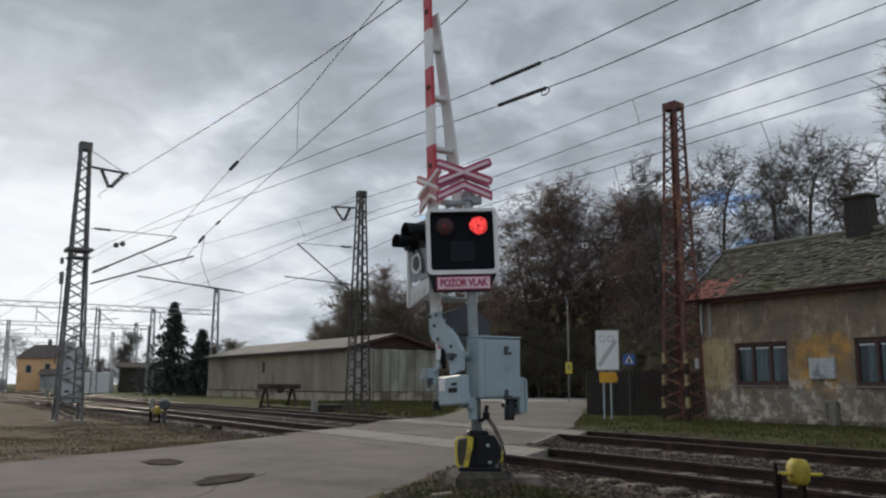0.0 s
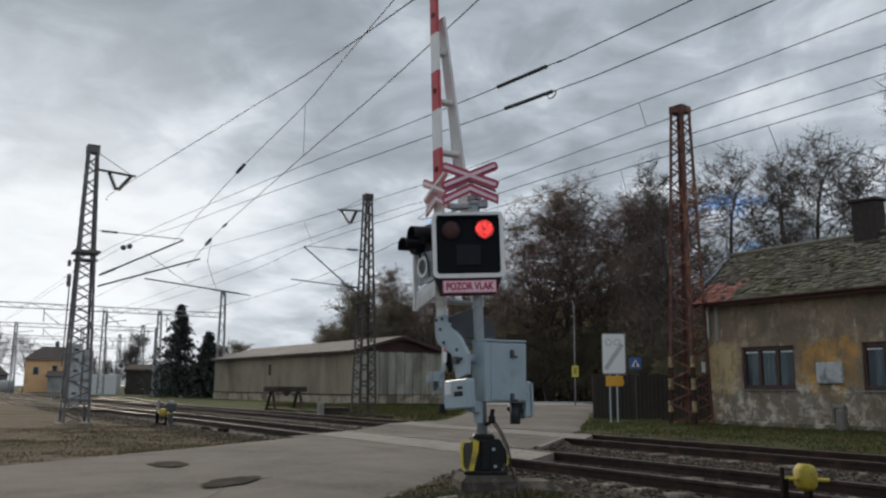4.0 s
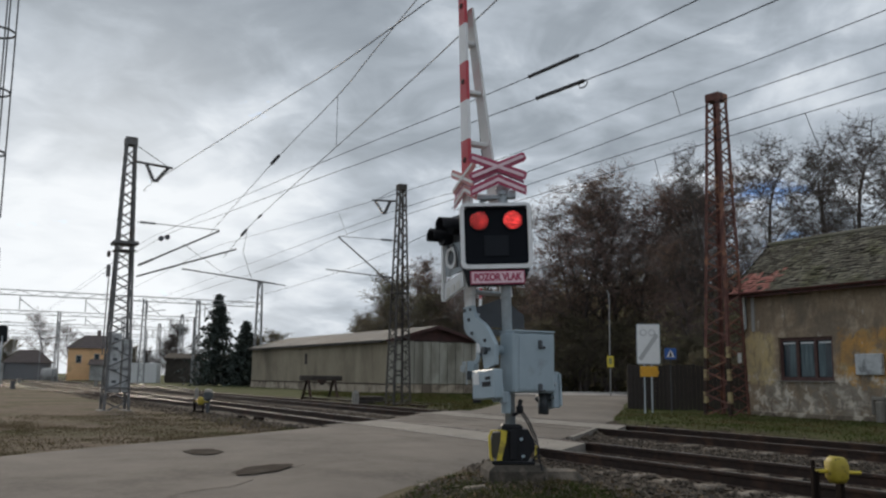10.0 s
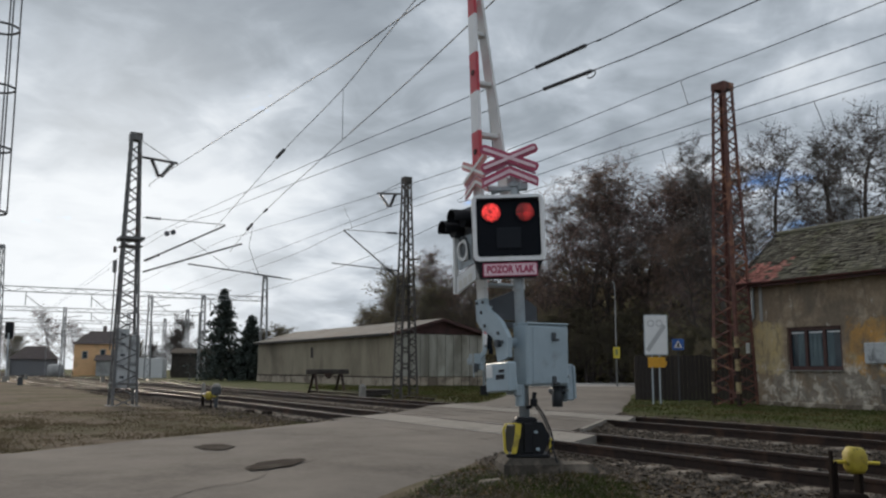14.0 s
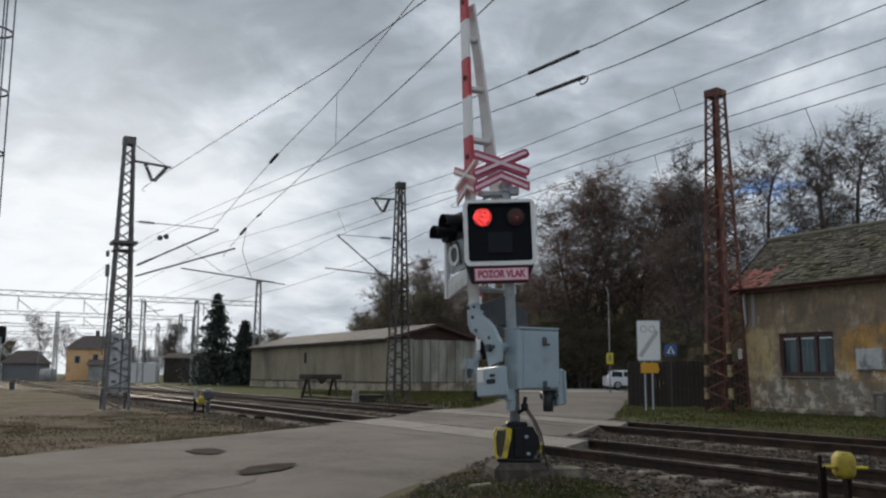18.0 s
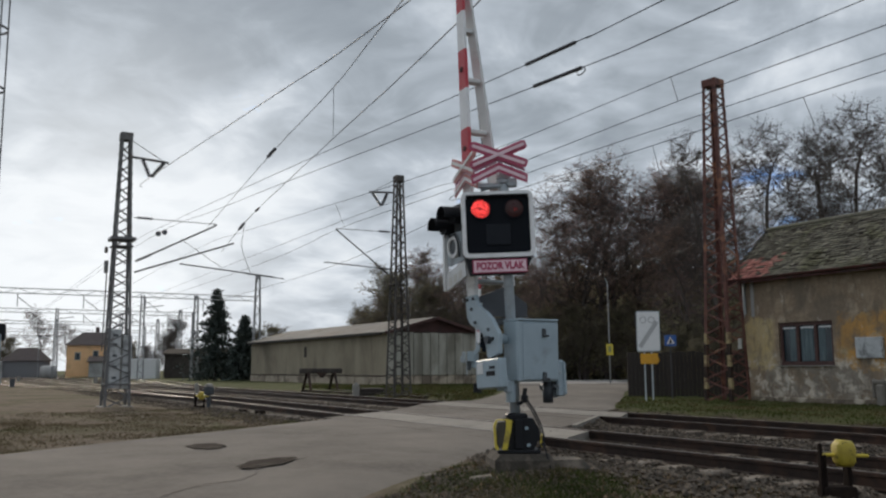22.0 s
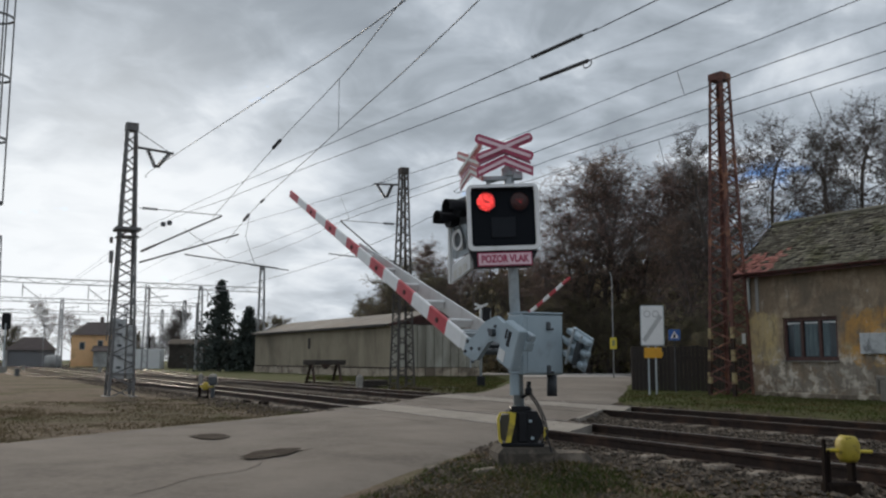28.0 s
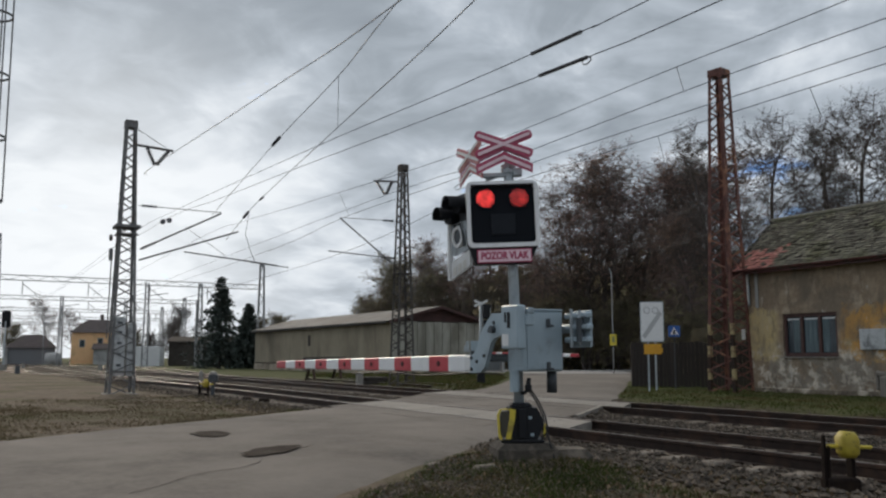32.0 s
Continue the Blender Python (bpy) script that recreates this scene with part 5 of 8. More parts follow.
# ---- the old house beside the tracks ----
def house():
    A0, A1 = 23.5, 27.0          # front and back wall, over the tracks
    L1, L0 = 21.05, 8.0          # its ends along the tracks
    H, RIDGE = 4.416, 6.0
    g = -0.06
    h = thing("house", "old single-storey house with peeling ochre plaster and a mossy tiled roof", "house", frame_at(A0, L1, g))
    D, W = A1 - A0, L1 - L0      # depth in x, length along -y
    wall = bpy.data.materials.new("peeling grey and ochre plaster")
    wall.use_nodes = True
    n = Nodes(wall.node_tree)
    sh = wall.node_tree.nodes["Principled BSDF"]
    co = n.add("ShaderNodeTexCoord").outputs["Object"]
    sp = n.add("ShaderNodeSeparateXYZ")
    n.link(co, sp.inputs[0])
    mp = n.add("ShaderNodeMapping")
    n.link(co, mp.inputs[0])
    mp.inputs["Scale"].default_value = (1.0, 1.0, 0.32)
    flat = mp.outputs[0]
    grey = n.ramp(n.noise(co, 1.6, 9.0, 0.62), [(0.3, (0.48, 0.375, 0.265)), (0.52, (0.30, 0.225, 0.155)), (0.7, (0.56, 0.45, 0.33))])
    ochre = n.ramp(n.noise(co, 2.0, 8.0, 0.6), [(0.3, (0.72, 0.37, 0.08)), (0.52, (0.60, 0.33, 0.10)), (0.68, (0.50, 0.38, 0.20))])
    wob = n.math("MULTIPLY", n.math("SUBTRACT", n.noise(co, 1.5, 10.0, 0.72, 0.3), 0.5), 2.0)
    zz = n.math("ADD", sp.outputs[2], wob)
    band = n.math("MULTIPLY", n.ramp(n.math("MULTIPLY", zz, 0.1), [(0.10, 0.0), (0.115, 1.0)]), n.ramp(n.math("MULTIPLY", zz, 0.1), [(0.262, 1.0), (0.275, 0.0)]))
    def span(lo, hi, soft):
        yy = n.math("ADD", sp.outputs[1], n.math("MULTIPLY", wob, 0.28))
        up_ = n.math("MULTIPLY", n.math("SUBTRACT", yy, lo), 1 / soft, True)
        dn = n.math("MULTIPLY", n.math("SUBTRACT", hi, yy), 1 / soft, True)
        return n.math("MULTIPLY", up_, dn)
    grey = n.mix(n.math("MULTIPLY", n.math("MULTIPLY", span(-1.35, 0.2, 0.25), band), 0.85), grey, n.ramp(n.noise(co, 3.0, 8.0, 0.65), [(0.35, (0.68, 0.52, 0.24)), (0.65, (0.54, 0.44, 0.27))]))
    band = n.math("MULTIPLY", band, n.math("ADD", span(-5.7, -3.45, 0.25), span(-9.9, -7.7, 0.25), True))
    worn = n.ramp(n.noise(co, 1.7, 10.0, 0.75, 0.4), [(0.50, 1.0), (0.60, 0.15)])
    col = n.mix(n.math("MULTIPLY", band, worn), grey, ochre)
    bare = n.ramp(n.noise(co, 0.9, 10.0, 0.75, 0.4), [(0.50, 0.0), (0.53, 1.0)])
    stone = n.ramp(n.noise(co, 5.0, 6.0, 0.6), [(0.3, (0.25, 0.20, 0.15)), (0.6, (0.36, 0.32, 0.27)), (0.75, (0.15, 0.12, 0.095))])
    low = n.ramp(n.math("MULTIPLY", zz, 0.1), [(0.115, 1.0), (0.15, 0.0)])
    col = n.mix(n.math("MULTIPLY", bare, low), col, stone)
    pale = n.math("MULTIPLY", n.ramp(n.noise(co, 2.6, 8.0, 0.7, 0.3), [(0.50, 0.0), (0.56, 0.9)]), low)
    col = n.mix(pale, col, (0.74, 0.66, 0.55))
    drip = n.noise(flat, 3.2, 8.0, 0.75)
    col = n.mix(n.ramp(drip, [(0.50, 0.0), (0.62, 0.62)]), col, (0.16, 0.13, 0.10))
    col = n.mix(n.ramp(n.noise(co, 0.55, 7.0, 0.65, 0.3), [(0.47, 0.0), (0.60, 0.6)]), col, (0.17, 0.14, 0.11))
    col = n.mix(n.ramp(n.noise(flat, 2.1, 8.0, 0.75, 0.2), [(0.60, 0.0), (0.64, 0.7)]), col, (0.66, 0.61, 0.53))
    col = n.mix(0.35, col, n.ramp(n.noise(co, 22.0, 4.0, 0.7), [(0.3, 0.35), (0.7, 1.0)]), "MULTIPLY")
    n.link(col, sh.inputs["Base Color"])
    sh.inputs["Roughness"].default_value = 0.95
    bn = n.add("ShaderNodeBump")
    bn.inputs["Strength"].default_value = 0.6
    bn.inputs["Distance"].default_value = 0.03
    n.link(n.noise(co, 6.0, 8.0, 0.7), bn.inputs["Height"])
    n.link(bn.outputs[0], sh.inputs["Normal"])

    # front wall with openings: windows from y to y, sill and lintel heights
    wins = [(-1.40, -3.42, 1.18, 2.56), (-5.68, -7.70, 1.16, 2.54), (-9.9, -11.9, 1.16, 2.54)]
    T = 0.45
    ys = sorted([0.0, -W] + [v for w in wins for v in w[:2]])
    holes = [(w[1], w[0]) for w in wins]
    m = Mesh().wall(0.0, T, ys, [0.0, 1.17, 2.55, H], lambda i, j: not (j == 1 and any(lo - 0.01 < ys[i] < hi - 0.01 for lo, hi in holes)))
    part("front_wall", m, wall, h, "peeling plaster wall, grey and ochre, damp near the ground")
    zr = RIDGE - g - 0.12
    part("gable_wall", Mesh().slab([(T + 0.002, 0, 0), (D, 0, 0), (D, 0, H), (D / 2, 0, zr), (T + 0.002, 0, H + 0.25)], (0, -T, 0)), wall, h, "plastered gable wall")
    part("gable_wall", Mesh().slab([(T + 0.002, -W + T, 0), (D, -W + T, 0), (D, -W + T, H), (D / 2, -W + T, zr), (T + 0.002, -W + T, H + 0.25)], (0, -T, 0)), wall, h)
    part("back_wall", Mesh().box((D - T / 2, -W / 2, H / 2), (T, W - 2 * T - 0.01, H)), wall, h)
    rubble = material("crumbling rubble plinth", (0.30, 0.25, 0.19), (0.10, 0.080, 0.062), 0.95, 0, 3.0, (0.50, 0.44, 0.36), 1.6, (0.52, 0.60), 0.9, 9, grain=0.3)
    part("plinth", Mesh().box((0.208, -W / 2, 0.05), (0.47, W + 0.05, 0.26), 0.03), rubble, h, "crumbling stone plinth")
    # roof with overhang, shingles in rows
    ov, gy = 0.42, 0.28
    slope = math.atan2(zr - H, D / 2)
    ez = H - ov * math.tan(slope)
    red_patch = material("faded red painted shingles", (0.46, 0.20, 0.17), (0.35, 0.155, 0.135), 0.85, 0, 3, (0.26, 0.18, 0.15), 1.5, (0.54, 0.7), 0.3, island=0.2, spec=0.15)
    shingle = material("mossy grey roof shingles", (0.215, 0.205, 0.165), (0.15, 0.143, 0.115), 0.9, 0, 1.2, (0.135, 0.135, 0.085), 0.9, (0.5, 0.66), 0.4, 20, island=0.32, grain=0.4, spec=0.15)
    for s in (0, 1):
        x0, x1 = (-ov, D / 2) if s == 0 else (D + ov, D / 2)
        m = Mesh().slab([(x0, gy, ez - 0.07), (x1, gy, zr - 0.04), (x1, -W - gy, zr - 0.04), (x0, -W - gy, ez - 0.07)][:: (1 if s else -1)], (0, 0, 0.06))
        roof = part("roof", m, WOOD_DARK if s == 0 else shingle, h, "mossy shingled roof slope")
        if s:
            continue
        run_len = math.hypot(x1 - x0, zr - ez)
        rows_n, rnd = 22, random.Random(5)
        ux, uz = (x1 - x0) / run_len, (zr - ez) / run_len
        tiles, reds = Mesh(), Mesh()
        step = run_len / rows_n
        for r in range(rows_n):
            y = gy
            if r % 2:
                y -= 0.12
            while y > -W - gy:
                wd = rnd.uniform(0.13, 0.22)
                a = r * step - 0.03
                b = a + step * 1.22
                tip = rnd.uniform(-0.035, 0.035)
                k = 0.016 + rnd.uniform(0, 0.04)
                if rnd.random() < 0.035:
                    y -= wd
                    continue
                t = reds if (r < 8.5 + 3.5 * noise.noise((y * 1.3, 0.3, 1)) and y > -1.3 + 0.9 * noise.noise((r * 0.6, 2, 2)) and rnd.random() < 0.93) else tiles
                def P(s_, yy, up_):
                    return (x0 + ux * s_ - uz * up_, yy, ez + uz * s_ + ux * up_)
                vs = [P(a + tip, y, k + 0.012), P(a + tip + 0.02 * rnd.random(), y - wd + 0.008, k + 0.012), P(b, y - wd + 0.008, 0.004), P(b, y, 0.004),
                      P(a + tip, y, k), P(a + tip, y - wd + 0.008, k)]
                t.add(vs, [(3, 2, 1, 0), (0, 1, 5, 4)])
                y -= wd
        tagged(part("shingles", tiles, shingle, roof, "grey mossy shingles in uneven rows"), kind="stuff")
        tagged(part("shingles", reds, red_patch, roof, "faded red shingles at the corner"), kind="stuff")
    part("ridge_cap", Mesh().pipe([(D / 2, gy, zr + 0.03), (D / 2, -W - gy, zr + 0.03)], 0.09, 8), shingle, h)
    m = Mesh()
    for i in range(9):
        a, b = radians(180 + 180 * i / 8), 0
        for y in (gy, -W - gy):
            m.v.append((-ov - 0.06 + 0.075 * math.cos(a), y, ez + 0.02 + 0.075 * math.sin(a)))
    m.f = [(2 * i, 2 * i + 1, 2 * i + 3, 2 * i + 2) for i in range(8)]
    gutter = material("dark red gutter paint", (0.10, 0.028, 0.026), (0.075, 0.022, 0.02), 0.6, 0, 5, (0.05, 0.03, 0.025), 2)
    part("gutter", m, gutter, h, "dark red half-round gutter")
    part("fascia", Mesh().box((-ov + 0.02, -W / 2, ez - 0.06), (0.03, W + 2 * gy, 0.14), 0.004), gutter, h)
    part("verge_board", Mesh().beam((-ov, gy - 0.02, ez - 0.03), (D / 2, gy - 0.02, zr - 0.02), 0.03, 0.16, side=(0, 1, 0)), WOOD_DARK, h)
    m = Mesh().pipe([(-0.08, -0.12, ez), (-0.08, -0.12, H - 0.3), (0.0, -0.10, H - 0.6)], 0.045, 8).pipe([(-0.07, -0.12, H - 0.6), (-0.07, -0.12, 2.9)], 0.045, 8)
    part("downpipe", m, GALV, h, "pale broken downpipe at the corner")
    part("corner_strip", Mesh().box((-0.02, -0.42, 3.45), (0.04, 0.13, 1.3), 0.01), GREY_WALL, h)
    part("corner_strip", Mesh().box((-0.022, 0.0, 3.45), (0.06, 0.12, 1.3), 0.01), GREY_WALL, h)
    # windows
    for a, b, z0, z1 in wins:
        w, ht, cy, cz = abs(b - a), z1 - z0, (a + b) / 2, (z0 + z1) / 2
        win = part("window", Mesh().box((0.14, cy, cz), (0.02, w - 0.1, ht - 0.1)), GLASS_DARK, h, "three-part window with dark brown frames")
        fr = Mesh()
        for dy in (-w / 2 + 0.05, w / 2 - 0.05):
            fr.box((0.12, cy + dy, cz), (0.12, 0.1, ht), 0.01)
        fr.box((0.12, cy, z1 - 0.06), (0.12, w - 0.2, 0.12), 0.01).box((0.12, cy, z0 + 0.06), (0.12, w - 0.2, 0.12), 0.01)
        part("window_frame", fr, FRAME_BROWN, win)
        for dy in (-w / 6, w / 6):
            part("mullion", Mesh().box((0.11, cy + dy, cz), (0.10, 0.11, ht - 0.24), 0.01), FRAME_BROWN, win)
        for dy in (-w / 3, 0, w / 3):
            pane = part("pane", Mesh().box((0.118, cy + dy, cz), (0.008, w / 3 - 0.13, ht - 0.25)), GLASS_DARK, win)
            cur = Mesh()
            nn = 12
            for i in range(nn + 1):
                yy = cy + dy + (w / 3 - 0.14) * (0.0 + 0.5 * i / nn if dy else -0.45 + 0.9 * i / nn) * (1 if dy <= 0 else -1)
                xx = 0.128 - 0.012 + 0.006 * math.sin(i * 2.2)
                cur.v += [(xx - 0.006, yy, z0 + 0.14), (xx - 0.006, yy, z1 - 0.2)]
            cur.f = [(2 * i, 2 * i + 2, 2 * i + 3, 2 * i + 1) for i in range(nn)]
            part("curtain", cur, CURTAIN, win, "pale blue-grey curtain behind the pane")
            part("pelmet", Mesh().box((0.112, cy + dy, z1 - 0.19), (0.006, w / 3 - 0.2, 0.05)), WHITE_DULL, win)
        part("window_sill", Mesh().box((-0.01, cy, z0 - 0.02), (0.16, w + 0.08, 0.035), 0.01), CONCRETE, win)
    m = Mesh().box((-0.04, -4.66, 1.68), (0.14, 0.86, 0.62), 0.012)
    cabn = part("meter_cabinet", m, CABINET, h, "pale grey meter cabinet on the wall")
    part("cabinet_door", Mesh().box((-0.115, -4.66, 1.68), (0.012, 0.80, 0.56), 0.003), CABINET, cabn)
    part("drain_pier", Mesh().box((-0.12, -5.0, 0.30), (0.26, 0.26, 0.66), 0.05).box((-0.10, -4.93, 0.68), (0.18, 0.40, 0.14), 0.04).box((-0.06, -4.72, 0.5), (0.10, 0.12, 0.55), 0.03), CONCRETE_PALE, h, "pale concrete stub below the cabinet")
    ch = part("chimney", Mesh().box((D / 2, -5.08, zr + 0.12), (0.55, 0.78, 1.85), 0.02), material("sooty chimney brick", (0.045, 0.035, 0.032), (0.03, 0.024, 0.022), 0.9), h, "dark sooty chimney")
    part("chimney_cap", Mesh().box((D / 2, -5.08, zr + 1.08), (0.70, 0.95, 0.10), 0.02), WOOD_DARK, ch)


house()


# ---- the long concrete shed ----
def shed():
    c, e = Vector((-4.0, 62.0, 0)), Vector((-18.75, 86.0, 0))
    way = (e - c).normalized()
    ang = math.degrees(math.atan2(way.y, way.x)) - 90
    L, GW = (e - c).length, 7.7       # long side and gable
    H, ZR = 3.66, 4.80                # eaves and ridge
    s = thing("shed", "long concrete storage shed with stained walls and a low roof", "shed", pose(c.x, c.y, -0.05, 0, 0, ang))
    wall = material("stained cement wall", (0.36, 0.31, 0.225), (0.27, 0.23, 0.17), 0.92, 0, 0.45, (0.15, 0.125, 0.092), 0.20, (0.48, 0.66), 0.25, 12, stretch=(1, 1, 0.45), grain=0.2)
    plinth = material("pale stained plinth", (0.47, 0.40, 0.31), (0.36, 0.30, 0.235), 0.92, 0, 1.0, (0.15, 0.12, 0.092), 0.5, (0.5, 0.62), 0.3, grain=0.2)
    part("long_wall", Mesh().box((0.1, L / 2, 0.62 + (H - 0.62) / 2), (0.2, L, H - 0.62)), wall, s, "long stained grey-ochre wall")
    part("plinth", Mesh().box((0.08, L / 2, 0.25), (0.26, L + 0.1, 0.70), 0.02), plinth, s, "pale plinth with rust stains")
    part("ledge", Mesh().box((0.06, L / 2, 0.63), (0.34, L + 0.1, 0.07), 0.01), RUST_DARK, s)
    # a dark run of damp below the eaves, and a bricked-up hatch
    part("hatch", Mesh().box((-0.012, L * 0.52, 2.55), (0.03, 0.5, 0.9), 0.01), WOOD_DARK, s, "small dark hatch in the wall")
    # gable: upright concrete panels over low base panels
    panel = material("pale concrete wall panel", (0.40, 0.39, 0.335), (0.31, 0.30, 0.26), 0.9, 0, 1.2, (0.17, 0.16, 0.13), 0.6, (0.48, 0.66), 0.2, per=0.10, stretch=(1, 1, 0.3), grain=0.2)
    n = 11
    for i in range(n):
        x0, x1 = GW * i / n + 0.02, GW * (i + 1) / n - 0.02
        dz = 0.02 * (i % 3)
        part("wall_panel", Mesh().box(((x0 + x1) / 2, -0.07, 0.66 + (H - 0.66 + dz) / 2), (x1 - x0, 0.14, H - 0.66 + dz), 0.01), panel, s)
        part("base_panel", Mesh().box(((x0 + x1) / 2, -0.05 - 0.01 * (i % 2), 0.31), (x1 - x0, 0.16, 0.62), 0.015), plinth, s)
    part("back_wall", Mesh().box((GW - 0.1, L / 2, H / 2), (0.2, L - 0.02, H)), wall, s)
    part("end_wall", Mesh().box((GW / 2, L - 0.1, H / 2), (GW - 0.42, 0.2, H)), wall, s)
    # roof
    for x0, x1 in ((-0.4, GW / 2), (GW + 0.4, GW / 2)):
        ns = 18
        for i in range(ns):
            y0, y1 = L * i / ns - (0.55 if i == 0 else 0), L * (i + 1) / ns + (0.3 if i == ns - 1 else 0)
            q = [(x0, y0, H), (x1, y0, ZR), (x1, y1, ZR), (x0, y1, H)]
            part("roof_sheet", Mesh().slab(q if x0 < x1 else q[::-1], (0, 0, 0.05 + 0.014 * (i % 2))), SHED_ROOF, s)
    part("gable_fill", Mesh().slab([(0, -0.02, H + 0.06), (GW, -0.02, H + 0.06), (GW / 2, -0.02, ZR)], (0, 0.1, 0)), SHED_RED, s, "dark red-brown gable sheeting")
    for x0 in (-0.4, GW + 0.4):
        part("verge_board", Mesh().beam((x0, -0.57, H - 0.04), (GW / 2, -0.57, ZR - 0.04), 0.05, 0.2, side=(0, 1, 0)), SHED_RED, s)
    part("eaves_board", Mesh().box((-0.38, L / 2, H - 0.07), (0.05, L, 0.14), 0.006), WOOD_DARK, s)


shed()


# ---- overhead wires: (over the tracks, along them, height), from far to near ----
def wire(label, pts, r=0.0098):
    """One wire through the points, smoothed, carried on past both ends."""
    ps = [at(*p) for p in pts]
    out = []
    for i in range(len(ps) - 1):
        a, b, c, d = ps[max(i - 1, 0)], ps[i], ps[i + 1], ps[min(i + 2, len(ps) - 1)]
        for k in range(6):
            t = k / 6
            out.append(0.5 * ((2 * b) + (c - a) * t + (2 * a - 5 * b + 4 * c - d) * t * t + (3 * b - a - 3 * c + d) * t ** 3))
    out.append(ps[-1])
    return single("overhead_wire", Mesh().pipe(out, r, 5), WIRE, label, "overhead wire", group="overhead wires")


def in_line(label, p, q, r=0.055, n=8):
    return single("insulator", insulator(at(*p), at(*q), n, r), PORCELAIN, label, "insulator", group="insulators in the wires")


def dropper(p, q):
    return single("dropper", Mesh().tube(at(*p), at(*q), 0.008, n=4), WIRE, "thin dropper wire between two overhead wires", "dropper wire", group="droppers")


wire("feeder wire carried by the mast top bracket", [(5.56, 31.6, 7.5), (5.56, 30.78, 7.61), (5.6, 17.4, 6.8), (5.6, 11.43, 6.49), (5.6, -6, 6.2)])
wire("carrying wire of an anchored catenary", [(9.3, 37.2, 7.15), (8.3, 25.6, 7.72), (7.5, 18.6, 7.67), (6.73, 13.8, 7.6), (4.0, -4.0, 7.4)])
wire("contact wire of an anchored catenary", [(9.6, 36.0, 5.95), (9.26, 32.5, 6.3), (8.9, 29.0, 6.52), (7.7, 19.1, 6.57), (6.45, 11.2, 6.3), (4.0, -4.0, 6.1)])
dropper((7.5, 18.6, 7.67), (7.7, 19.1, 6.57))
in_line("dark insulator in a carrying wire", (8.24, 25.1, 7.73), (8.36, 26.2, 7.72))
in_line("dark insulator in a contact wire", (9.12, 31.2, 6.40), (9.22, 32.2, 6.32))
in_line("dark insulator in a contact wire", (8.86, 28.6, 6.52), (8.92, 29.2, 6.51), 0.04, 5)
wire("upper wire of the main track", [(9.26, 120, 8.2), (9.26, 60, 8.75), (9.26, 44.7, 8.43), (9.26, 25.25, 7.51), (9.26, 16.1, 6.98), (9.26, 11.6, 6.76), (9.26, 9.84, 6.71), (9.26, -6, 6.5)])
wire("lower wire of the main track", [(9.26, 120, 8.0), (9.26, 54.9, 8.38), (9.26, 34.2, 7.56), (9.26, 16.1, 6.51), (9.26, 11.5, 6.25), (9.26, 8.4, 6.16), (9.26, -6, 6.0)])
in_line("long dark insulator in the upper wire of the main track", (9.26, 13.25, 6.835), (9.26, 11.7, 6.765), 0.042, 16)
in_line("long dark insulator in the lower wire of the main track", (9.26, 13.0, 6.335), (9.26, 11.55, 6.255), 0.042, 16)
single("wire_loop", Mesh().pipe([at(9.26, 11.6 + 0.12 * math.cos(a), 6.20 + 0.06 * math.sin(a)) for a in [i * 0.52 for i in range(12)]], 0.012, 5), WIRE, "small loop of wire at an insulator", "wire loop")
wire("carrying wire over the second track", [(13.85, 110, 8.4), (13.85, 60, 9.0), (13.85, 48.7, 8.75), (13.85, 38.4, 8.24), (13.85, 24.1, 7.62), (13.85, 14.1, 7.6), (13.85, 9.64, 7.57), (13.85, -6, 7.7)])
wire("contact wire over the second track", [(13.85, 110, 6.6), (13.85, 47.9, 6.53), (13.85, 33.6, 6.89), (13.85, 24.1, 6.84), (13.85, 13.95, 6.98), (13.85, 8.9, 6.97), (13.85, -6, 6.9)])
dropper((13.85, 14.15, 7.6), (13.85, 13.95, 6.98))
dropper((13.85, 34.0, 7.98), (13.85, 33.0, 6.9))
dropper((13.85, 28.2, 7.72), (13.85, 27.8, 6.86))
wire("rear feeder wire beyond the second track", [(15.8, 110, 7.6), (15.75, 33.56, 8.0), (15.8, 27.51, 7.22), (15.8, 21.2, 7.29), (15.8, 10.23, 7.22), (15.8, -6, 7.2)])
wire("rear lower wire beyond the second track", [(15.8, 110, 5.9), (15.8, 46.4, 5.85), (15.8, 27.5, 6.74), (15.8, 21.2, 6.85), (15.8, 10.3, 6.88), (15.8, -6, 6.9)])
for al, ln in ((16.9, 0.85), (12.2, 0.7)):
    dropper((15.8, al, 6.87), (15.8, al - 0.25, 6.87 - ln))
wire("thin wire beside the wood", [(22.6, 21.1, 5.4), (27, 40, 5.0), (30, 70, 5.2)], 0.004)


# cantilevers on the two track-side masts
def cantilever(mast, side, reach, z_low, z_high, tube=0.03):
    """A sloping tube and a top tie, with insulators at the mast, and a registration arm."""
    part("cantilever_tube", Mesh().tube((side * 0.45, 0, z_low), (side * reach, 0, z_high), tube), LATTICE, mast, "sloping steel cantilever tube")
    part("cantilever_tie", Mesh().tube((side * 0.35, 0, z_high + 0.06), (side * reach, 0, z_high + 0.03), 0.014), LATTICE, mast)
    part("insulator", insulator((side * 0.45, 0, z_high + 0.06), (side * 0.95, 0, z_high + 0.055), 6, 0.055), PORCELAIN, mast, "brown insulator at the mast")
    part("insulator", insulator((side * 0.50, 0, z_low + 0.03), (side * 0.95, 0, z_low + 0.03 + (z_high - z_low) * 0.5 / reach), 6, 0.055), PORCELAIN, mast, "brown insulator at the mast")


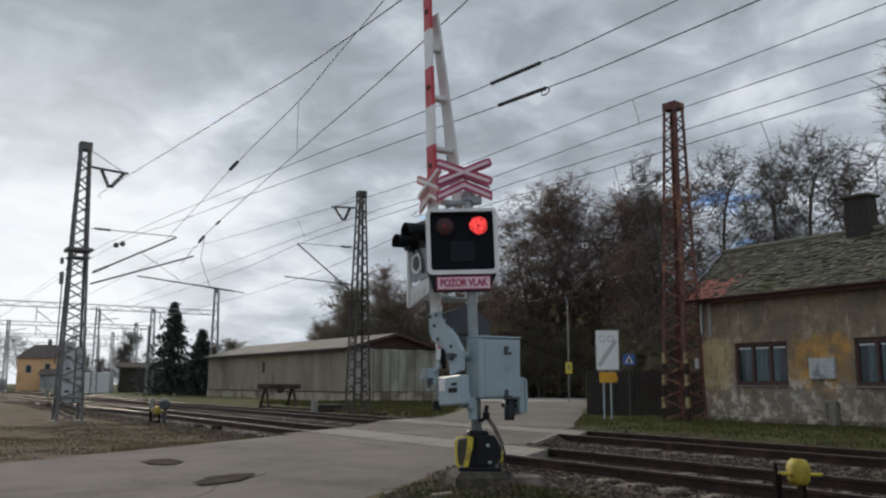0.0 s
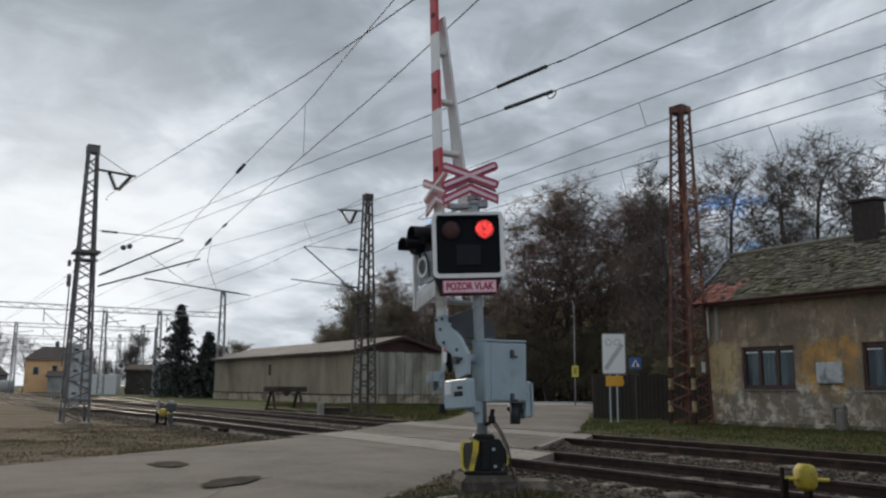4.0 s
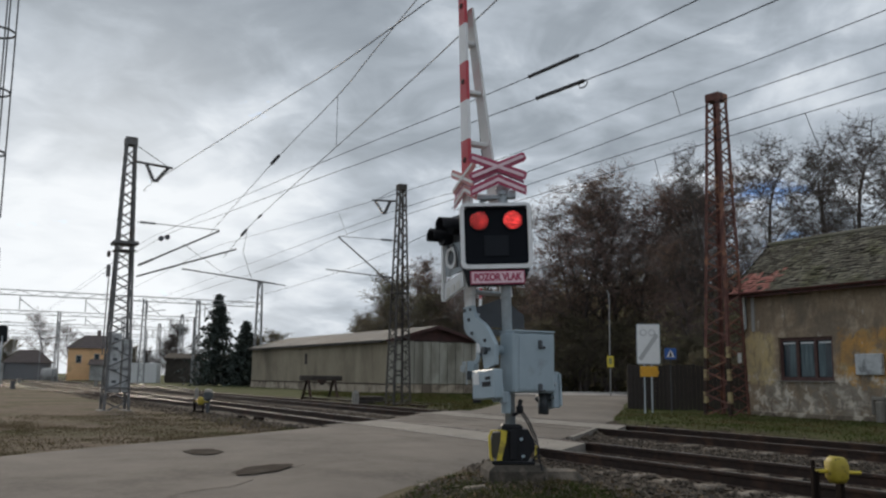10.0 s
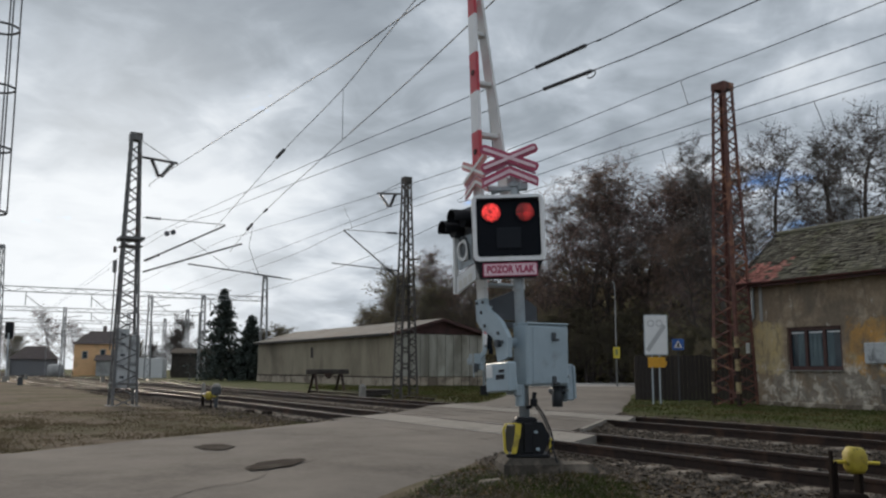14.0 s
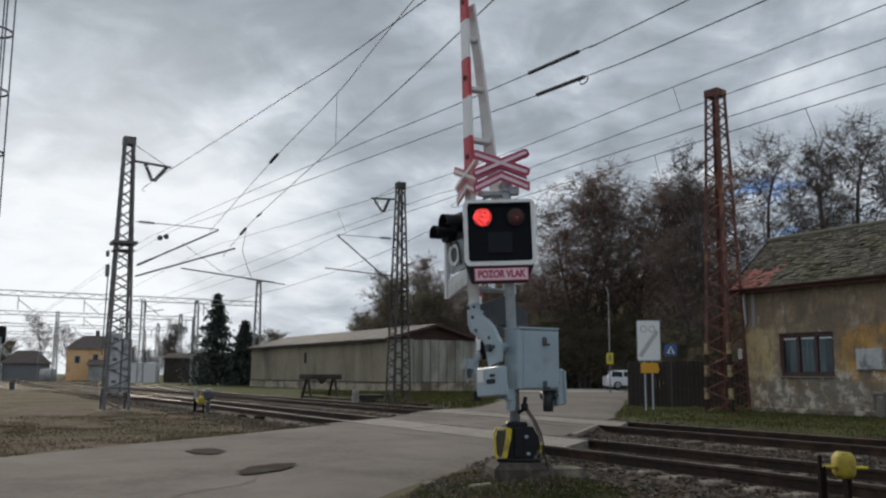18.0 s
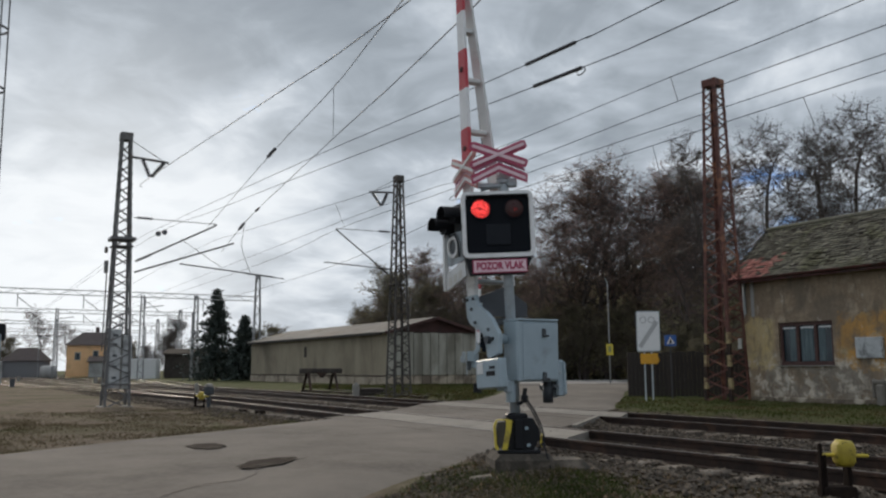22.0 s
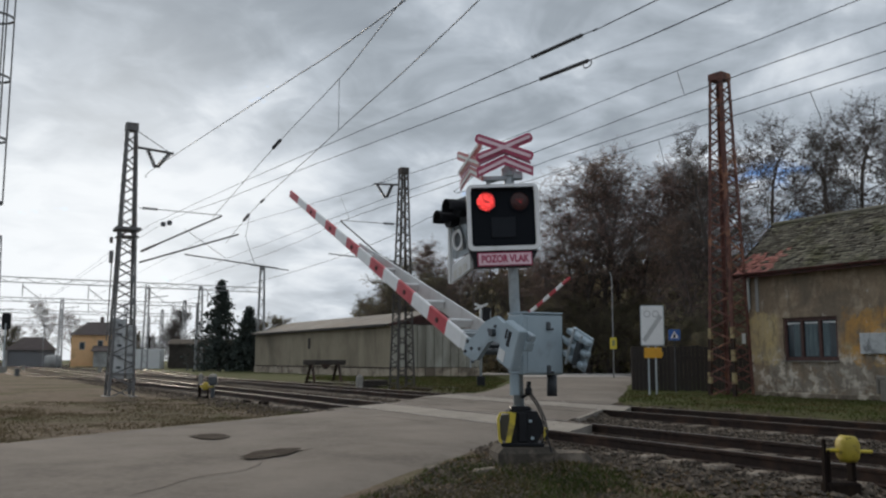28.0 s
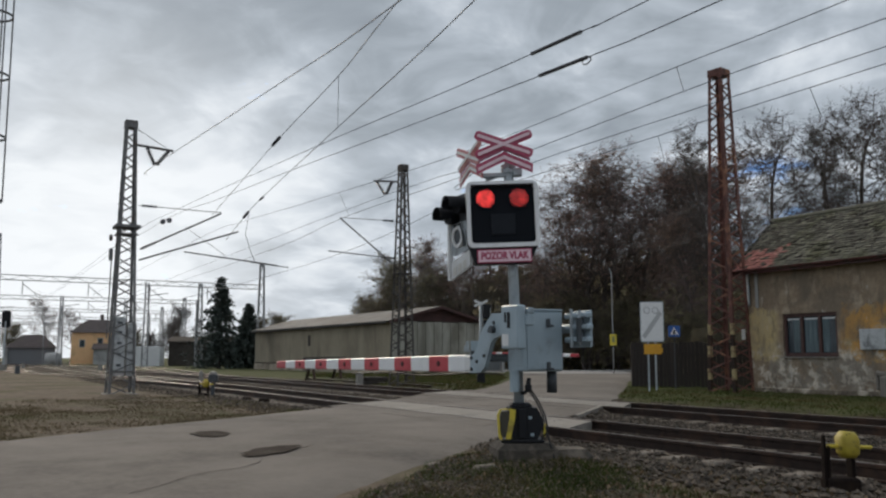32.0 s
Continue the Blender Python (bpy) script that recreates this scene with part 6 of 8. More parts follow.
cantilever(mast_a, 1, 3.1, 4.75, 6.15)
part("cantilever_tube", Mesh().tube((0.45, 0.12, 4.4), (3.8, 0.3, 5.6), 0.03), LATTICE, mast_a)
part("registration_arm", Mesh().tube((1.9, 0.05, 4.75), (5.2, 0.1, 4.45), 0.024).tube((4.2, 0.1, 4.52), (5.6, 0.1, 4.40), 0.018), LATTICE, mast_a, "long thin registration arm")
part("support_wire", Mesh().tube((1.9, 0.05, 5.6), (3.3, 0.05, 4.7), 0.01, n=4), WIRE, mast_a)
part("jumper", Mesh().pipe([(4.1, 0.1, 6.2), (4.0, 0.1, 5.5), (4.25, 0.1, 4.8), (4.4, 0.1, 4.5)], 0.010, 4), WIRE, mast_a)
part("pulley", Mesh().tube((1.15, -0.02, 5.72), (1.15, 0.02, 5.72), 0.09, n=10).tube((1.35, -0.02, 5.78), (1.35, 0.02, 5.78), 0.09, n=10), STEEL_DARK, mast_a, "two small tensioning pulleys")
part("switch_rod", Mesh().tube((-0.45, -0.2, 4.6), (-0.5, -0.2, 1.8), 0.02).box((-0.48, -0.2, 4.5), (0.12, 0.12, 0.4), 0.02).box((-0.5, -0.2, 5.05), (0.1, 0.1, 0.2), 0.02), LATTICE, mast_a)
cantilever(mast_b, -1, 2.9, 5.15, 6.95)
part("registration_arm", Mesh().tube((-0.45, 0, 5.4), (-3.4, 0, 5.55), 0.024), LATTICE, mast_b, "thin registration arm")
part("insulator", insulator((-0.4, 0, 5.4), (-0.9, 0, 5.43), 6, 0.05), PORCELAIN, mast_b)
part("cross_arm", Mesh().box((0.0, 0, 4.75), (0.66, 0.66, 0.06), 0.01), MAST_DARK, mast_b)


# ---- road signs, lamp, fence and small yard furniture ----
p = Vector((7.14, 30.98, 0))
z = ground_z(p.x, p.y) - 0.03
zone = thing("road_sign", "tall white zone-end road sign on two grey posts", "road sign", pose(p.x, p.y, z, 0, 0, -6))
SIGN_UP = 0.10
for dx in (-0.08, 0.17):
    part("post", Mesh().tube((dx, 0.04, 0), (dx, 0.04, 3.0), 0.03, n=10), GALV, zone)
plate = part("sign_plate", Mesh().slab(rounded(0.82, 1.42, 0.06), (0, 0.025, 0)), GALV, zone, at=pose(0.07, 0, 2.36 + SIGN_UP))
part("sign_field", Mesh().slab(rounded(0.76, 1.36, 0.05), (0, 0.006, 0)), WHITE, plate, "white field with a grey diagonal bar", at=pose(0, -0.007, 0))
grey_ink = material("faded grey print", (0.46, 0.47, 0.48), (0.42, 0.43, 0.44), 0.5)
part("diagonal_bar", Mesh().slab([(-0.36, 0, -0.50), (-0.25, 0, -0.60), (0.36, 0, 0.28), (0.25, 0, 0.38)], (0, 0.003, 0)), grey_ink, plate, at=pose(0, -0.011, 0))
for cx in (-0.17, 0.12):
    part("faded_ring", ring_plate(0.24, 0.24, 0.115, 0.03, 0.003), grey_ink, plate, at=pose(cx, -0.0085, 0.40))
part("lower_plate", Mesh().box((0.07, -0.01, 1.40 + SIGN_UP), (0.60, 0.02, 0.36), 0.006).box((0.30, -0.012, 1.36 + SIGN_UP), (0.22, 0.016, 0.14), 0.004), ORANGE_YEL, zone, "small amber plate below the sign")
p = Vector((8.22, 31.9, 0))
ped = thing("road_sign", "small blue square road sign with a white triangle", "road sign", pose(p.x, p.y, ground_z(p.x, p.y) - 0.03, 0, 0, -4))
part("post", Mesh().tube((0, 0.04, 0), (0, 0.04, 2.3), 0.02, n=8), STEEL_DARK, ped)
part("sign_plate", Mesh().slab(rounded(0.42, 0.40, 0.03), (0, 0.02, 0)), BLUE, ped, at=pose(0, 0, 2.12))
part("sign_triangle", Mesh().slab([(-0.15, 0, -0.12), (0.15, 0, -0.12), (0, 0, 0.15)], (0, 0.004, 0)), WHITE, ped, at=pose(0, -0.005, 2.12))
part("sign_symbol", Mesh().slab([(-0.05, 0, -0.10), (0.05, 0, -0.10), (0.02, 0, 0.05), (-0.02, 0, 0.05)], (0, 0.003, 0)), SIGNAL_BLACK, ped, at=pose(0, -0.009, 2.12))

p = Vector((11.1, 59.0, 0))
lamp_post = thing("street_lamp", "slim grey street lamp with a yellow notice on its post", "street lamp", pose(p.x, p.y, lift(p.x, p.y) - 0.1))
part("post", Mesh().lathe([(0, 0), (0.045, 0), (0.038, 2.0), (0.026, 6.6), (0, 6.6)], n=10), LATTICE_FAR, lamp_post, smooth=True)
part("lamp_arm", Mesh().pipe([(0, 0, 6.5), (-0.04, 0, 6.9), (-0.16, -0.1, 7.15)], 0.028), GALV, lamp_post)
part("lamp_head", Mesh().box((-0.18, -0.45, 7.17), (0.16, 0.6, 0.07), 0.03), WOOD_DARK, lamp_post, "dark slim lamp head")
part("notice", Mesh().box((0, -0.1, 2.35), (0.46, 0.03, 0.75), 0.008), YELLOW, lamp_post, "yellow notice plate")
part("notice_mark", Mesh().box((0, -0.118, 2.38), (0.2, 0.004, 0.4), 0.001), material("grey-green print", (0.25, 0.26, 0.10), (0.22, 0.23, 0.09), 0.6), lamp_post)

fence = thing("fence", "dark brown board fence in the shade of the wood", "fence", pose(0, 0, 0))
fa, fb = Vector((7.35, 35.0, 0)), Vector((11.6, 33.0, 0))
board = Mesh().box((0, 0, 0.86), (0.145, 0.025, 1.72), 0.004).data("board", FENCE)
way = (fb - fa).normalized()
for i in range(30):
    q = fa + way * (i * 0.156)
    part("board", board, FENCE, fence, at=pose(q.x, q.y, ground_z(q.x, q.y) + random.uniform(-0.03, 0.02), 0, 0, math.degrees(math.atan2(way.y, way.x))))
for zz in (0.35, 1.2):
    part("fence_rail", Mesh().beam((fa.x, fa.y + 0.05, zz), (fb.x, fb.y + 0.05, zz), 0.05, 0.09, side=(0, 1, 0)), FENCE, fence)
for i in range(4):
    q = fa.lerp(fb, i / 3)
    part("fence_post", Mesh().box((q.x, q.y + 0.12, ground_z(q.x, q.y) + 0.8), (0.1, 0.1, 1.7), 0.01), FENCE, fence)
fence2 = thing("fence", "dark brown board fence running back from the corner", "fence", pose(0, 0, 0))
fc = Vector((11.2, 47.5, 0))
way = (fc - fa).normalized()
for i in range(80):
    q = fa + way * (i * 0.158) + Vector((0.02, 0.1, 0))
    part("board", board, FENCE, fence2, at=pose(q.x, q.y, ground_z(q.x, q.y) + random.uniform(-0.03, 0.02), 0, 0, math.degrees(math.atan2(way.y, way.x))))

# buffer stop
stop = thing("buffer_stop", "old buffer stop of a dark timber beam on rail trestles", "buffer stop", frame_at(17.35, 44.4, -0.25))
part("beam", Mesh().box((0, 0, 1.24), (2.35, 0.30, 0.27), 0.03), WOOD_DARK, stop, "dark weathered timber beam")
for s in (-0.75, 0.75):
    part("trestle_leg", Mesh().beam((s, -0.1, 1.15), (s - 0.05, -0.75, 0.05), 0.11, 0.12), RUST_DARK, stop)
    part("trestle_leg", Mesh().beam((s, 0.1, 1.15), (s + 0.05, 0.9, 0.05), 0.11, 0.12), RUST_DARK, stop)
part("bracket_plate", Mesh().slab([(-0.3, -0.16, 1.15), (0.3, -0.16, 1.15), (0.08, -0.16, 0.88), (-0.08, -0.16, 0.88)], (0, 0.03, 0)), RUST_DARK, stop)


# switch stands with yellow weights
IRON = material("dark oily iron", (0.020, 0.015, 0.013), (0.013, 0.010, 0.009), 0.95, 0.0, 8, (0.03, 0.021, 0.015), 3, (0.5, 0.66), 0.2, spec=0.05)


DIRTY_YELLOW = material("grimy yellow paint", (0.40, 0.32, 0.03), (0.30, 0.23, 0.025), 0.6, 0.0, 9, (0.07, 0.055, 0.02), 7, (0.54, 0.64), 0.15)


def switch_stand(name_pose, label, lantern):
    s = thing("switch_stand", label, "switch stand", name_pose, group="switch stands")
    part("base", Mesh().box((0.02, 0.02, -0.02), (0.30, 0.22, 0.14), 0.02), IRON, s)
    part("stand_frame", Mesh().box((-0.10, 0.04, 0.18), (0.04, 0.12, 0.34), 0.012), IRON, s)
    part("stand_frame", Mesh().box((0.14, 0.04, 0.14), (0.04, 0.12, 0.24), 0.012), IRON, s)
    part("lever", Mesh().tube((-0.12, 0, 0.34), (0.31, -0.03, 0.325), 0.017), YELLOW, s)
    body = Mesh()
    outline = [(-0.11, -0.10), (-0.07, -0.155), (0.07, -0.155), (0.115, -0.10), (0.125, 0.06), (0.085, 0.15), (-0.06, 0.165), (-0.12, 0.10)]
    for y, k in ((-0.13, 0.66), (-0.10, 0.9), (-0.04, 1.0), (0.05, 1.0), (0.10, 0.86), (0.12, 0.6)):
        body.v += [(0.08 + 0.74 * x * k, 0.8 * y - 0.02, 0.35 + 0.78 * z * k) for x, z in outline]
    for i in range(5):
        body.f += [(i * 8 + j, i * 8 + (j + 1) % 8, i * 8 + 8 + (j + 1) % 8, i * 8 + 8 + j) for j in range(8)]
    body.f += [tuple(reversed(range(8))), tuple(range(40, 48))]
    w = part("lever_weight", body, DIRTY_YELLOW, s, "blunt-cornered yellow lever weight", True)
    grime = material("worn dark paint", (0.05, 0.045, 0.02), (0.04, 0.036, 0.018), 0.7)
    part("weight_mark", Mesh().slab([(0.03, -0.105, 0.455), (0.07, -0.105, 0.462), (0.065, -0.118, 0.425), (0.035, -0.118, 0.42)], (0, 0.012, 0)), grime, w)
    part("weight_mark", Mesh().slab([(0.11, -0.108, 0.44), (0.145, -0.105, 0.42), (0.15, -0.108, 0.36), (0.115, -0.118, 0.39)], (0, 0.012, 0)), grime, w)
    part("stand_post", Mesh().box((-0.135, 0.0, 0.19), (0.025, 0.05, 0.50), 0.006), IRON, s)
    if lantern:
        lan = part("lantern", Mesh().box((0.28, 0.05, 0.50), (0.26, 0.22, 0.24), 0.03).box((0.28, 0.05, 0.2), (0.1, 0.1, 0.4), 0.01), STEEL_DARK, s, "dark switch lantern with a grey top")
        part("lantern_top", Mesh().lathe([(0.13, 0.62), (0.11, 0.69), (0.0, 0.72)], (0.28, 0.05, 0), 12), CONCRETE, lan)
    return s


p = at(7.28, 5.5)
switch_stand(pose(p.x - 0.02, p.y + 0.02, -0.05, 0, 0, 4), "rusty switch stand with a round yellow lever weight", False)
p = at(6.72, 26.9)
switch_stand(pose(p.x - 0.1, p.y, -0.02, 0, 0, 0), "switch stand with a yellow weight and a small lantern", True)
for k, (da, dl) in enumerate(((0.0, 0.0), (0.25, -0.9))):
    p = at(7.7 + da, 26.0 + dl)
    single("rod_cover", Mesh().box((0, 0, 0.03), (0.18, 0.42, 0.12), 0.03), IRON, "dark steel cover on a point rod", "rod cover", pose(p.x, p.y, -0.16, 0, 0, TURN + 5 * k), group="point rod covers")
for a, l, h, r, lab in ((14.9 + 0.9, 36.2, 0.62, 0.26, "weathered concrete marker post"), (11.55, 47.5, 0.55, 0.2, "short pale marker post between the tracks")):
    p = at(a, l)
    single("marker_post", Mesh().box((0, 0, h / 2), (r, r, h), 0.04).box((0, 0, h + 0.02), (r * 0.6, r * 0.6, 0.1), 0.03), CONCRETE, lab, "marker post", frame_at(a, l, -0.2), group="marker posts")
pile = thing("sleeper_pile", "small pile of old dark timber sleepers", "timber pile", frame_at(16.6, 36.6, -0.12))
for i in range(3):
    for j in range(2):
        part("timber", Mesh().box((0.02 * j, -0.35 + i * 0.3, 0.1 + j * 0.17), (1.3 - 0.15 * j, 0.26, 0.16), 0.02), WOOD_DARK, pile, at=pose(0, 0, 0, 0, 0, 2 * i - 3))

# broken patches in the asphalt
def pit(c, a, b, turn, label):
    m = Mesh()
    n = 26
    m.v.append((0, 0, 0.0))
    for ring in (0.72, 1.0):
        for i in range(n):
            t = 2 * math.pi * i / n
            k = ring * (1 + 0.34 * noise.noise((3 * math.cos(t), 3 * math.sin(t), a)))
            m.v.append((a * k * math.cos(t), b * k * math.sin(t), 0.0))
    m.f = [(0, 1 + i, 1 + (i + 1) % n) for i in range(n)] + [(1 + i, 1 + n + i, 1 + n + (i + 1) % n, 1 + (i + 1) % n) for i in range(n)]
    single("road_patch", m, PATCH, label, "road patch", pose(c[0], c[1], 0.012, 0, 0, turn), kind="structure")


pit((-3.46, 13.0), 0.27, 0.46, 18, "dark broken patch in the asphalt")
pit((-2.12, 10.72), 0.25, 0.60, -14, "dark sunken patch in the asphalt")
m = Mesh()
crack = [(-1.72, 11.4), (-1.98, 10.6), (-2.08, 10.1), (-2.04, 9.6), (-2.10, 9.1), (-2.30, 8.77), (-2.48, 8.46), (-2.50, 7.95), (-2.62, 7.4)]
m.flat([Vector((x, y, 0.004)) + Vector((0.03 * math.sin(i * 2.3), 0, 0)) for i, (x, y) in enumerate(crack)], 0.013, [0.003] * len(crack), (0.4, -0.9, 0))
single("road_joint", m, material("brown cracked seam", (0.10, 0.082, 0.068), (0.14, 0.12, 0.10), 0.95, 0.0, 6, (0.15, 0.13, 0.115), 3, (0.45, 0.6), 0.4), "brown cracked seam between two asphalt layers", "road seam", kind="structure")


# ---- plants ----
def limb(m, p, way, length, r, rnd, steps, bend, n, tips):
    """A bent tapered branch; returns its points."""
    pts = [Vector(p)]
    w = Vector(way).normalized()
    k = len(m.v)
    for i in range(steps + 1):
        rr = r * (1 - 0.75 * i / steps)
        a = w.orthogonal().normalized()
        b = w.cross(a)
        m.v += [tuple(pts[-1] + a * (rr * math.cos(2 * math.pi * j / n)) + b * (rr * math.sin(2 * math.pi * j / n))) for j in range(n)]
        if i < steps:
            w = (w + Vector((rnd.uniform(-bend, bend), rnd.uniform(-bend, bend), rnd.uniform(-bend * 0.4, bend)))).normalized()
            pts.append(pts[-1] + w * (length / steps))
    for i in range(steps):
        m.f += [(k + i * n + j, k + i * n + (j + 1) % n, k + (i + 1) * n + (j + 1) % n, k + (i + 1) * n + j) for j in range(n)]
    return pts


def leaf_card(m, p, size, rnd):
    a = Vector((rnd.gauss(0, 1), rnd.gauss(0, 1), rnd.gauss(0, 1))).normalized()
    b = a.orthogonal().normalized()
    b = (b * math.cos(1.3) + a.cross(b) * math.sin(rnd.uniform(-1.5, 1.5))).normalized()
    k = len(m.v)
    s = size * rnd.uniform(0.6, 1.3)
    m.v += [tuple(p - a * s), tuple(p + b * s * 0.55), tuple(p + a * s), tuple(p - b * s * 0.6)]
    m.f.append((k, k + 1, k + 2, k + 3))


def tree_meshes(seed, height, leafy, leaf, lean=0.0, low=0.35, spread=0.32, per=4, inner=0, sag=0.3, bend=0.28):
    """Trunk with limbs as one mesh, twigs as another, leaves as a third; the inner points of a limb stay bare."""
    rnd = random.Random(seed)
    wood, crown, twigs = Mesh(), Mesh(), Mesh()
    trunk = limb(wood, (0, 0, -0.2), (lean, 0, 1), height * 0.90, height * 0.014 + 0.04, rnd, 9, 0.13, 7, None)
    ends = []
    for i, p in enumerate(trunk):
        t = i / (len(trunk) - 1)
        if t < low:
            continue
        for _ in range(per):
            a = rnd.uniform(0, 2 * math.pi)
            up_ = 0.25 + 0.7 * t
            L = height * spread * (1.15 - 0.70 * t) * rnd.uniform(0.6, 1.15)
            pts = limb(wood, p, (math.cos(a), math.sin(a), up_), L, height * 0.0055 * (1.3 - t), rnd, 5, bend, 5, None)
            for q in pts[1 + inner:]:
                for _ in range(2):
                    b = rnd.uniform(0, 2 * math.pi)
                    sub = limb(twigs, q, (math.cos(b), math.sin(b), rnd.uniform(-sag, 1.0)), L * rnd.uniform(0.32, 0.66), 0.030, rnd, 3, 0.4, 3, None)
                    for s in sub[1:]:
                        for _ in range(4):
                            c = rnd.uniform(0, 2 * math.pi)
                            e = limb(twigs, s, (math.cos(c), math.sin(c), rnd.uniform(-sag - 0.2, 0.9)), rnd.uniform(0.40, 1.0), 0.017, rnd, 1, 0.5, 3, None)
                            ends += [e[1], e[0].lerp(e[1], 0.5)]
    for e in ends:
        for _ in range(int(leafy + rnd.random())):
            leaf_card(crown, e + Vector((rnd.gauss(0, 0.085), rnd.gauss(0, 0.085), rnd.gauss(0, 0.07))), leaf, rnd)
    return wood, twigs, crown


def tree(seed, height, leafy, leaf, leaf_mat, label, **more):
    wood, twigs, crown = tree_meshes(seed, height, leafy, leaf, **more)
    t = thing("tree", label, "tree", pose(0, 0, 0), group="trees of the wood")
    part("trunk", wood, BARK, t, "grey-brown trunk with bare limbs", True)
    tagged(part("twig_mass", twigs, BARK, t, "dense bare twigs"), kind="stuff")
    if leafy:
        tagged(part("crown", crown, leaf_mat, t, "sparse withered leaves"), kind="stuff")
    return t


LEAFY_LABEL = "broad-crowned tree with thin withered brown leaves"
BARE_LABEL = "tall bare tree with crooked limbs and fine dark twigs"
kinds = {
    "brown1": tree(11, 16.6, 4.6, 0.042, LEAF_BROWN, LEAFY_LABEL, low=0.24, spread=0.42, inner=1),
    "brown2": tree(23, 14.9, 5.2, 0.042, LEAF_BROWN, LEAFY_LABEL, low=0.24, spread=0.46, inner=1, per=3),
    "olive": tree(31, 10.8, 3.0, 0.07, LEAF_OLIVE, "dense undergrowth tree with olive-brown leaves", low=0.1, spread=0.46),
    "bush": tree(61, 10.5, 0.6, 0.03, LEAF_DARK, "broad bare tree with a round crown of fine twigs", low=0.12, spread=0.46, per=5, sag=0.0),
    "bare1": tree(47, 15.2, 0.8, 0.032, LEAF_DARK, BARE_LABEL, low=0.36, spread=0.32, per=3, inner=1, sag=0.15, bend=0.42),
    "bare2": tree(53, 15.0, 3.0, 0.036, LEAF_DARK, "tall leaning tree with flat dark tufts of twigs", low=0.42, spread=0.36, per=3, inner=2, sag=0.1, bend=0.45, lean=0.08),
}
spots = [
    # the wood behind the side road: kind, x, y, size
    ("olive", -10.2, 81.0, 0.24), ("olive", -9.4, 81.0, 0.32), ("bare1", -8.9, 82.0, 0.28), ("olive", -8.5, 80.0, 0.40), ("olive", -7.6, 80.0, 0.50), ("brown2", -6.9, 81.0, 0.42), ("olive", -6.3, 80.0, 0.62), ("brown2", -5.4, 80.0, 0.52), ("brown1", -4.5, 80.0, 0.55), ("olive", -4.2, 69.0, 0.82), ("brown2", -2.6, 72.0, 0.78), ("olive", -1.8, 66.0, 1.04), ("brown1", -0.4, 72.0, 0.78), ("olive", 0.6, 67.0, 1.11), ("brown2", 1.6, 79.0, 1.00),
    ("olive", 2.6, 77.5, 1.22), ("brown1", 4.0, 80.0, 0.92), ("olive", 5.6, 77.5, 1.27), ("brown2", 6.8, 79.0, 1.10), ("brown1", 8.4, 79.5, 0.84), ("olive", 8.4, 75.8, 0.95),
    ("brown2", 11.3, 78.0, 1.38), ("brown1", 12.2, 76.5, 1.35), ("olive", 11.6, 75.5, 1.00), ("brown2", 14.2, 77.0, 1.55), ("brown1", 15.4, 78.0, 1.39), ("olive", 14.6, 75.4, 1.00), ("brown1", 17.0, 77.0, 1.32), ("brown2", 18.8, 76.5, 1.46),
    ("olive", 17.6, 75.2, 1.05), ("brown1", 20.6, 76.0, 1.37), ("olive", 20.8, 74.8, 1.08), ("brown2", 22.6, 77.0, 1.37), ("olive", 24.0, 74.6, 1.00), ("brown1", 25.0, 79.0, 1.37),
    ("bare1", 20.0, 62.0, 1.10), ("bare2", 22.6, 60.0, 1.02), ("bare2", 25.8, 62.0, 1.02), ("bare1", 27.6, 60.0, 1.05), ("bare2", 29.4, 61.0, 1.16), ("bare2", 33.0, 62.0, 1.18), ("bare1", 35.4, 61.0, 1.26),
    ("olive", 19.6, 61.0, 0.66), ("olive", 22.0, 63.0, 0.58), ("olive", 25.5, 62.0, 0.56), ("olive", 29.0, 63.0, 0.58), ("olive", 32.0, 62.0, 0.60), ("olive", 35.5, 63.0, 0.70), ("bare1", 37.6, 61.0, 1.50), ("brown1", 17.6, 63.0, 0.80),
    ("olive", 16.2, 61.0, 0.55), ("olive", 17.6, 60.4, 0.66), ("olive", 14.2, 48.0, 0.42), ("olive", 16.4, 47.0, 0.45),
    # far trees by the station
    ("bush", -46.2, 150.0, 0.86), ("bush", -48.4, 153.0, 0.66), ("bush", -51.0, 152.0, 0.5), ("bare1", -43.8, 153.0, 0.55), ("brown2", -68.5, 160.0, 0.62), ("brown2", -98.0, 190.0, 0.8), ("olive", -92.0, 185.0, 0.7), ("brown2", -86.0, 188.0, 0.85), ("olive", -60.0, 170.0, 0.6), ("olive", -33.0, 150.0, 0.7), ("olive", -28.0, 148.0, 0.72),
]
rnd = random.Random(9)
first = set()
GROWTH = {"brown1": 0.80, "brown2": 0.78, "olive": 0.58, "bare1": 1.06, "bare2": 1.10, "bush": 1.0}
for k, x, y, s in spots:
    s *= GROWTH[k] if x > -3.8 else 1.0
    if -11 < x < -2.0:
        s *= 0.90
    if -11 < x < 7.5 and y < 90:
        k_ = 1.5 if x < 1.2 else 1.2      # the edge of the wood behind the shed and the bend of the side road
        x, y, s = k_ * x, k_ * y, k_ * s
    turn = rnd.uniform(0, 360) if k != "bare2" else rnd.uniform(-60, 60)
    m = pose(x, y, lift(x, y) - 0.15, 0, 0, turn) @ Matrix.Diagonal((s, s, s * rnd.uniform(0.95, 1.05), 1))
    if k not in first:
        first.add(k)
        kinds[k].matrix_basis = m
    else:
        copy_thing(kinds[k], m).matrix_basis = m

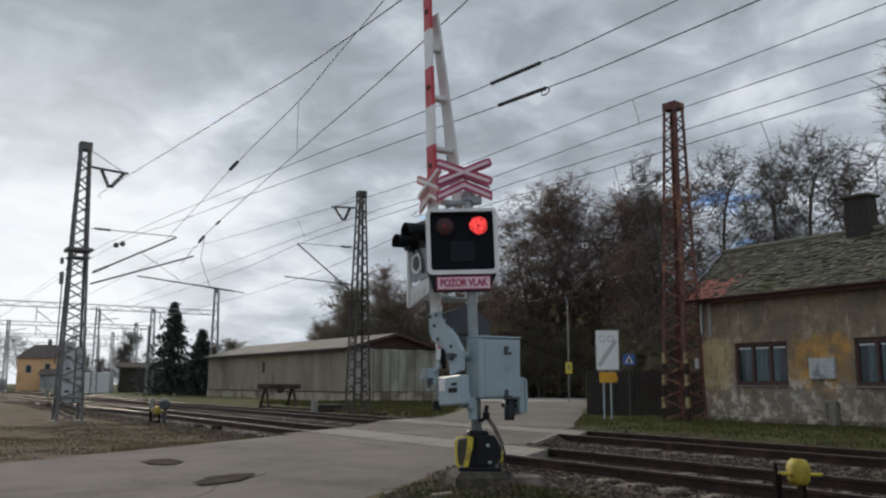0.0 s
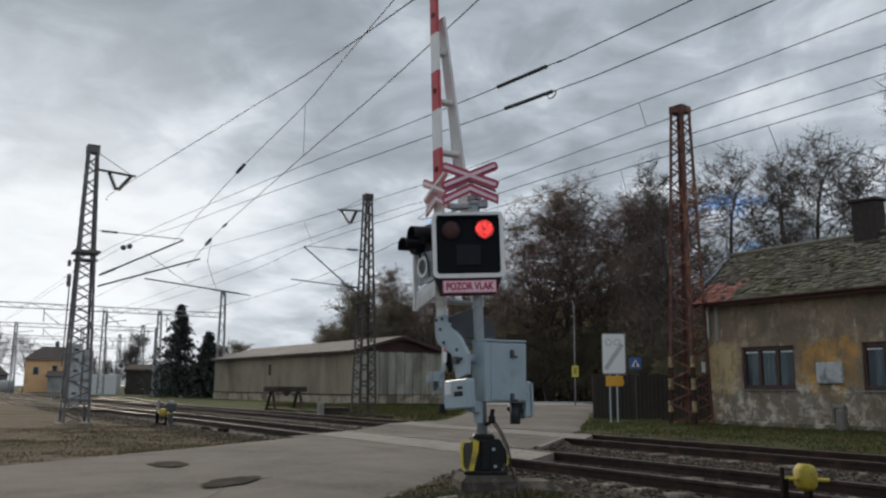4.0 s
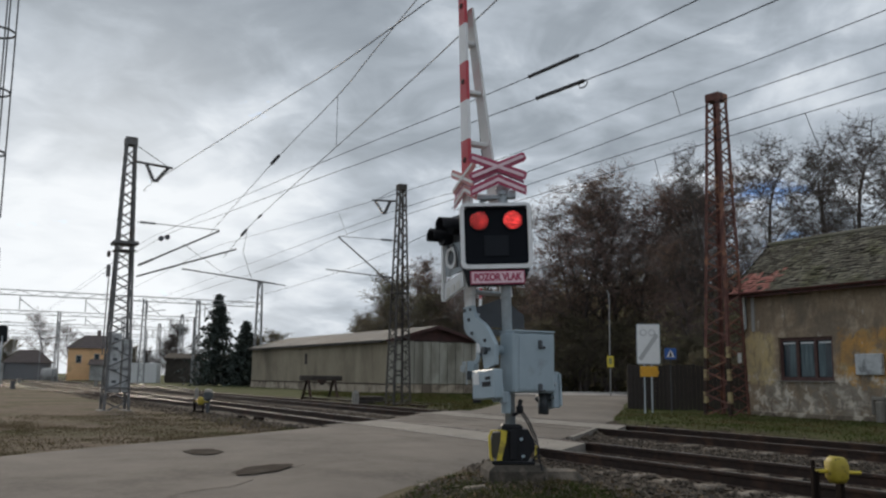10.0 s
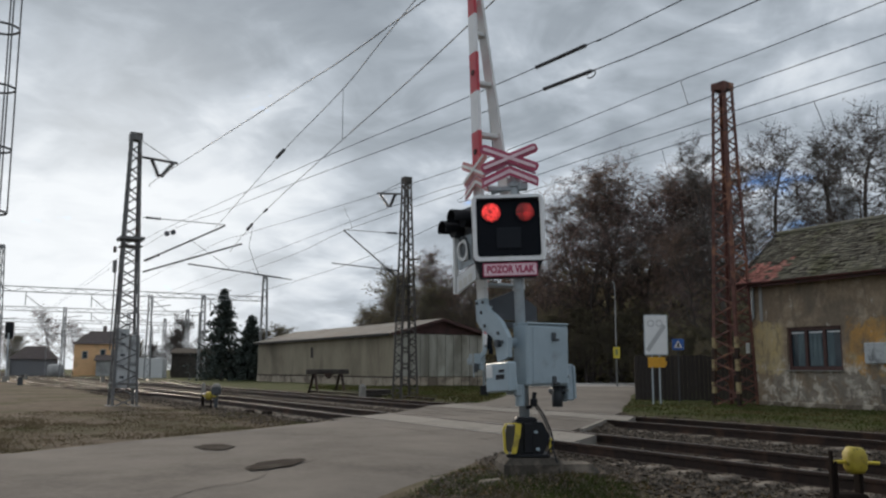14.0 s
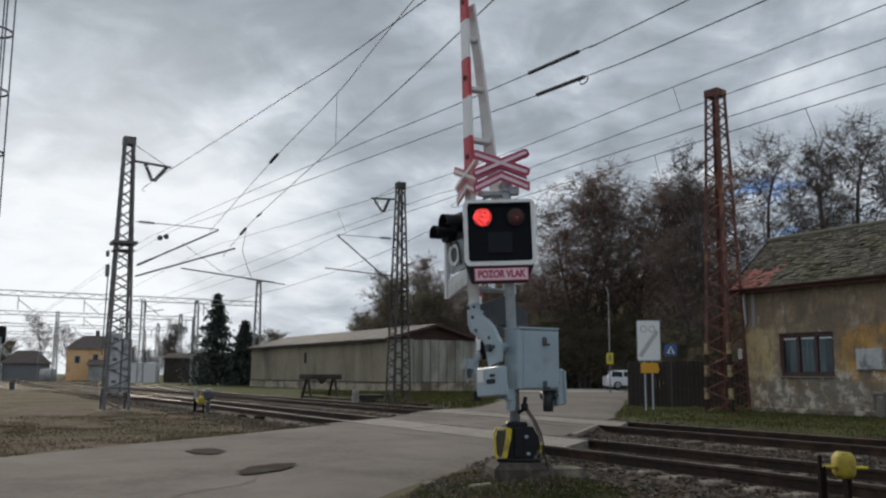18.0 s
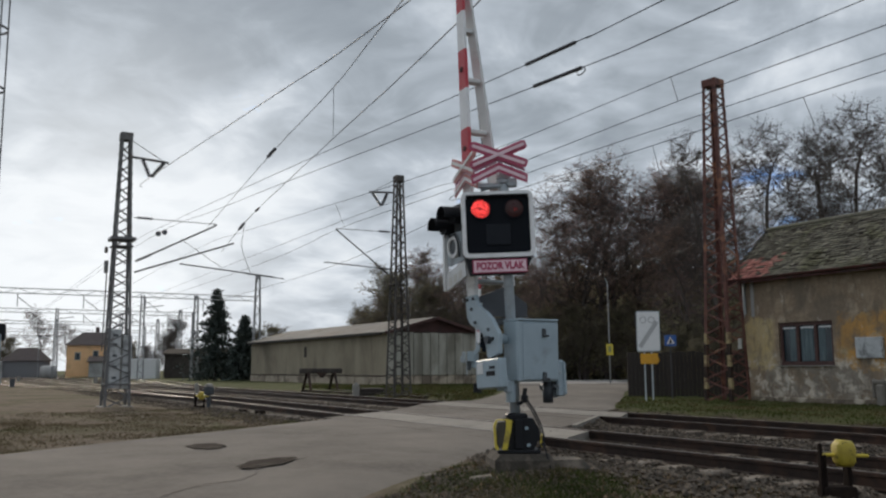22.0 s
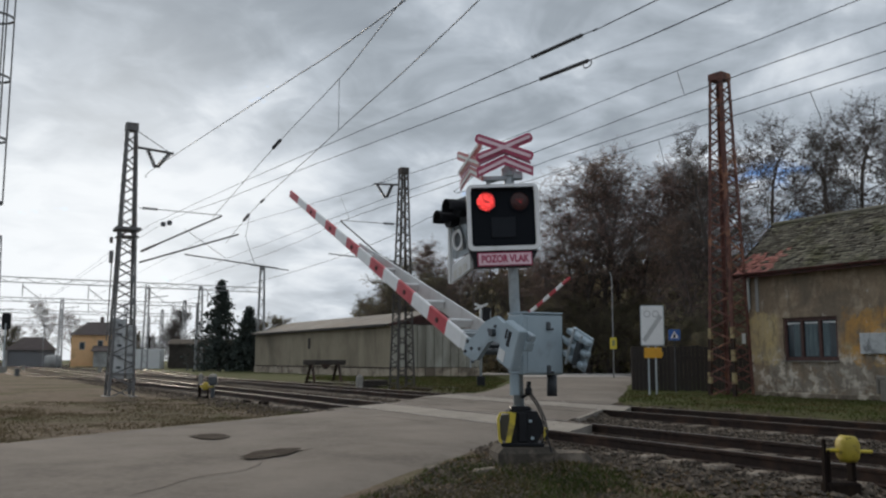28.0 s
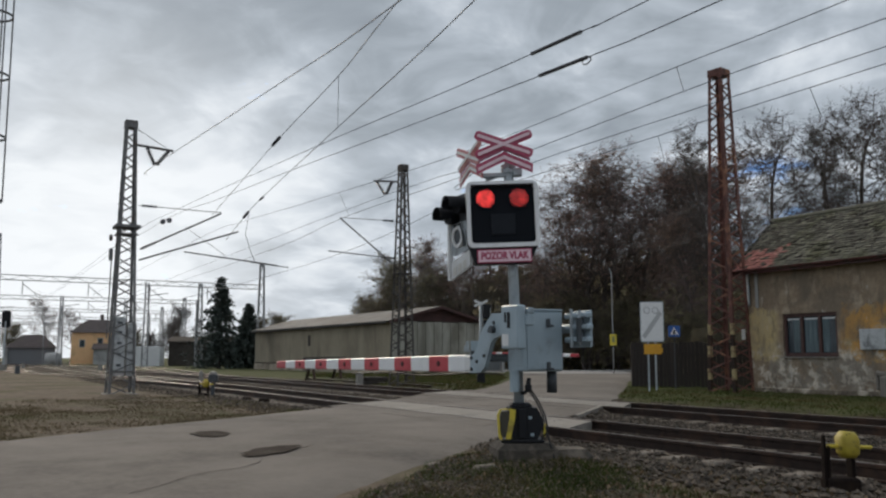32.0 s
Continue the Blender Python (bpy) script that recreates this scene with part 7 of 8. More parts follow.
# thicket under the trees
m, w = Mesh(), Mesh()
rnd = random.Random(4)
for i in range(13000):
    x = rnd.uniform(-9, 40)
    y = rnd.uniform(100 if x < 2 else 76.5, 108 if x < 2 else 87) if x < 16 else rnd.uniform(63, 86)
    top = (2.0 + 4.6 * smooth01(-9, 10, x)) * (0.55 + 0.7 * noise.noise((x * 0.35, y * 0.2, 0)) + 0.35)
    leaf_card(m, Vector((x, y, lift(x, y) + rnd.random() ** 1.2 * max(0.6, top))), 0.30, rnd)
single("undergrowth", m, LEAF_OLIVE, "dark brown undergrowth and thicket below the trees", "undergrowth", kind="stuff")
for i in range(420):
    x = rnd.uniform(-6, 40)
    y = rnd.uniform(100 if x < 2 else 77, 108 if x < 2 else 88) if x < 16 else rnd.uniform(63, 88)
    limb(w, (x, y, lift(x, y) - 0.1), (rnd.gauss(0, 0.08), rnd.gauss(0, 0.08), 1), rnd.uniform(4, 9.5), rnd.uniform(0.04, 0.10), rnd, 4, 0.12, 4, None)
single("saplings", w, BARK, "thin stems and saplings of the wood", "saplings", kind="stuff")
# the wooded slope behind closes the view
m = Mesh()
n = 60
for i in range(n + 1):
    t = i / n
    x = -14 + 110 * t
    y = 96 + 14 * math.sin(t * 3) - 20 * t
    h = (3.5 + 9.5 * smooth01(0.04, 0.24, t)) * (1 + 0.18 * noise.noise((x * 0.13, 0, 0)) + 0.10 * noise.noise((x * 0.6, 3, 0)))
    for j in range(9):
        u = j / 8
        m.v.append((x, y + 12 * u + 1.5 * noise.noise((x * 0.3, u * 5, 1)), lift(x, y) - 0.5 + h * u + 0.8 * noise.noise((x * 0.5, u * 6, 8)) * (j > 0)))
m.f = [(i * 9 + j, (i + 1) * 9 + j, (i + 1) * 9 + j + 1, i * 9 + j + 1) for i in range(n) for j in range(8)]
for i in range(9000):
    x = rnd.uniform(-13, 90)
    t = (x + 14) / 110
    y = 96 + 14 * math.sin(t * 3) - 20 * t
    h = (3.5 + 9.5 * smooth01(0.04, 0.24, t)) * (1 + 0.18 * noise.noise((x * 0.13, 0, 0)))
    u = rnd.uniform(0.2, 1.12)
    leaf_card(m, Vector((x, y + 12 * u - rnd.uniform(0.2, 1.5), lift(x, y) - 0.5 + h * u)), 0.5, rnd)
single("backdrop", m, LEAF_OLIVE, "wooded slope behind the side road", "wooded slope", kind="structure")


# spruces
def spruce(seed, h):
    rnd = random.Random(seed)
    t = thing("spruce", "tall dark spruce with drooping branches", "spruce", pose(0, 0, 0), group="spruces by the yard")
    wood, green = Mesh(), Mesh()
    limb(wood, (0, 0, -0.2), (0, 0, 1), h, 0.02 * h, rnd, 6, 0.01, 7, None)
    for i in range(30):
        u = i / 29
        z = h * (0.06 + 0.93 * u)
        reach = h * 0.49 * (1 - u) ** 0.88 * (0.80 + 0.20 * math.sin(i * 2.4)) + 0.08
        for k in range(15):
            a = rnd.uniform(0, 2 * math.pi)
            L = reach * rnd.uniform(0.6, 1.15)
            for s in range(7):
                v = (s + rnd.random()) / 7
                q = Vector((math.cos(a) * L * v, math.sin(a) * L * v, z - 0.25 * L * v * v + rnd.uniform(-0.15, 0.1)))
                leaf_card(green, q, 0.15 + 0.008 * h * (1 - u), rnd)
                leaf_card(green, q + Vector((rnd.gauss(0, 0.2), rnd.gauss(0, 0.2), -0.08)), 0.14, rnd)
                leaf_card(green, q + Vector((rnd.gauss(0, 0.15), rnd.gauss(0, 0.15), -0.16)), 0.15, rnd)
    part("trunk", wood, BARK, t)
    tagged(part("needles", green, NEEDLE, t, "dark green drooping needle branches"), kind="stuff")
    return t


a = spruce(3, 9.6)
a.matrix_basis = pose(-23.8, 92.0, -0.1)
b = spruce(8, 6.7)
b.matrix_basis = pose(-20.6, 91.0, -0.1)


# grass, litter and loose stones near the camera
def scatter_ok(x, y):
    return not inside(ROAD_POLY, x, y)


rnd = random.Random(21)
m = Mesh()
count = 0
while count < 24000:
    x, y = rnd.uniform(-3.5, 5.5), rnd.uniform(4.0, 13.5)
    a = x * ACROSS.x + y * ACROSS.y
    if a > 7.4 + 0.5 * noise.noise((x * 2, y * 2, 0)) or not scatter_ok(x - 0.22 * (1 + noise.noise((x * 2.1, y * 2.1, 6))), y) or a < 1.5:
        continue
    d = 0.30 + 0.6 * noise.noise((x * 0.9, y * 0.9, 2)) + 0.55 * noise.noise((x * 2.8, y * 2.8, 5)) - 0.75 * smooth01(5.2, 6.4, a) + 0.9 * math.exp(-((x - 1.1) ** 2 + (y - 8.3) ** 2) / 0.5)
    if rnd.random() > max(0.03, d):
        continue
    count += 1
    z = ground_z(x, y)
    h = rnd.uniform(0.02, 0.06) * (1.0 + 1.0 * max(0, noise.noise((x * 1.5, y * 1.5, 9))))
    t = rnd.uniform(0, 6.28)
    w = 0.004 + 0.003 * rnd.random()
    lx, ly = rnd.gauss(0, 0.6) * h, rnd.gauss(0, 0.6) * h
    k = len(m.v)
    m.v += [(x - w * math.cos(t), y - w * math.sin(t), z - 0.01), (x + w * math.cos(t), y + w * math.sin(t), z - 0.01), (x + lx, y + ly, z + h)]
    m.f.append((k, k + 1, k + 2))
single("grass", m, GRASS_BLADE, "short autumn grass round the foot of the crossing signal", "grass", kind="stuff")

m = Mesh()
count = 0
while count < 20000:
    x, y = rnd.uniform(0.5, 22), rnd.uniform(14, 40)
    a = x * ACROSS.x + y * ACROSS.y
    if not (16.4 < a < 23.6) or not scatter_ok(x, y):
        continue
    if rnd.random() > 0.55 + 0.5 * noise.noise((x * 0.6, y * 0.6, 2)):
        continue
    count += 1
    z = ground_z(x, y)
    h = rnd.uniform(0.02, 0.08)
    t = rnd.uniform(0, 6.28)
    k = len(m.v)
    m.v += [(x - 0.015 * math.cos(t), y - 0.015 * math.sin(t), z - 0.01), (x + 0.015 * math.cos(t), y + 0.015 * math.sin(t), z - 0.01), (x + rnd.gauss(0, 0.05), y + rnd.gauss(0, 0.05), z + h)]
    m.f.append((k, k + 1, k + 2))
single("grass", m, GRASS_BLADE, "green strip of grass before the old house", "grass", kind="stuff")

m = Mesh()
count = 0
while count < 16000:
    x, y = rnd.uniform(-9, 3.4), rnd.uniform(29.5, 62)
    a = x * ACROSS.x + y * ACROSS.y
    if a < 15.9 + 0.5 * noise.noise((x, y, 3)) or not scatter_ok(x + 0.2, y) or (18.9 > a > 15.9 and x < -4):
        continue
    if rnd.random() > 0.6 + 0.6 * noise.noise((x * 0.5, y * 0.3, 2)):
        continue
    count += 1
    z, h, t = ground_z(x, y), rnd.uniform(0.04, 0.14), rnd.uniform(0, 6.28)
    k = len(m.v)
    m.v += [(x - 0.03 * math.cos(t), y - 0.03 * math.sin(t), z - 0.01), (x + 0.03 * math.cos(t), y + 0.03 * math.sin(t), z - 0.01), (x + rnd.gauss(0, 0.06), y + rnd.gauss(0, 0.06), z + h)]
    m.f.append((k, k + 1, k + 2))
single("grass", m, GRASS_BLADE, "rough green and brown grass before the concrete shed", "grass", kind="stuff")

m = Mesh()
count = 0
while count < 1200:
    s = rnd.random()
    seg = rnd.randrange(2, 9)
    (x1, y1), (x2, y2) = EDGE_L[seg], EDGE_L[seg + 1]
    x, y = x1 + (x2 - x1) * s, y1 + (y2 - y1) * s
    nx, ny = -(y2 - y1), (x2 - x1)
    L = math.hypot(nx, ny)
    d = rnd.random() ** 1.4 * 4.2
    x, y = x + nx / L * d, y + ny / L * d
    a = x * ACROSS.x + y * ACROSS.y
    if a > 6.6 or rnd.random() > 0.45 + 0.8 * noise.noise((x * 0.5, y * 0.5, 11)):
        continue
    count += 1
    leaf_card(m, Vector((x, y, ground_z(x, y) + 0.01)), 0.022, rnd)
count = 0
while count < 4200:
    x, y = rnd.uniform(-3.5, 5.5), rnd.uniform(4.0, 13.5)
    a = x * ACROSS.x + y * ACROSS.y
    if a > 7.6 or a < 1.5 or not scatter_ok(x - 0.25, y):
        continue
    count += 1
    leaf_card(m, Vector((x, y, ground_z(x, y) + 0.02)), 0.024, rnd)
single("leaf_litter", m, LITTER, "dry leaves and litter on the verge", "leaf litter", kind="stuff")


m = Mesh()
count = 0
while count < 24000:
    s = rnd.random()
    seg = rnd.randrange(2, 9)
    (x1, y1), (x2, y2) = EDGE_L[seg], EDGE_L[seg + 1]
    x, y = x1 + (x2 - x1) * s, y1 + (y2 - y1) * s
    nx, ny = -(y2 - y1), (x2 - x1)
    L = math.hypot(nx, ny)
    d = -0.12 + rnd.random() ** 1.7 * 9.0
    x, y = x + nx / L * d, y + ny / L * d
    a = x * ACROSS.x + y * ACROSS.y
    if a > 6.8 or rnd.random() > 0.42 + 0.9 * noise.noise((x * 0.45, y * 0.45, 11)) + 0.5 * noise.noise((x * 1.6, y * 1.6, 4)):
        continue
    count += 1
    z = ground_z(x, y)
    h = rnd.uniform(0.015, 0.06)
    t = rnd.uniform(0, 6.28)
    k = len(m.v)
    m.v += [(x - 0.011 * math.cos(t), y - 0.011 * math.sin(t), z - 0.01), (x + 0.011 * math.cos(t), y + 0.011 * math.sin(t), z - 0.01), (x + rnd.gauss(0, 0.05), y + rnd.gauss(0, 0.05), z + h)]
    m.f.append((k, k + 1, k + 2))
single("grass", m, DRY_GRASS, "dry brown-green grass along the edge of the road", "grass", kind="stuff")


def stone(m, p, r, rnd):
    k = len(m.v)
    dirs = ((1, 0, 0), (-1, 0, 0), (0, 1, 0), (0, -1, 0), (0, 0, 1), (0, 0, -1))
    m.v += [(p[0] + d[0] * r * rnd.uniform(0.6, 1.3), p[1] + d[1] * r * rnd.uniform(0.6, 1.3), p[2] + d[2] * r * rnd.uniform(0.4, 0.9)) for d in dirs]
    m.f += [(k + a, k + b, k + c) for a, b, c in ((0, 2, 4), (2, 1, 4), (1, 3, 4), (3, 0, 4), (2, 0, 5), (1, 2, 5), (3, 1, 5), (0, 3, 5))]


m = Mesh()
count = 0
while count < 34000:
    a = rnd.uniform(5.7, 16.3)
    l = -8 + 26 * rnd.random() ** 1.15 if rnd.random() < 0.8 else rnd.uniform(18, 48)
    p = at(a, l)
    if not scatter_ok(p.x, p.y):
        continue
    on_rail = any(abs(a - c - g) < 0.09 for c in TRACKS for g in (-0.7525, 0.7525))
    if on_rail:
        continue
    count += 1
    z = ground_z(p.x, p.y)
    stone(m, (p.x, p.y, z + 0.010 + 0.03 * rnd.random()), rnd.uniform(0.022, 0.048), rnd)
count = 0
while count < 15000:
    x, y = rnd.uniform(-2.4, 4.0), rnd.uniform(4.5, 13.5)
    a = x * ACROSS.x + y * ACROSS.y
    if a > 7.2 or not scatter_ok(x - 0.25 * (1 + noise.noise((x * 1.7, y * 1.7, 3))), y) or edge_distance(x, y) > rnd.uniform(0, 2.6):
        continue
    count += 1
    stone(m, (x, y, ground_z(x, y) + 0.008), rnd.uniform(0.006, 0.026), rnd)
single("ballast_stones", m, STONE, "loose grey-brown ballast stones between and beside the rails", "ballast", kind="stuff")
for k, (x, y, s) in enumerate(((0.36, 8.75, 0.15), (-0.15, 9.2, 0.10))):
    mm = Mesh()
    mm.box((0, 0, 0), (s * 1.5, s * 0.8, s * 0.35), s * 0.12)
    single("concrete_piece", mm, SLEEPER, "flat broken piece of concrete in the grass", "concrete piece", pose(x, y, ground_z(x, y) + s * 0.08, 4, -5, 30 * k + 8), group="broken concrete pieces")


# ---- the station yard in the distance ----
def gantry(c1, c2, h, beam_z, label, depth=0.45, h2=None):
    """Two lattice legs and a lattice beam over the yard."""
    c1, c2 = Vector((*c1, 0)), Vector((*c2, 0))
    g = thing("gantry", label, "gantry", pose(0, 0, 0), group="gantries over the yard")
    for c, hh in ((c1, h), (c2, h2 or h)):
        for i, (dx, dy) in enumerate(((-1, -1), (1, -1), (1, 1), (-1, 1))):
            b0, b1 = c + Vector((dx * 0.40, dy * 0.40, -0.1)), c + Vector((dx * 0.19, dy * 0.19, hh))
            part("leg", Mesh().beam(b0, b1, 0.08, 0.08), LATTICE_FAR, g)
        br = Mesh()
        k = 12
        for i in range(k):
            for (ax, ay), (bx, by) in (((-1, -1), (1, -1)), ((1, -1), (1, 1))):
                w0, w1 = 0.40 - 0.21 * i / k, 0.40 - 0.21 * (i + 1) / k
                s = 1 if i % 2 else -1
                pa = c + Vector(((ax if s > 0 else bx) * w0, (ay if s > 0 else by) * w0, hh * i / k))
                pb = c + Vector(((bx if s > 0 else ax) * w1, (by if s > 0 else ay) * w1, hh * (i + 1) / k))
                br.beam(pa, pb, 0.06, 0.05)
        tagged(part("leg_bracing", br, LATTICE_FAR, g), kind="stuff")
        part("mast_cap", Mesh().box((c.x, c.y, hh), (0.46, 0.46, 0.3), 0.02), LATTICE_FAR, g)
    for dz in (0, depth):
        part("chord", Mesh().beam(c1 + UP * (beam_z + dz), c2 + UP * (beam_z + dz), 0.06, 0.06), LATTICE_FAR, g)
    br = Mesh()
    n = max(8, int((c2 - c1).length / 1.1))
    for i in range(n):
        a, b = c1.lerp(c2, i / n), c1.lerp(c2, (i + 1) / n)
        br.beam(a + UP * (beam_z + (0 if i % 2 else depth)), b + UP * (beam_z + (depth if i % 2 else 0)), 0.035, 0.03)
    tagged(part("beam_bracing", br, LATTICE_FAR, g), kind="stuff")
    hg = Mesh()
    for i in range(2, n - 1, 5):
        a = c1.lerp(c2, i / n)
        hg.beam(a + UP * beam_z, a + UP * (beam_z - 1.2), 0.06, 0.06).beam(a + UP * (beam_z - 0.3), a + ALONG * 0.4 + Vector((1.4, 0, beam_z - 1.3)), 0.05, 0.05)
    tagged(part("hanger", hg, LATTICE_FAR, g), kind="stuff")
    return g


gantry((-39.8, 76.7), (-18.9, 89.0), 11.9, 7.95, "steel lattice gantry across the station tracks", h2=10.4)
gantry((-55.4, 99.8), (-31.9, 113.0), 10.4, 7.9, "second lattice gantry further into the yard")
gantry((-72, 123), (-42.0, 140.0), 10.4, 7.9, "lattice gantry in the hazy distance")
gantry((-90, 146), (-54.0, 166.0), 10.4, 7.9, "hazy lattice gantry over the station")
gantry((-110, 170), (-66.0, 194.0), 10.4, 7.9, "faint lattice gantry beyond the station house")

far_mast = None
for i, (x, y, h) in enumerate(((-31.6, 92, 8.4), (-52, 118, 9.5), (-58, 112, 8.8), (-47, 128, 9.5), (-72, 140, 10), (-84, 150, 10), (-95, 160, 10), (-66, 150, 10), (-104, 172, 10), (-30, 105, 8), (-120, 190, 10))):
    if far_mast is None:
        far_mast = thing("line_mast", "slim distant steel line mast in the yard", "line mast", pose(x, y, -0.1), group="distant line masts")
        for dx in (-0.2, 0.2):
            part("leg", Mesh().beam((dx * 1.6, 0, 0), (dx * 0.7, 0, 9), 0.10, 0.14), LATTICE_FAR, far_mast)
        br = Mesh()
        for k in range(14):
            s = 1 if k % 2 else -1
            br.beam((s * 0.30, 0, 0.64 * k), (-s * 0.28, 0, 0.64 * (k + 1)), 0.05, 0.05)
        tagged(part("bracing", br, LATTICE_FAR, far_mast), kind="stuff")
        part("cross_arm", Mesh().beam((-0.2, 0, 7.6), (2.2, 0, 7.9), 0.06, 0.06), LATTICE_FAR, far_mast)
    else:
        copy_thing(far_mast, pose(x, y, -0.1, 0, 0, 10 * i) @ Matrix.Diagonal((1, 1, h / 9, 1)))


def yard_house(c, w, d, h, rh, wall, roof, label, turn, wins, hip=True):
    hs = thing("house", label, "house", pose(c[0], c[1], -0.2, 0, 0, turn))
    part("wall", Mesh().box((0, 0, h / 2), (w, d, h), 0.02), wall, hs)
    o = 0.4
    r = w * 0.22 if hip else w / 2
    vs = [(-w / 2 - o, -d / 2 - o, h), (w / 2 + o, -d / 2 - o, h), (w / 2 + o, d / 2 + o, h), (-w / 2 - o, d / 2 + o, h), (-r, 0, h + rh), (r, 0, h + rh)]
    part("roof", Mesh().add(vs, [(0, 1, 5, 4), (1, 2, 5), (2, 3, 4, 5), (3, 0, 4), (3, 2, 1, 0)]), roof, hs)
    for x, z, ww, hh in wins:
        win = part("window", Mesh().box((x, -d / 2 - 0.01, z), (ww, 0.06, hh), 0.01), GLASS_DARK, hs)
        part("window_frame", ring_plate(ww + 0.2, hh + 0.2, 0.02, 0.1, 0.06), GREY_WALL, win, at=pose(x, -d / 2 - 0.02, z))
    return hs


oh = yard_house((-59.6, 150.0), 7.8, 7.0, 5.4, 2.3, ORANGE_WALL, TILE_BROWN, "ochre station house with a dark hipped roof", 18, [(-2.2, 3.6, 0.7, 1.1), (0.6, 3.9, 0.7, 1.1), (2.3, 3.9, 0.7, 1.1)])
part("annexe", Mesh().box((2.6, -6.0, 1.3), (5.4, 4.0, 2.6), 0.03), GREY_WALL, oh, "low pale annexe")
part("annexe_roof", Mesh().slab([(-0.4, -8.3, 2.6), (5.6, -8.3, 2.6), (5.6, -3.9, 3.5), (-0.4, -3.9, 3.5)], (0, 0, 0.12)), TILE_BROWN, oh)
part("chimney", Mesh().box((0.5, 0.4, 8.0), (0.6, 0.6, 1.2), 0.03), TILE_BROWN, oh)
single("block_building", Mesh().box((0, 0, 1.3), (3.2, 4.0, 2.6), 0.05), WHITE_DULL, "low white flat-roofed building by the yard", "building", pose(-39.2, 116, -0.1, 0, 0, 10))
NIGHT_TILE = material("dark brown boarding", (0.085, 0.075, 0.066), (0.06, 0.054, 0.048), 0.95, 0, 2, (0.05, 0.044, 0.038), 0.6, (0.5, 0.7), 0.2, spec=0.05)
single("long_building", Mesh().box((0, 0, 1.6), (24, 6, 3.2), 0.05).slab([(-12.3, -3.4, 3.2), (12.3, -3.4, 3.2), (12.3, 0, 3.9), (-12.3, 0, 3.9)], (0, 0, 0.15)), NIGHT_TILE, "long dark low building behind the spruces", "building", pose(-25.6, 122, -0.1, 0, 0, 4))
db = yard_house((-73.6, 156.0), 7.4, 6.0, 3.0, 2.3, material("dark weathered boards", (0.20, 0.208, 0.22), (0.16, 0.167, 0.178), 0.85), TILE_BROWN, "dark gabled yard building", 22, [])
part("pale_gable", Mesh().box((-3.9, -2.2, 1.5), (0.5, 2.6, 2.8), 0.03), GREY_WALL, db, "pale end wall")
single("small_tank", Mesh().lathe([(0, 0), (1.3, 0), (1.3, 1.6), (1.0, 1.9), (0, 2.0)], n=16), GREY_WALL, "pale squat tank by the tracks", "tank", pose(-63.5, 142.0, -0.1), smooth=True)
single("garden_box", Mesh().box((0, 0, 0.6), (2.2, 1.2, 1.2), 0.06), material("pale green paint", (0.22, 0.30, 0.24), (0.18, 0.26, 0.2), 0.7), "pale green box below the spruces", "box", pose(-23.6, 99.0, -0.1))
for x, y in ((-39.3, 78), (-52.5, 92)):
    sg = thing("light_signal", "dark railway light signal on a slim post", "railway signal", pose(x, y, -0.1), group="light signals")
    part("post", Mesh().tube((0, 0, 0), (0, 0, 4.4), 0.07, n=8), GALV, sg)
    part("signal_plate", Mesh().slab(rounded(0.75, 1.5, 0.2), (0, 0.2, 0)), BLACK, sg, at=pose(0, 0, 4.6))
    part("foot", Mesh().box((0, 0, 0.3), (0.5, 0.4, 0.6), 0.03), CONCRETE, sg)
# clutter of the station: posts, a container and bushes along the far tracks
for i, (x, y, h) in enumerate(((-66, 128, 5.5), (-73, 134, 6.5), (-77, 138, 4.5), (-80, 133, 6), (-88, 146, 7), (-92, 150, 5), (-97, 155, 6.5), (-69, 132, 4.2), (-57, 124, 6.0), (-101, 158, 7.5))):
    post = thing("lamp_post", "thin grey yard post with a small head", "yard post", pose(x, y, -0.1), group="yard posts")
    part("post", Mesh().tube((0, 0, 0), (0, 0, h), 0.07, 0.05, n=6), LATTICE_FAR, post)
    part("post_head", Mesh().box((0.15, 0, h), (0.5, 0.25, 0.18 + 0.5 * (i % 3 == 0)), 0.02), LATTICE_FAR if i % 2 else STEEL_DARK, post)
single("container", Mesh().box((0, 0, 1.25), (5.5, 2.4, 2.5), 0.04), material("pale blue sheet metal", (0.42, 0.50, 0.55), (0.36, 0.43, 0.48), 0.6), "pale blue metal container in the yard", "container", pose(-84.0, 150.0, -0.1, 0, 0, 15))
for i, (a, l) in enumerate(((4.0, 70), (12.0, 88), (2.0, 92), (6.5, 104))):
    p = at(a, l)
    single("track_box", Mesh().box((0, 0, 0.28), (0.34, 0.3, 0.56), 0.04).box((0, 0, 0.58), (0.40, 0.36, 0.06), 0.02), CONCRETE if i % 2 else STEEL_DARK, "small trackside cabinet in the yard", "trackside cabinet", pose(p.x, p.y, -0.1, 0, 0, TURN), group="trackside cabinets")


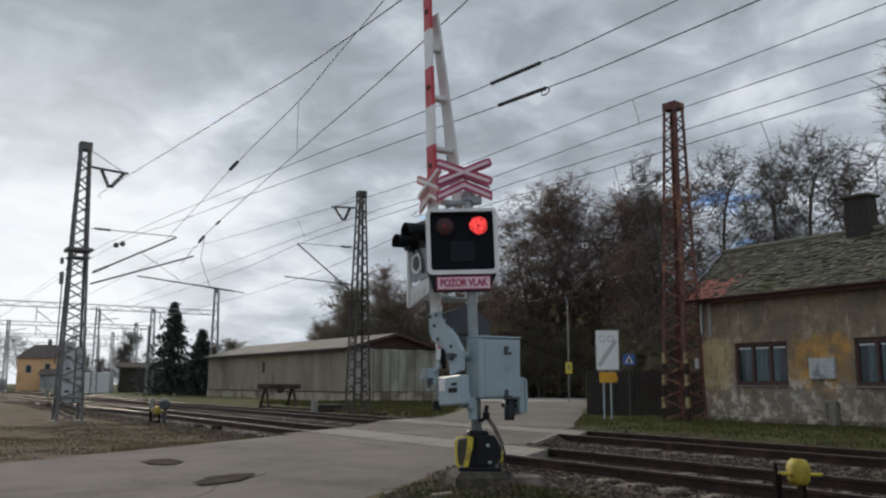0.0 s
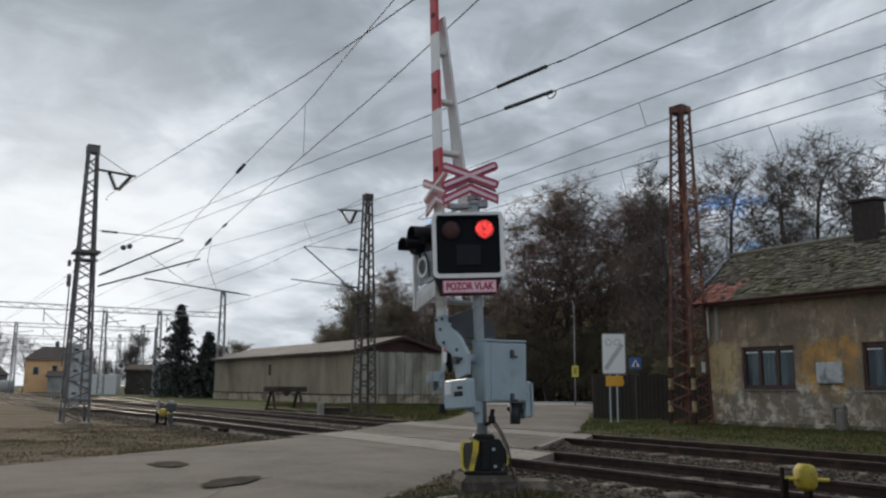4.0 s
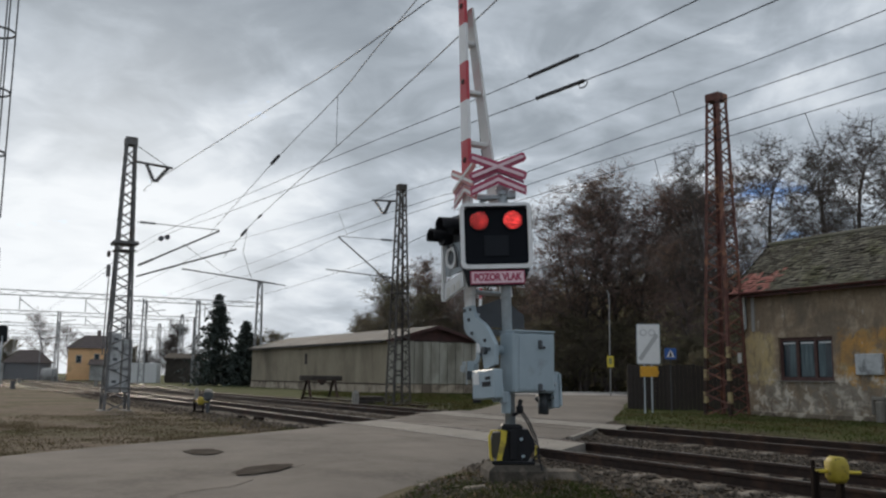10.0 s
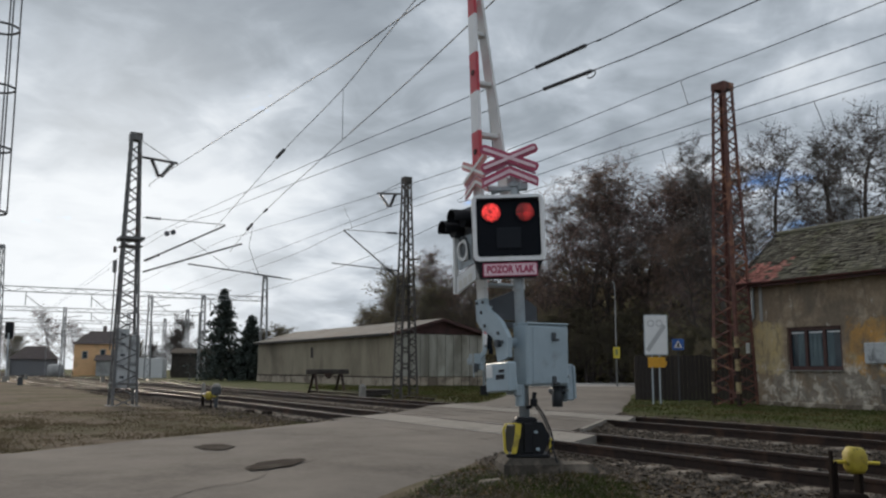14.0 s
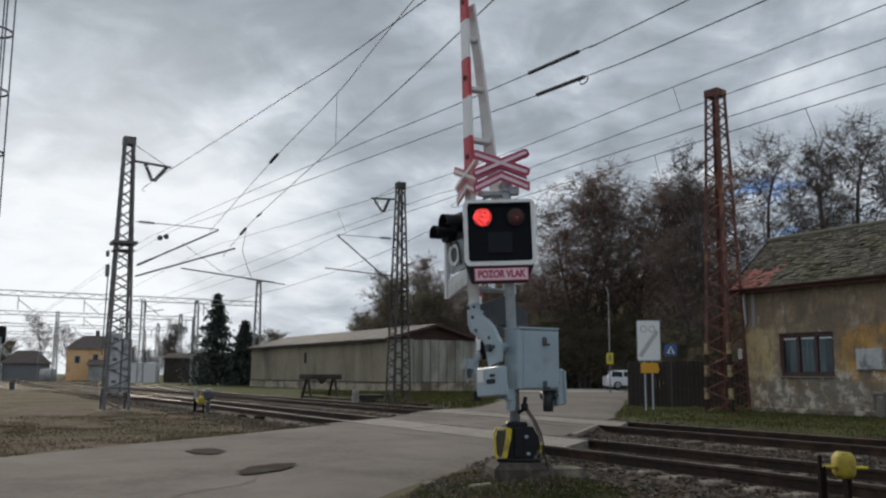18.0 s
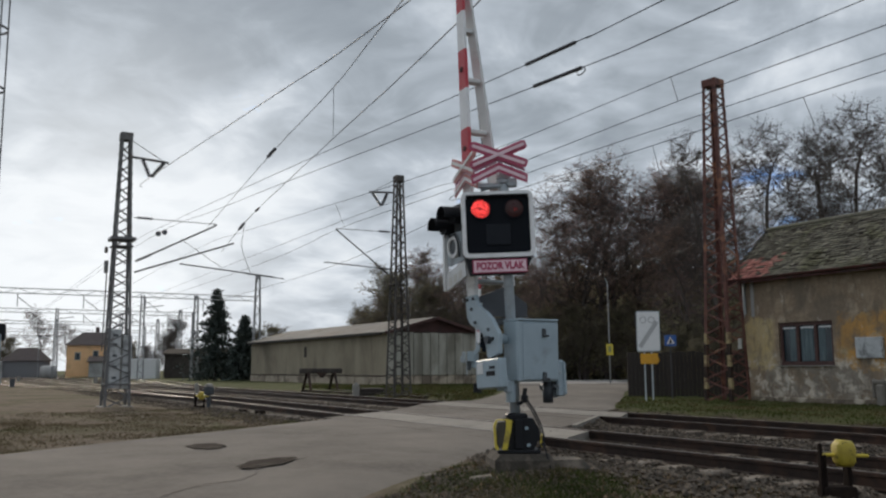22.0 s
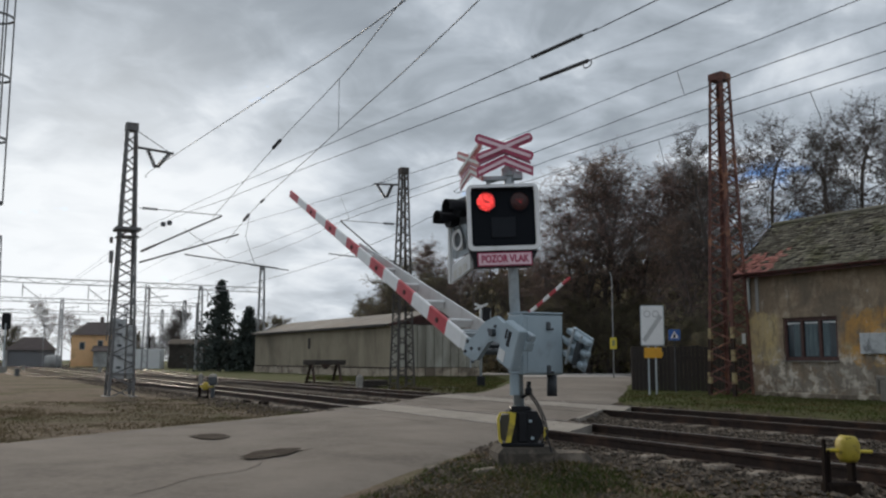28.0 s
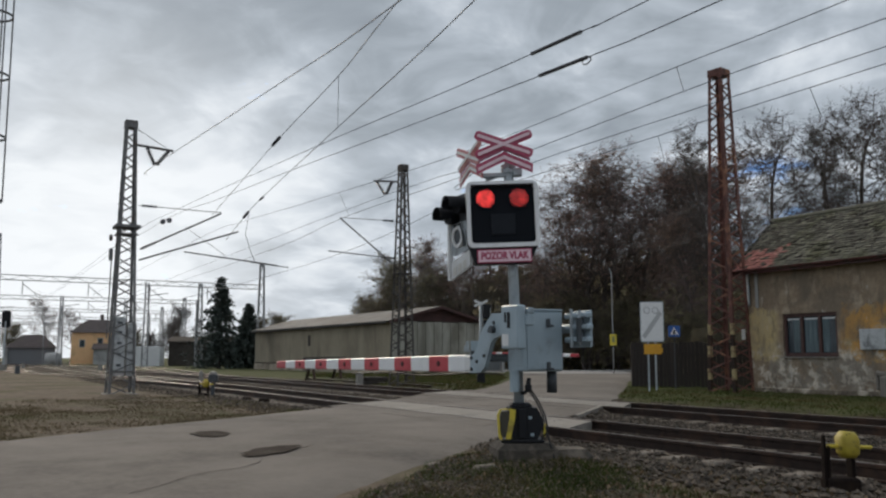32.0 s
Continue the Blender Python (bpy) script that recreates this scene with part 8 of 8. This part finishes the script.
# ---- two cars on the side road ----
def car(label, paint, dark):
    """An estate car, nose towards +x."""
    c = thing("car", label, "car", pose(0, 0, 0))
    # rings along the length: x, half width, underside, waist, roof, roof half width
    rings = [(-2.28, 0.72, 0.42, 0.86, 0.88, 0.66), (-2.22, 0.84, 0.30, 0.95, 1.02, 0.70), (-1.95, 0.88, 0.24, 0.98, 1.38, 0.60), (-1.5, 0.90, 0.20, 0.97, 1.47, 0.60), (-0.6, 0.90, 0.19, 0.96, 1.50, 0.61), (0.1, 0.90, 0.19, 0.95, 1.48, 0.60),
             (0.55, 0.90, 0.19, 0.94, 1.36, 0.60), (1.15, 0.89, 0.20, 0.93, 0.98, 0.70), (1.75, 0.87, 0.22, 0.86, 0.88, 0.70), (2.12, 0.80, 0.28, 0.72, 0.74, 0.66), (2.26, 0.62, 0.36, 0.60, 0.62, 0.52)]
    m = Mesh()
    for x, w, lo, waist, roof, rw in rings:
        m.v += [(x, -w * 0.92, lo), (x, -w, lo + 0.18), (x, -w, waist - 0.1), (x, -w * 0.95, waist), (x, -rw, roof - 0.03), (x, -rw * 0.6, roof + 0.01), (x, rw * 0.6, roof + 0.01), (x, rw, roof - 0.03), (x, w * 0.95, waist), (x, w, waist - 0.1), (x, w, lo + 0.18), (x, w * 0.92, lo)]
    k = 12
    for i in range(len(rings) - 1):
        m.f += [(i * k + j, (i + 1) * k + j, (i + 1) * k + (j + 1) % k, i * k + (j + 1) % k) for j in range(k)]
    m.f += [tuple(range(k)), tuple((len(rings) - 1) * k + j for j in reversed(range(k)))]
    body = part("body", m, paint, c, smooth=False)
    glass = GLASS_DARK
    for s in (-1, 1):
        for x0, x1, lean0, lean1 in ((-1.86, -0.98, 0.10, 0.02), (-0.90, -0.02, 0.02, 0.02), (0.06, 1.02, 0.02, 0.62)):
            y0, y1 = s * 0.872, s * 0.635
            pts = [(x0, y0, 1.0), (x1, y0, 0.98), (x1 - lean1, y1, 1.39 if lean1 < 0.3 else 1.36), (x0 + lean0, y1, 1.40)]
            part("side_window", Mesh().slab(pts[::s], (0, s * 0.012, 0.006)), glass, body)
    part("windscreen", Mesh().slab([(1.16, -0.62, 0.99), (1.16, 0.62, 0.99), (0.52, 0.54, 1.40), (0.52, -0.54, 1.40)], (0.012, 0, 0.012)), glass, body)
    part("rear_window", Mesh().slab([(-2.215, 0.6, 1.06), (-2.215, -0.6, 1.06), (-2.0, -0.54, 1.36), (-2.0, 0.54, 1.36)], (-0.012, 0, 0.01)), glass, body)
    part("bumper", Mesh().box((2.20, 0, 0.36), (0.14, 1.35, 0.20), 0.05), BLACK, body)
    for s in (-1, 1):
        part("headlight", Mesh().box((2.10, s * 0.58, 0.68), (0.16, 0.30, 0.13), 0.03), WHITE, body)
        part("tail_light", Mesh().box((-2.24, s * 0.66, 0.86), (0.08, 0.16, 0.24), 0.02), RED, body)
        part("mirror", Mesh().box((0.72, s * 0.98, 1.02), (0.12, 0.16, 0.12), 0.03), paint, body)
        part("sill", Mesh().box((-0.05, s * 0.895, 0.27), (2.1, 0.03, 0.12), 0.01), BLACK, body)
        part("roof_rail", Mesh().tube((-1.7, s * 0.52, 1.52), (0.2, s * 0.52, 1.53), 0.02), BLACK if dark else GALV, body)
    wheels = []
    for x in (-1.38, 1.36):
        for s in (-1, 1):
            w = part("wheel", Mesh().lathe([(0.20, -0.10), (0.30, -0.10), (0.325, -0.06), (0.325, 0.06), (0.30, 0.10), (0.20, 0.10)], n=20, m=pose(0, 0, 0, 90)), TYRE, c, "black tyre on a pale rim", at=pose(x, s * 0.82, 0.325))
            part("rim", Mesh().lathe([(0, 0.085), (0.06, 0.09), (0.20, 0.075), (0.205, 0.0), (0.205, -0.08), (0.0, -0.08)], n=12, m=pose(0, 0, 0, 90 if s < 0 else -90)), RIM, w)
            wheels.append((w, x, s))
    return c, wheels


dark_car = car("dark blue estate car driving along the side road", CAR_DARK, True)
white_car = car("white estate car driving along the side road", CAR_WHITE, False)


# ---- what moves ----
BOOM_ROWS = [(0.0, 86.6), (24.05, 86.6), (24.35, 84.8), (24.6, 80.2), (25.0, 72.0), (25.4, 64.6), (26.0, 54.0), (26.8, 41.5), (27.5, 31.0), (27.8, 27.0), (28.2, 21.2), (28.6, 16.2), (29.0, 11.0), (29.4, 6.4), (29.8, 3.6), (30.2, 1.2), (30.6, -0.7), (31.0, -0.5), (32.0, -0.5)]


def motions():
    walk(boom, [(t, pose(*PIVOT, a, 0, TURN)) for t, a in BOOM_ROWS])
    walk(far_boom, [(t, pose(*FAR_HINGE, a, 0, TURN + 180)) for t, a in BOOM_ROWS])
    # the lit wedges of a lamp turn into sight for half of every flash
    first, period, half = 0.235, 1.0231, 0.13
    for side, start in (("left", BLADE), ("right", 0.0)):
        spot = LAMP_SPOTS[side]
        turn = start
        rows = [(0.0, turn)]
        t = first
        while t < 31.8:
            rows += [(t - half, turn), (t + half, BLADE - turn)]
            turn = BLADE - turn
            t += period / 2
        # the last change is still under way when the clip ends
        rows += [(t - half, turn), (32.0, turn + (BLADE - 2 * turn) * (32.0 + half - t) / (2 * half))]
        walk(lamps[side], [(t, pose(*spot, 0, -a, 0)) for t, a in rows])

    # the cars pass once each, out of the trees and behind the shed
    for (c, wheels), rows in ((dark_car, [(0.0, 42.0), (1.2, 33.1), (2.6, 17.3), (3.0, 12.75), (3.4, 8.2), (4.0, 1.6), (4.6, -4.2), (5.2, -7.2), (5.8, -8.0), (32.0, -8.0)]),
                              (white_car, [(0.0, -9.0), (15.4, -9.0), (16.0, -7.6), (16.6, -2.0), (17.4, 8.05), (17.7, 11.9), (18.0, 14.85), (19.0, 25.0), (20.0, 36.0), (22.0, 58.0), (32.0, 58.0)])):
        off, back = (2.0, 0) if c is dark_car[0] else (-1.6, 180)
        fine = []
        for (t0, x0), (t1, x1) in zip(rows, rows[1:]):
            n = 6 if abs(x1 - x0) > 2 else 1
            fine += [(t0 + (t1 - t0) * i / n, x0 + (x1 - x0) * i / n) for i in range(n)]
        path = [(t, *beside(x, off)) for t, x in fine + [rows[-1]]]
        walk(c, [(t, pose(p.x, p.y, lift(p.x, p.y) + 0.03, 0, 0, math.degrees(a) + back)) for t, p, a in path])
        for w, wx, s in wheels:
            out, last, turned = [], rows[0][1], 0.0
            for (t0, x0), (t1, x1) in zip(rows, rows[1:]):
                n = max(1, math.ceil(abs(x1 - x0) / 0.325 / radians(80)))
                for i in range(n):
                    out.append((t0 + (t1 - t0) * i / n, abs(x0 - rows[0][1]) + abs(x1 - x0) * i / n))
            out.append((32.0, abs(rows[-1][1] - rows[0][1])))
            clean = [out[0]]
            for r in out[1:]:
                if frame(r[0]) > frame(clean[-1][0]):
                    clean.append(r)
            walk(w, [(t, pose(wx, s * 0.82, 0.325, 0, math.degrees(d / 0.325), 0)) for t, d in clean])


motions()
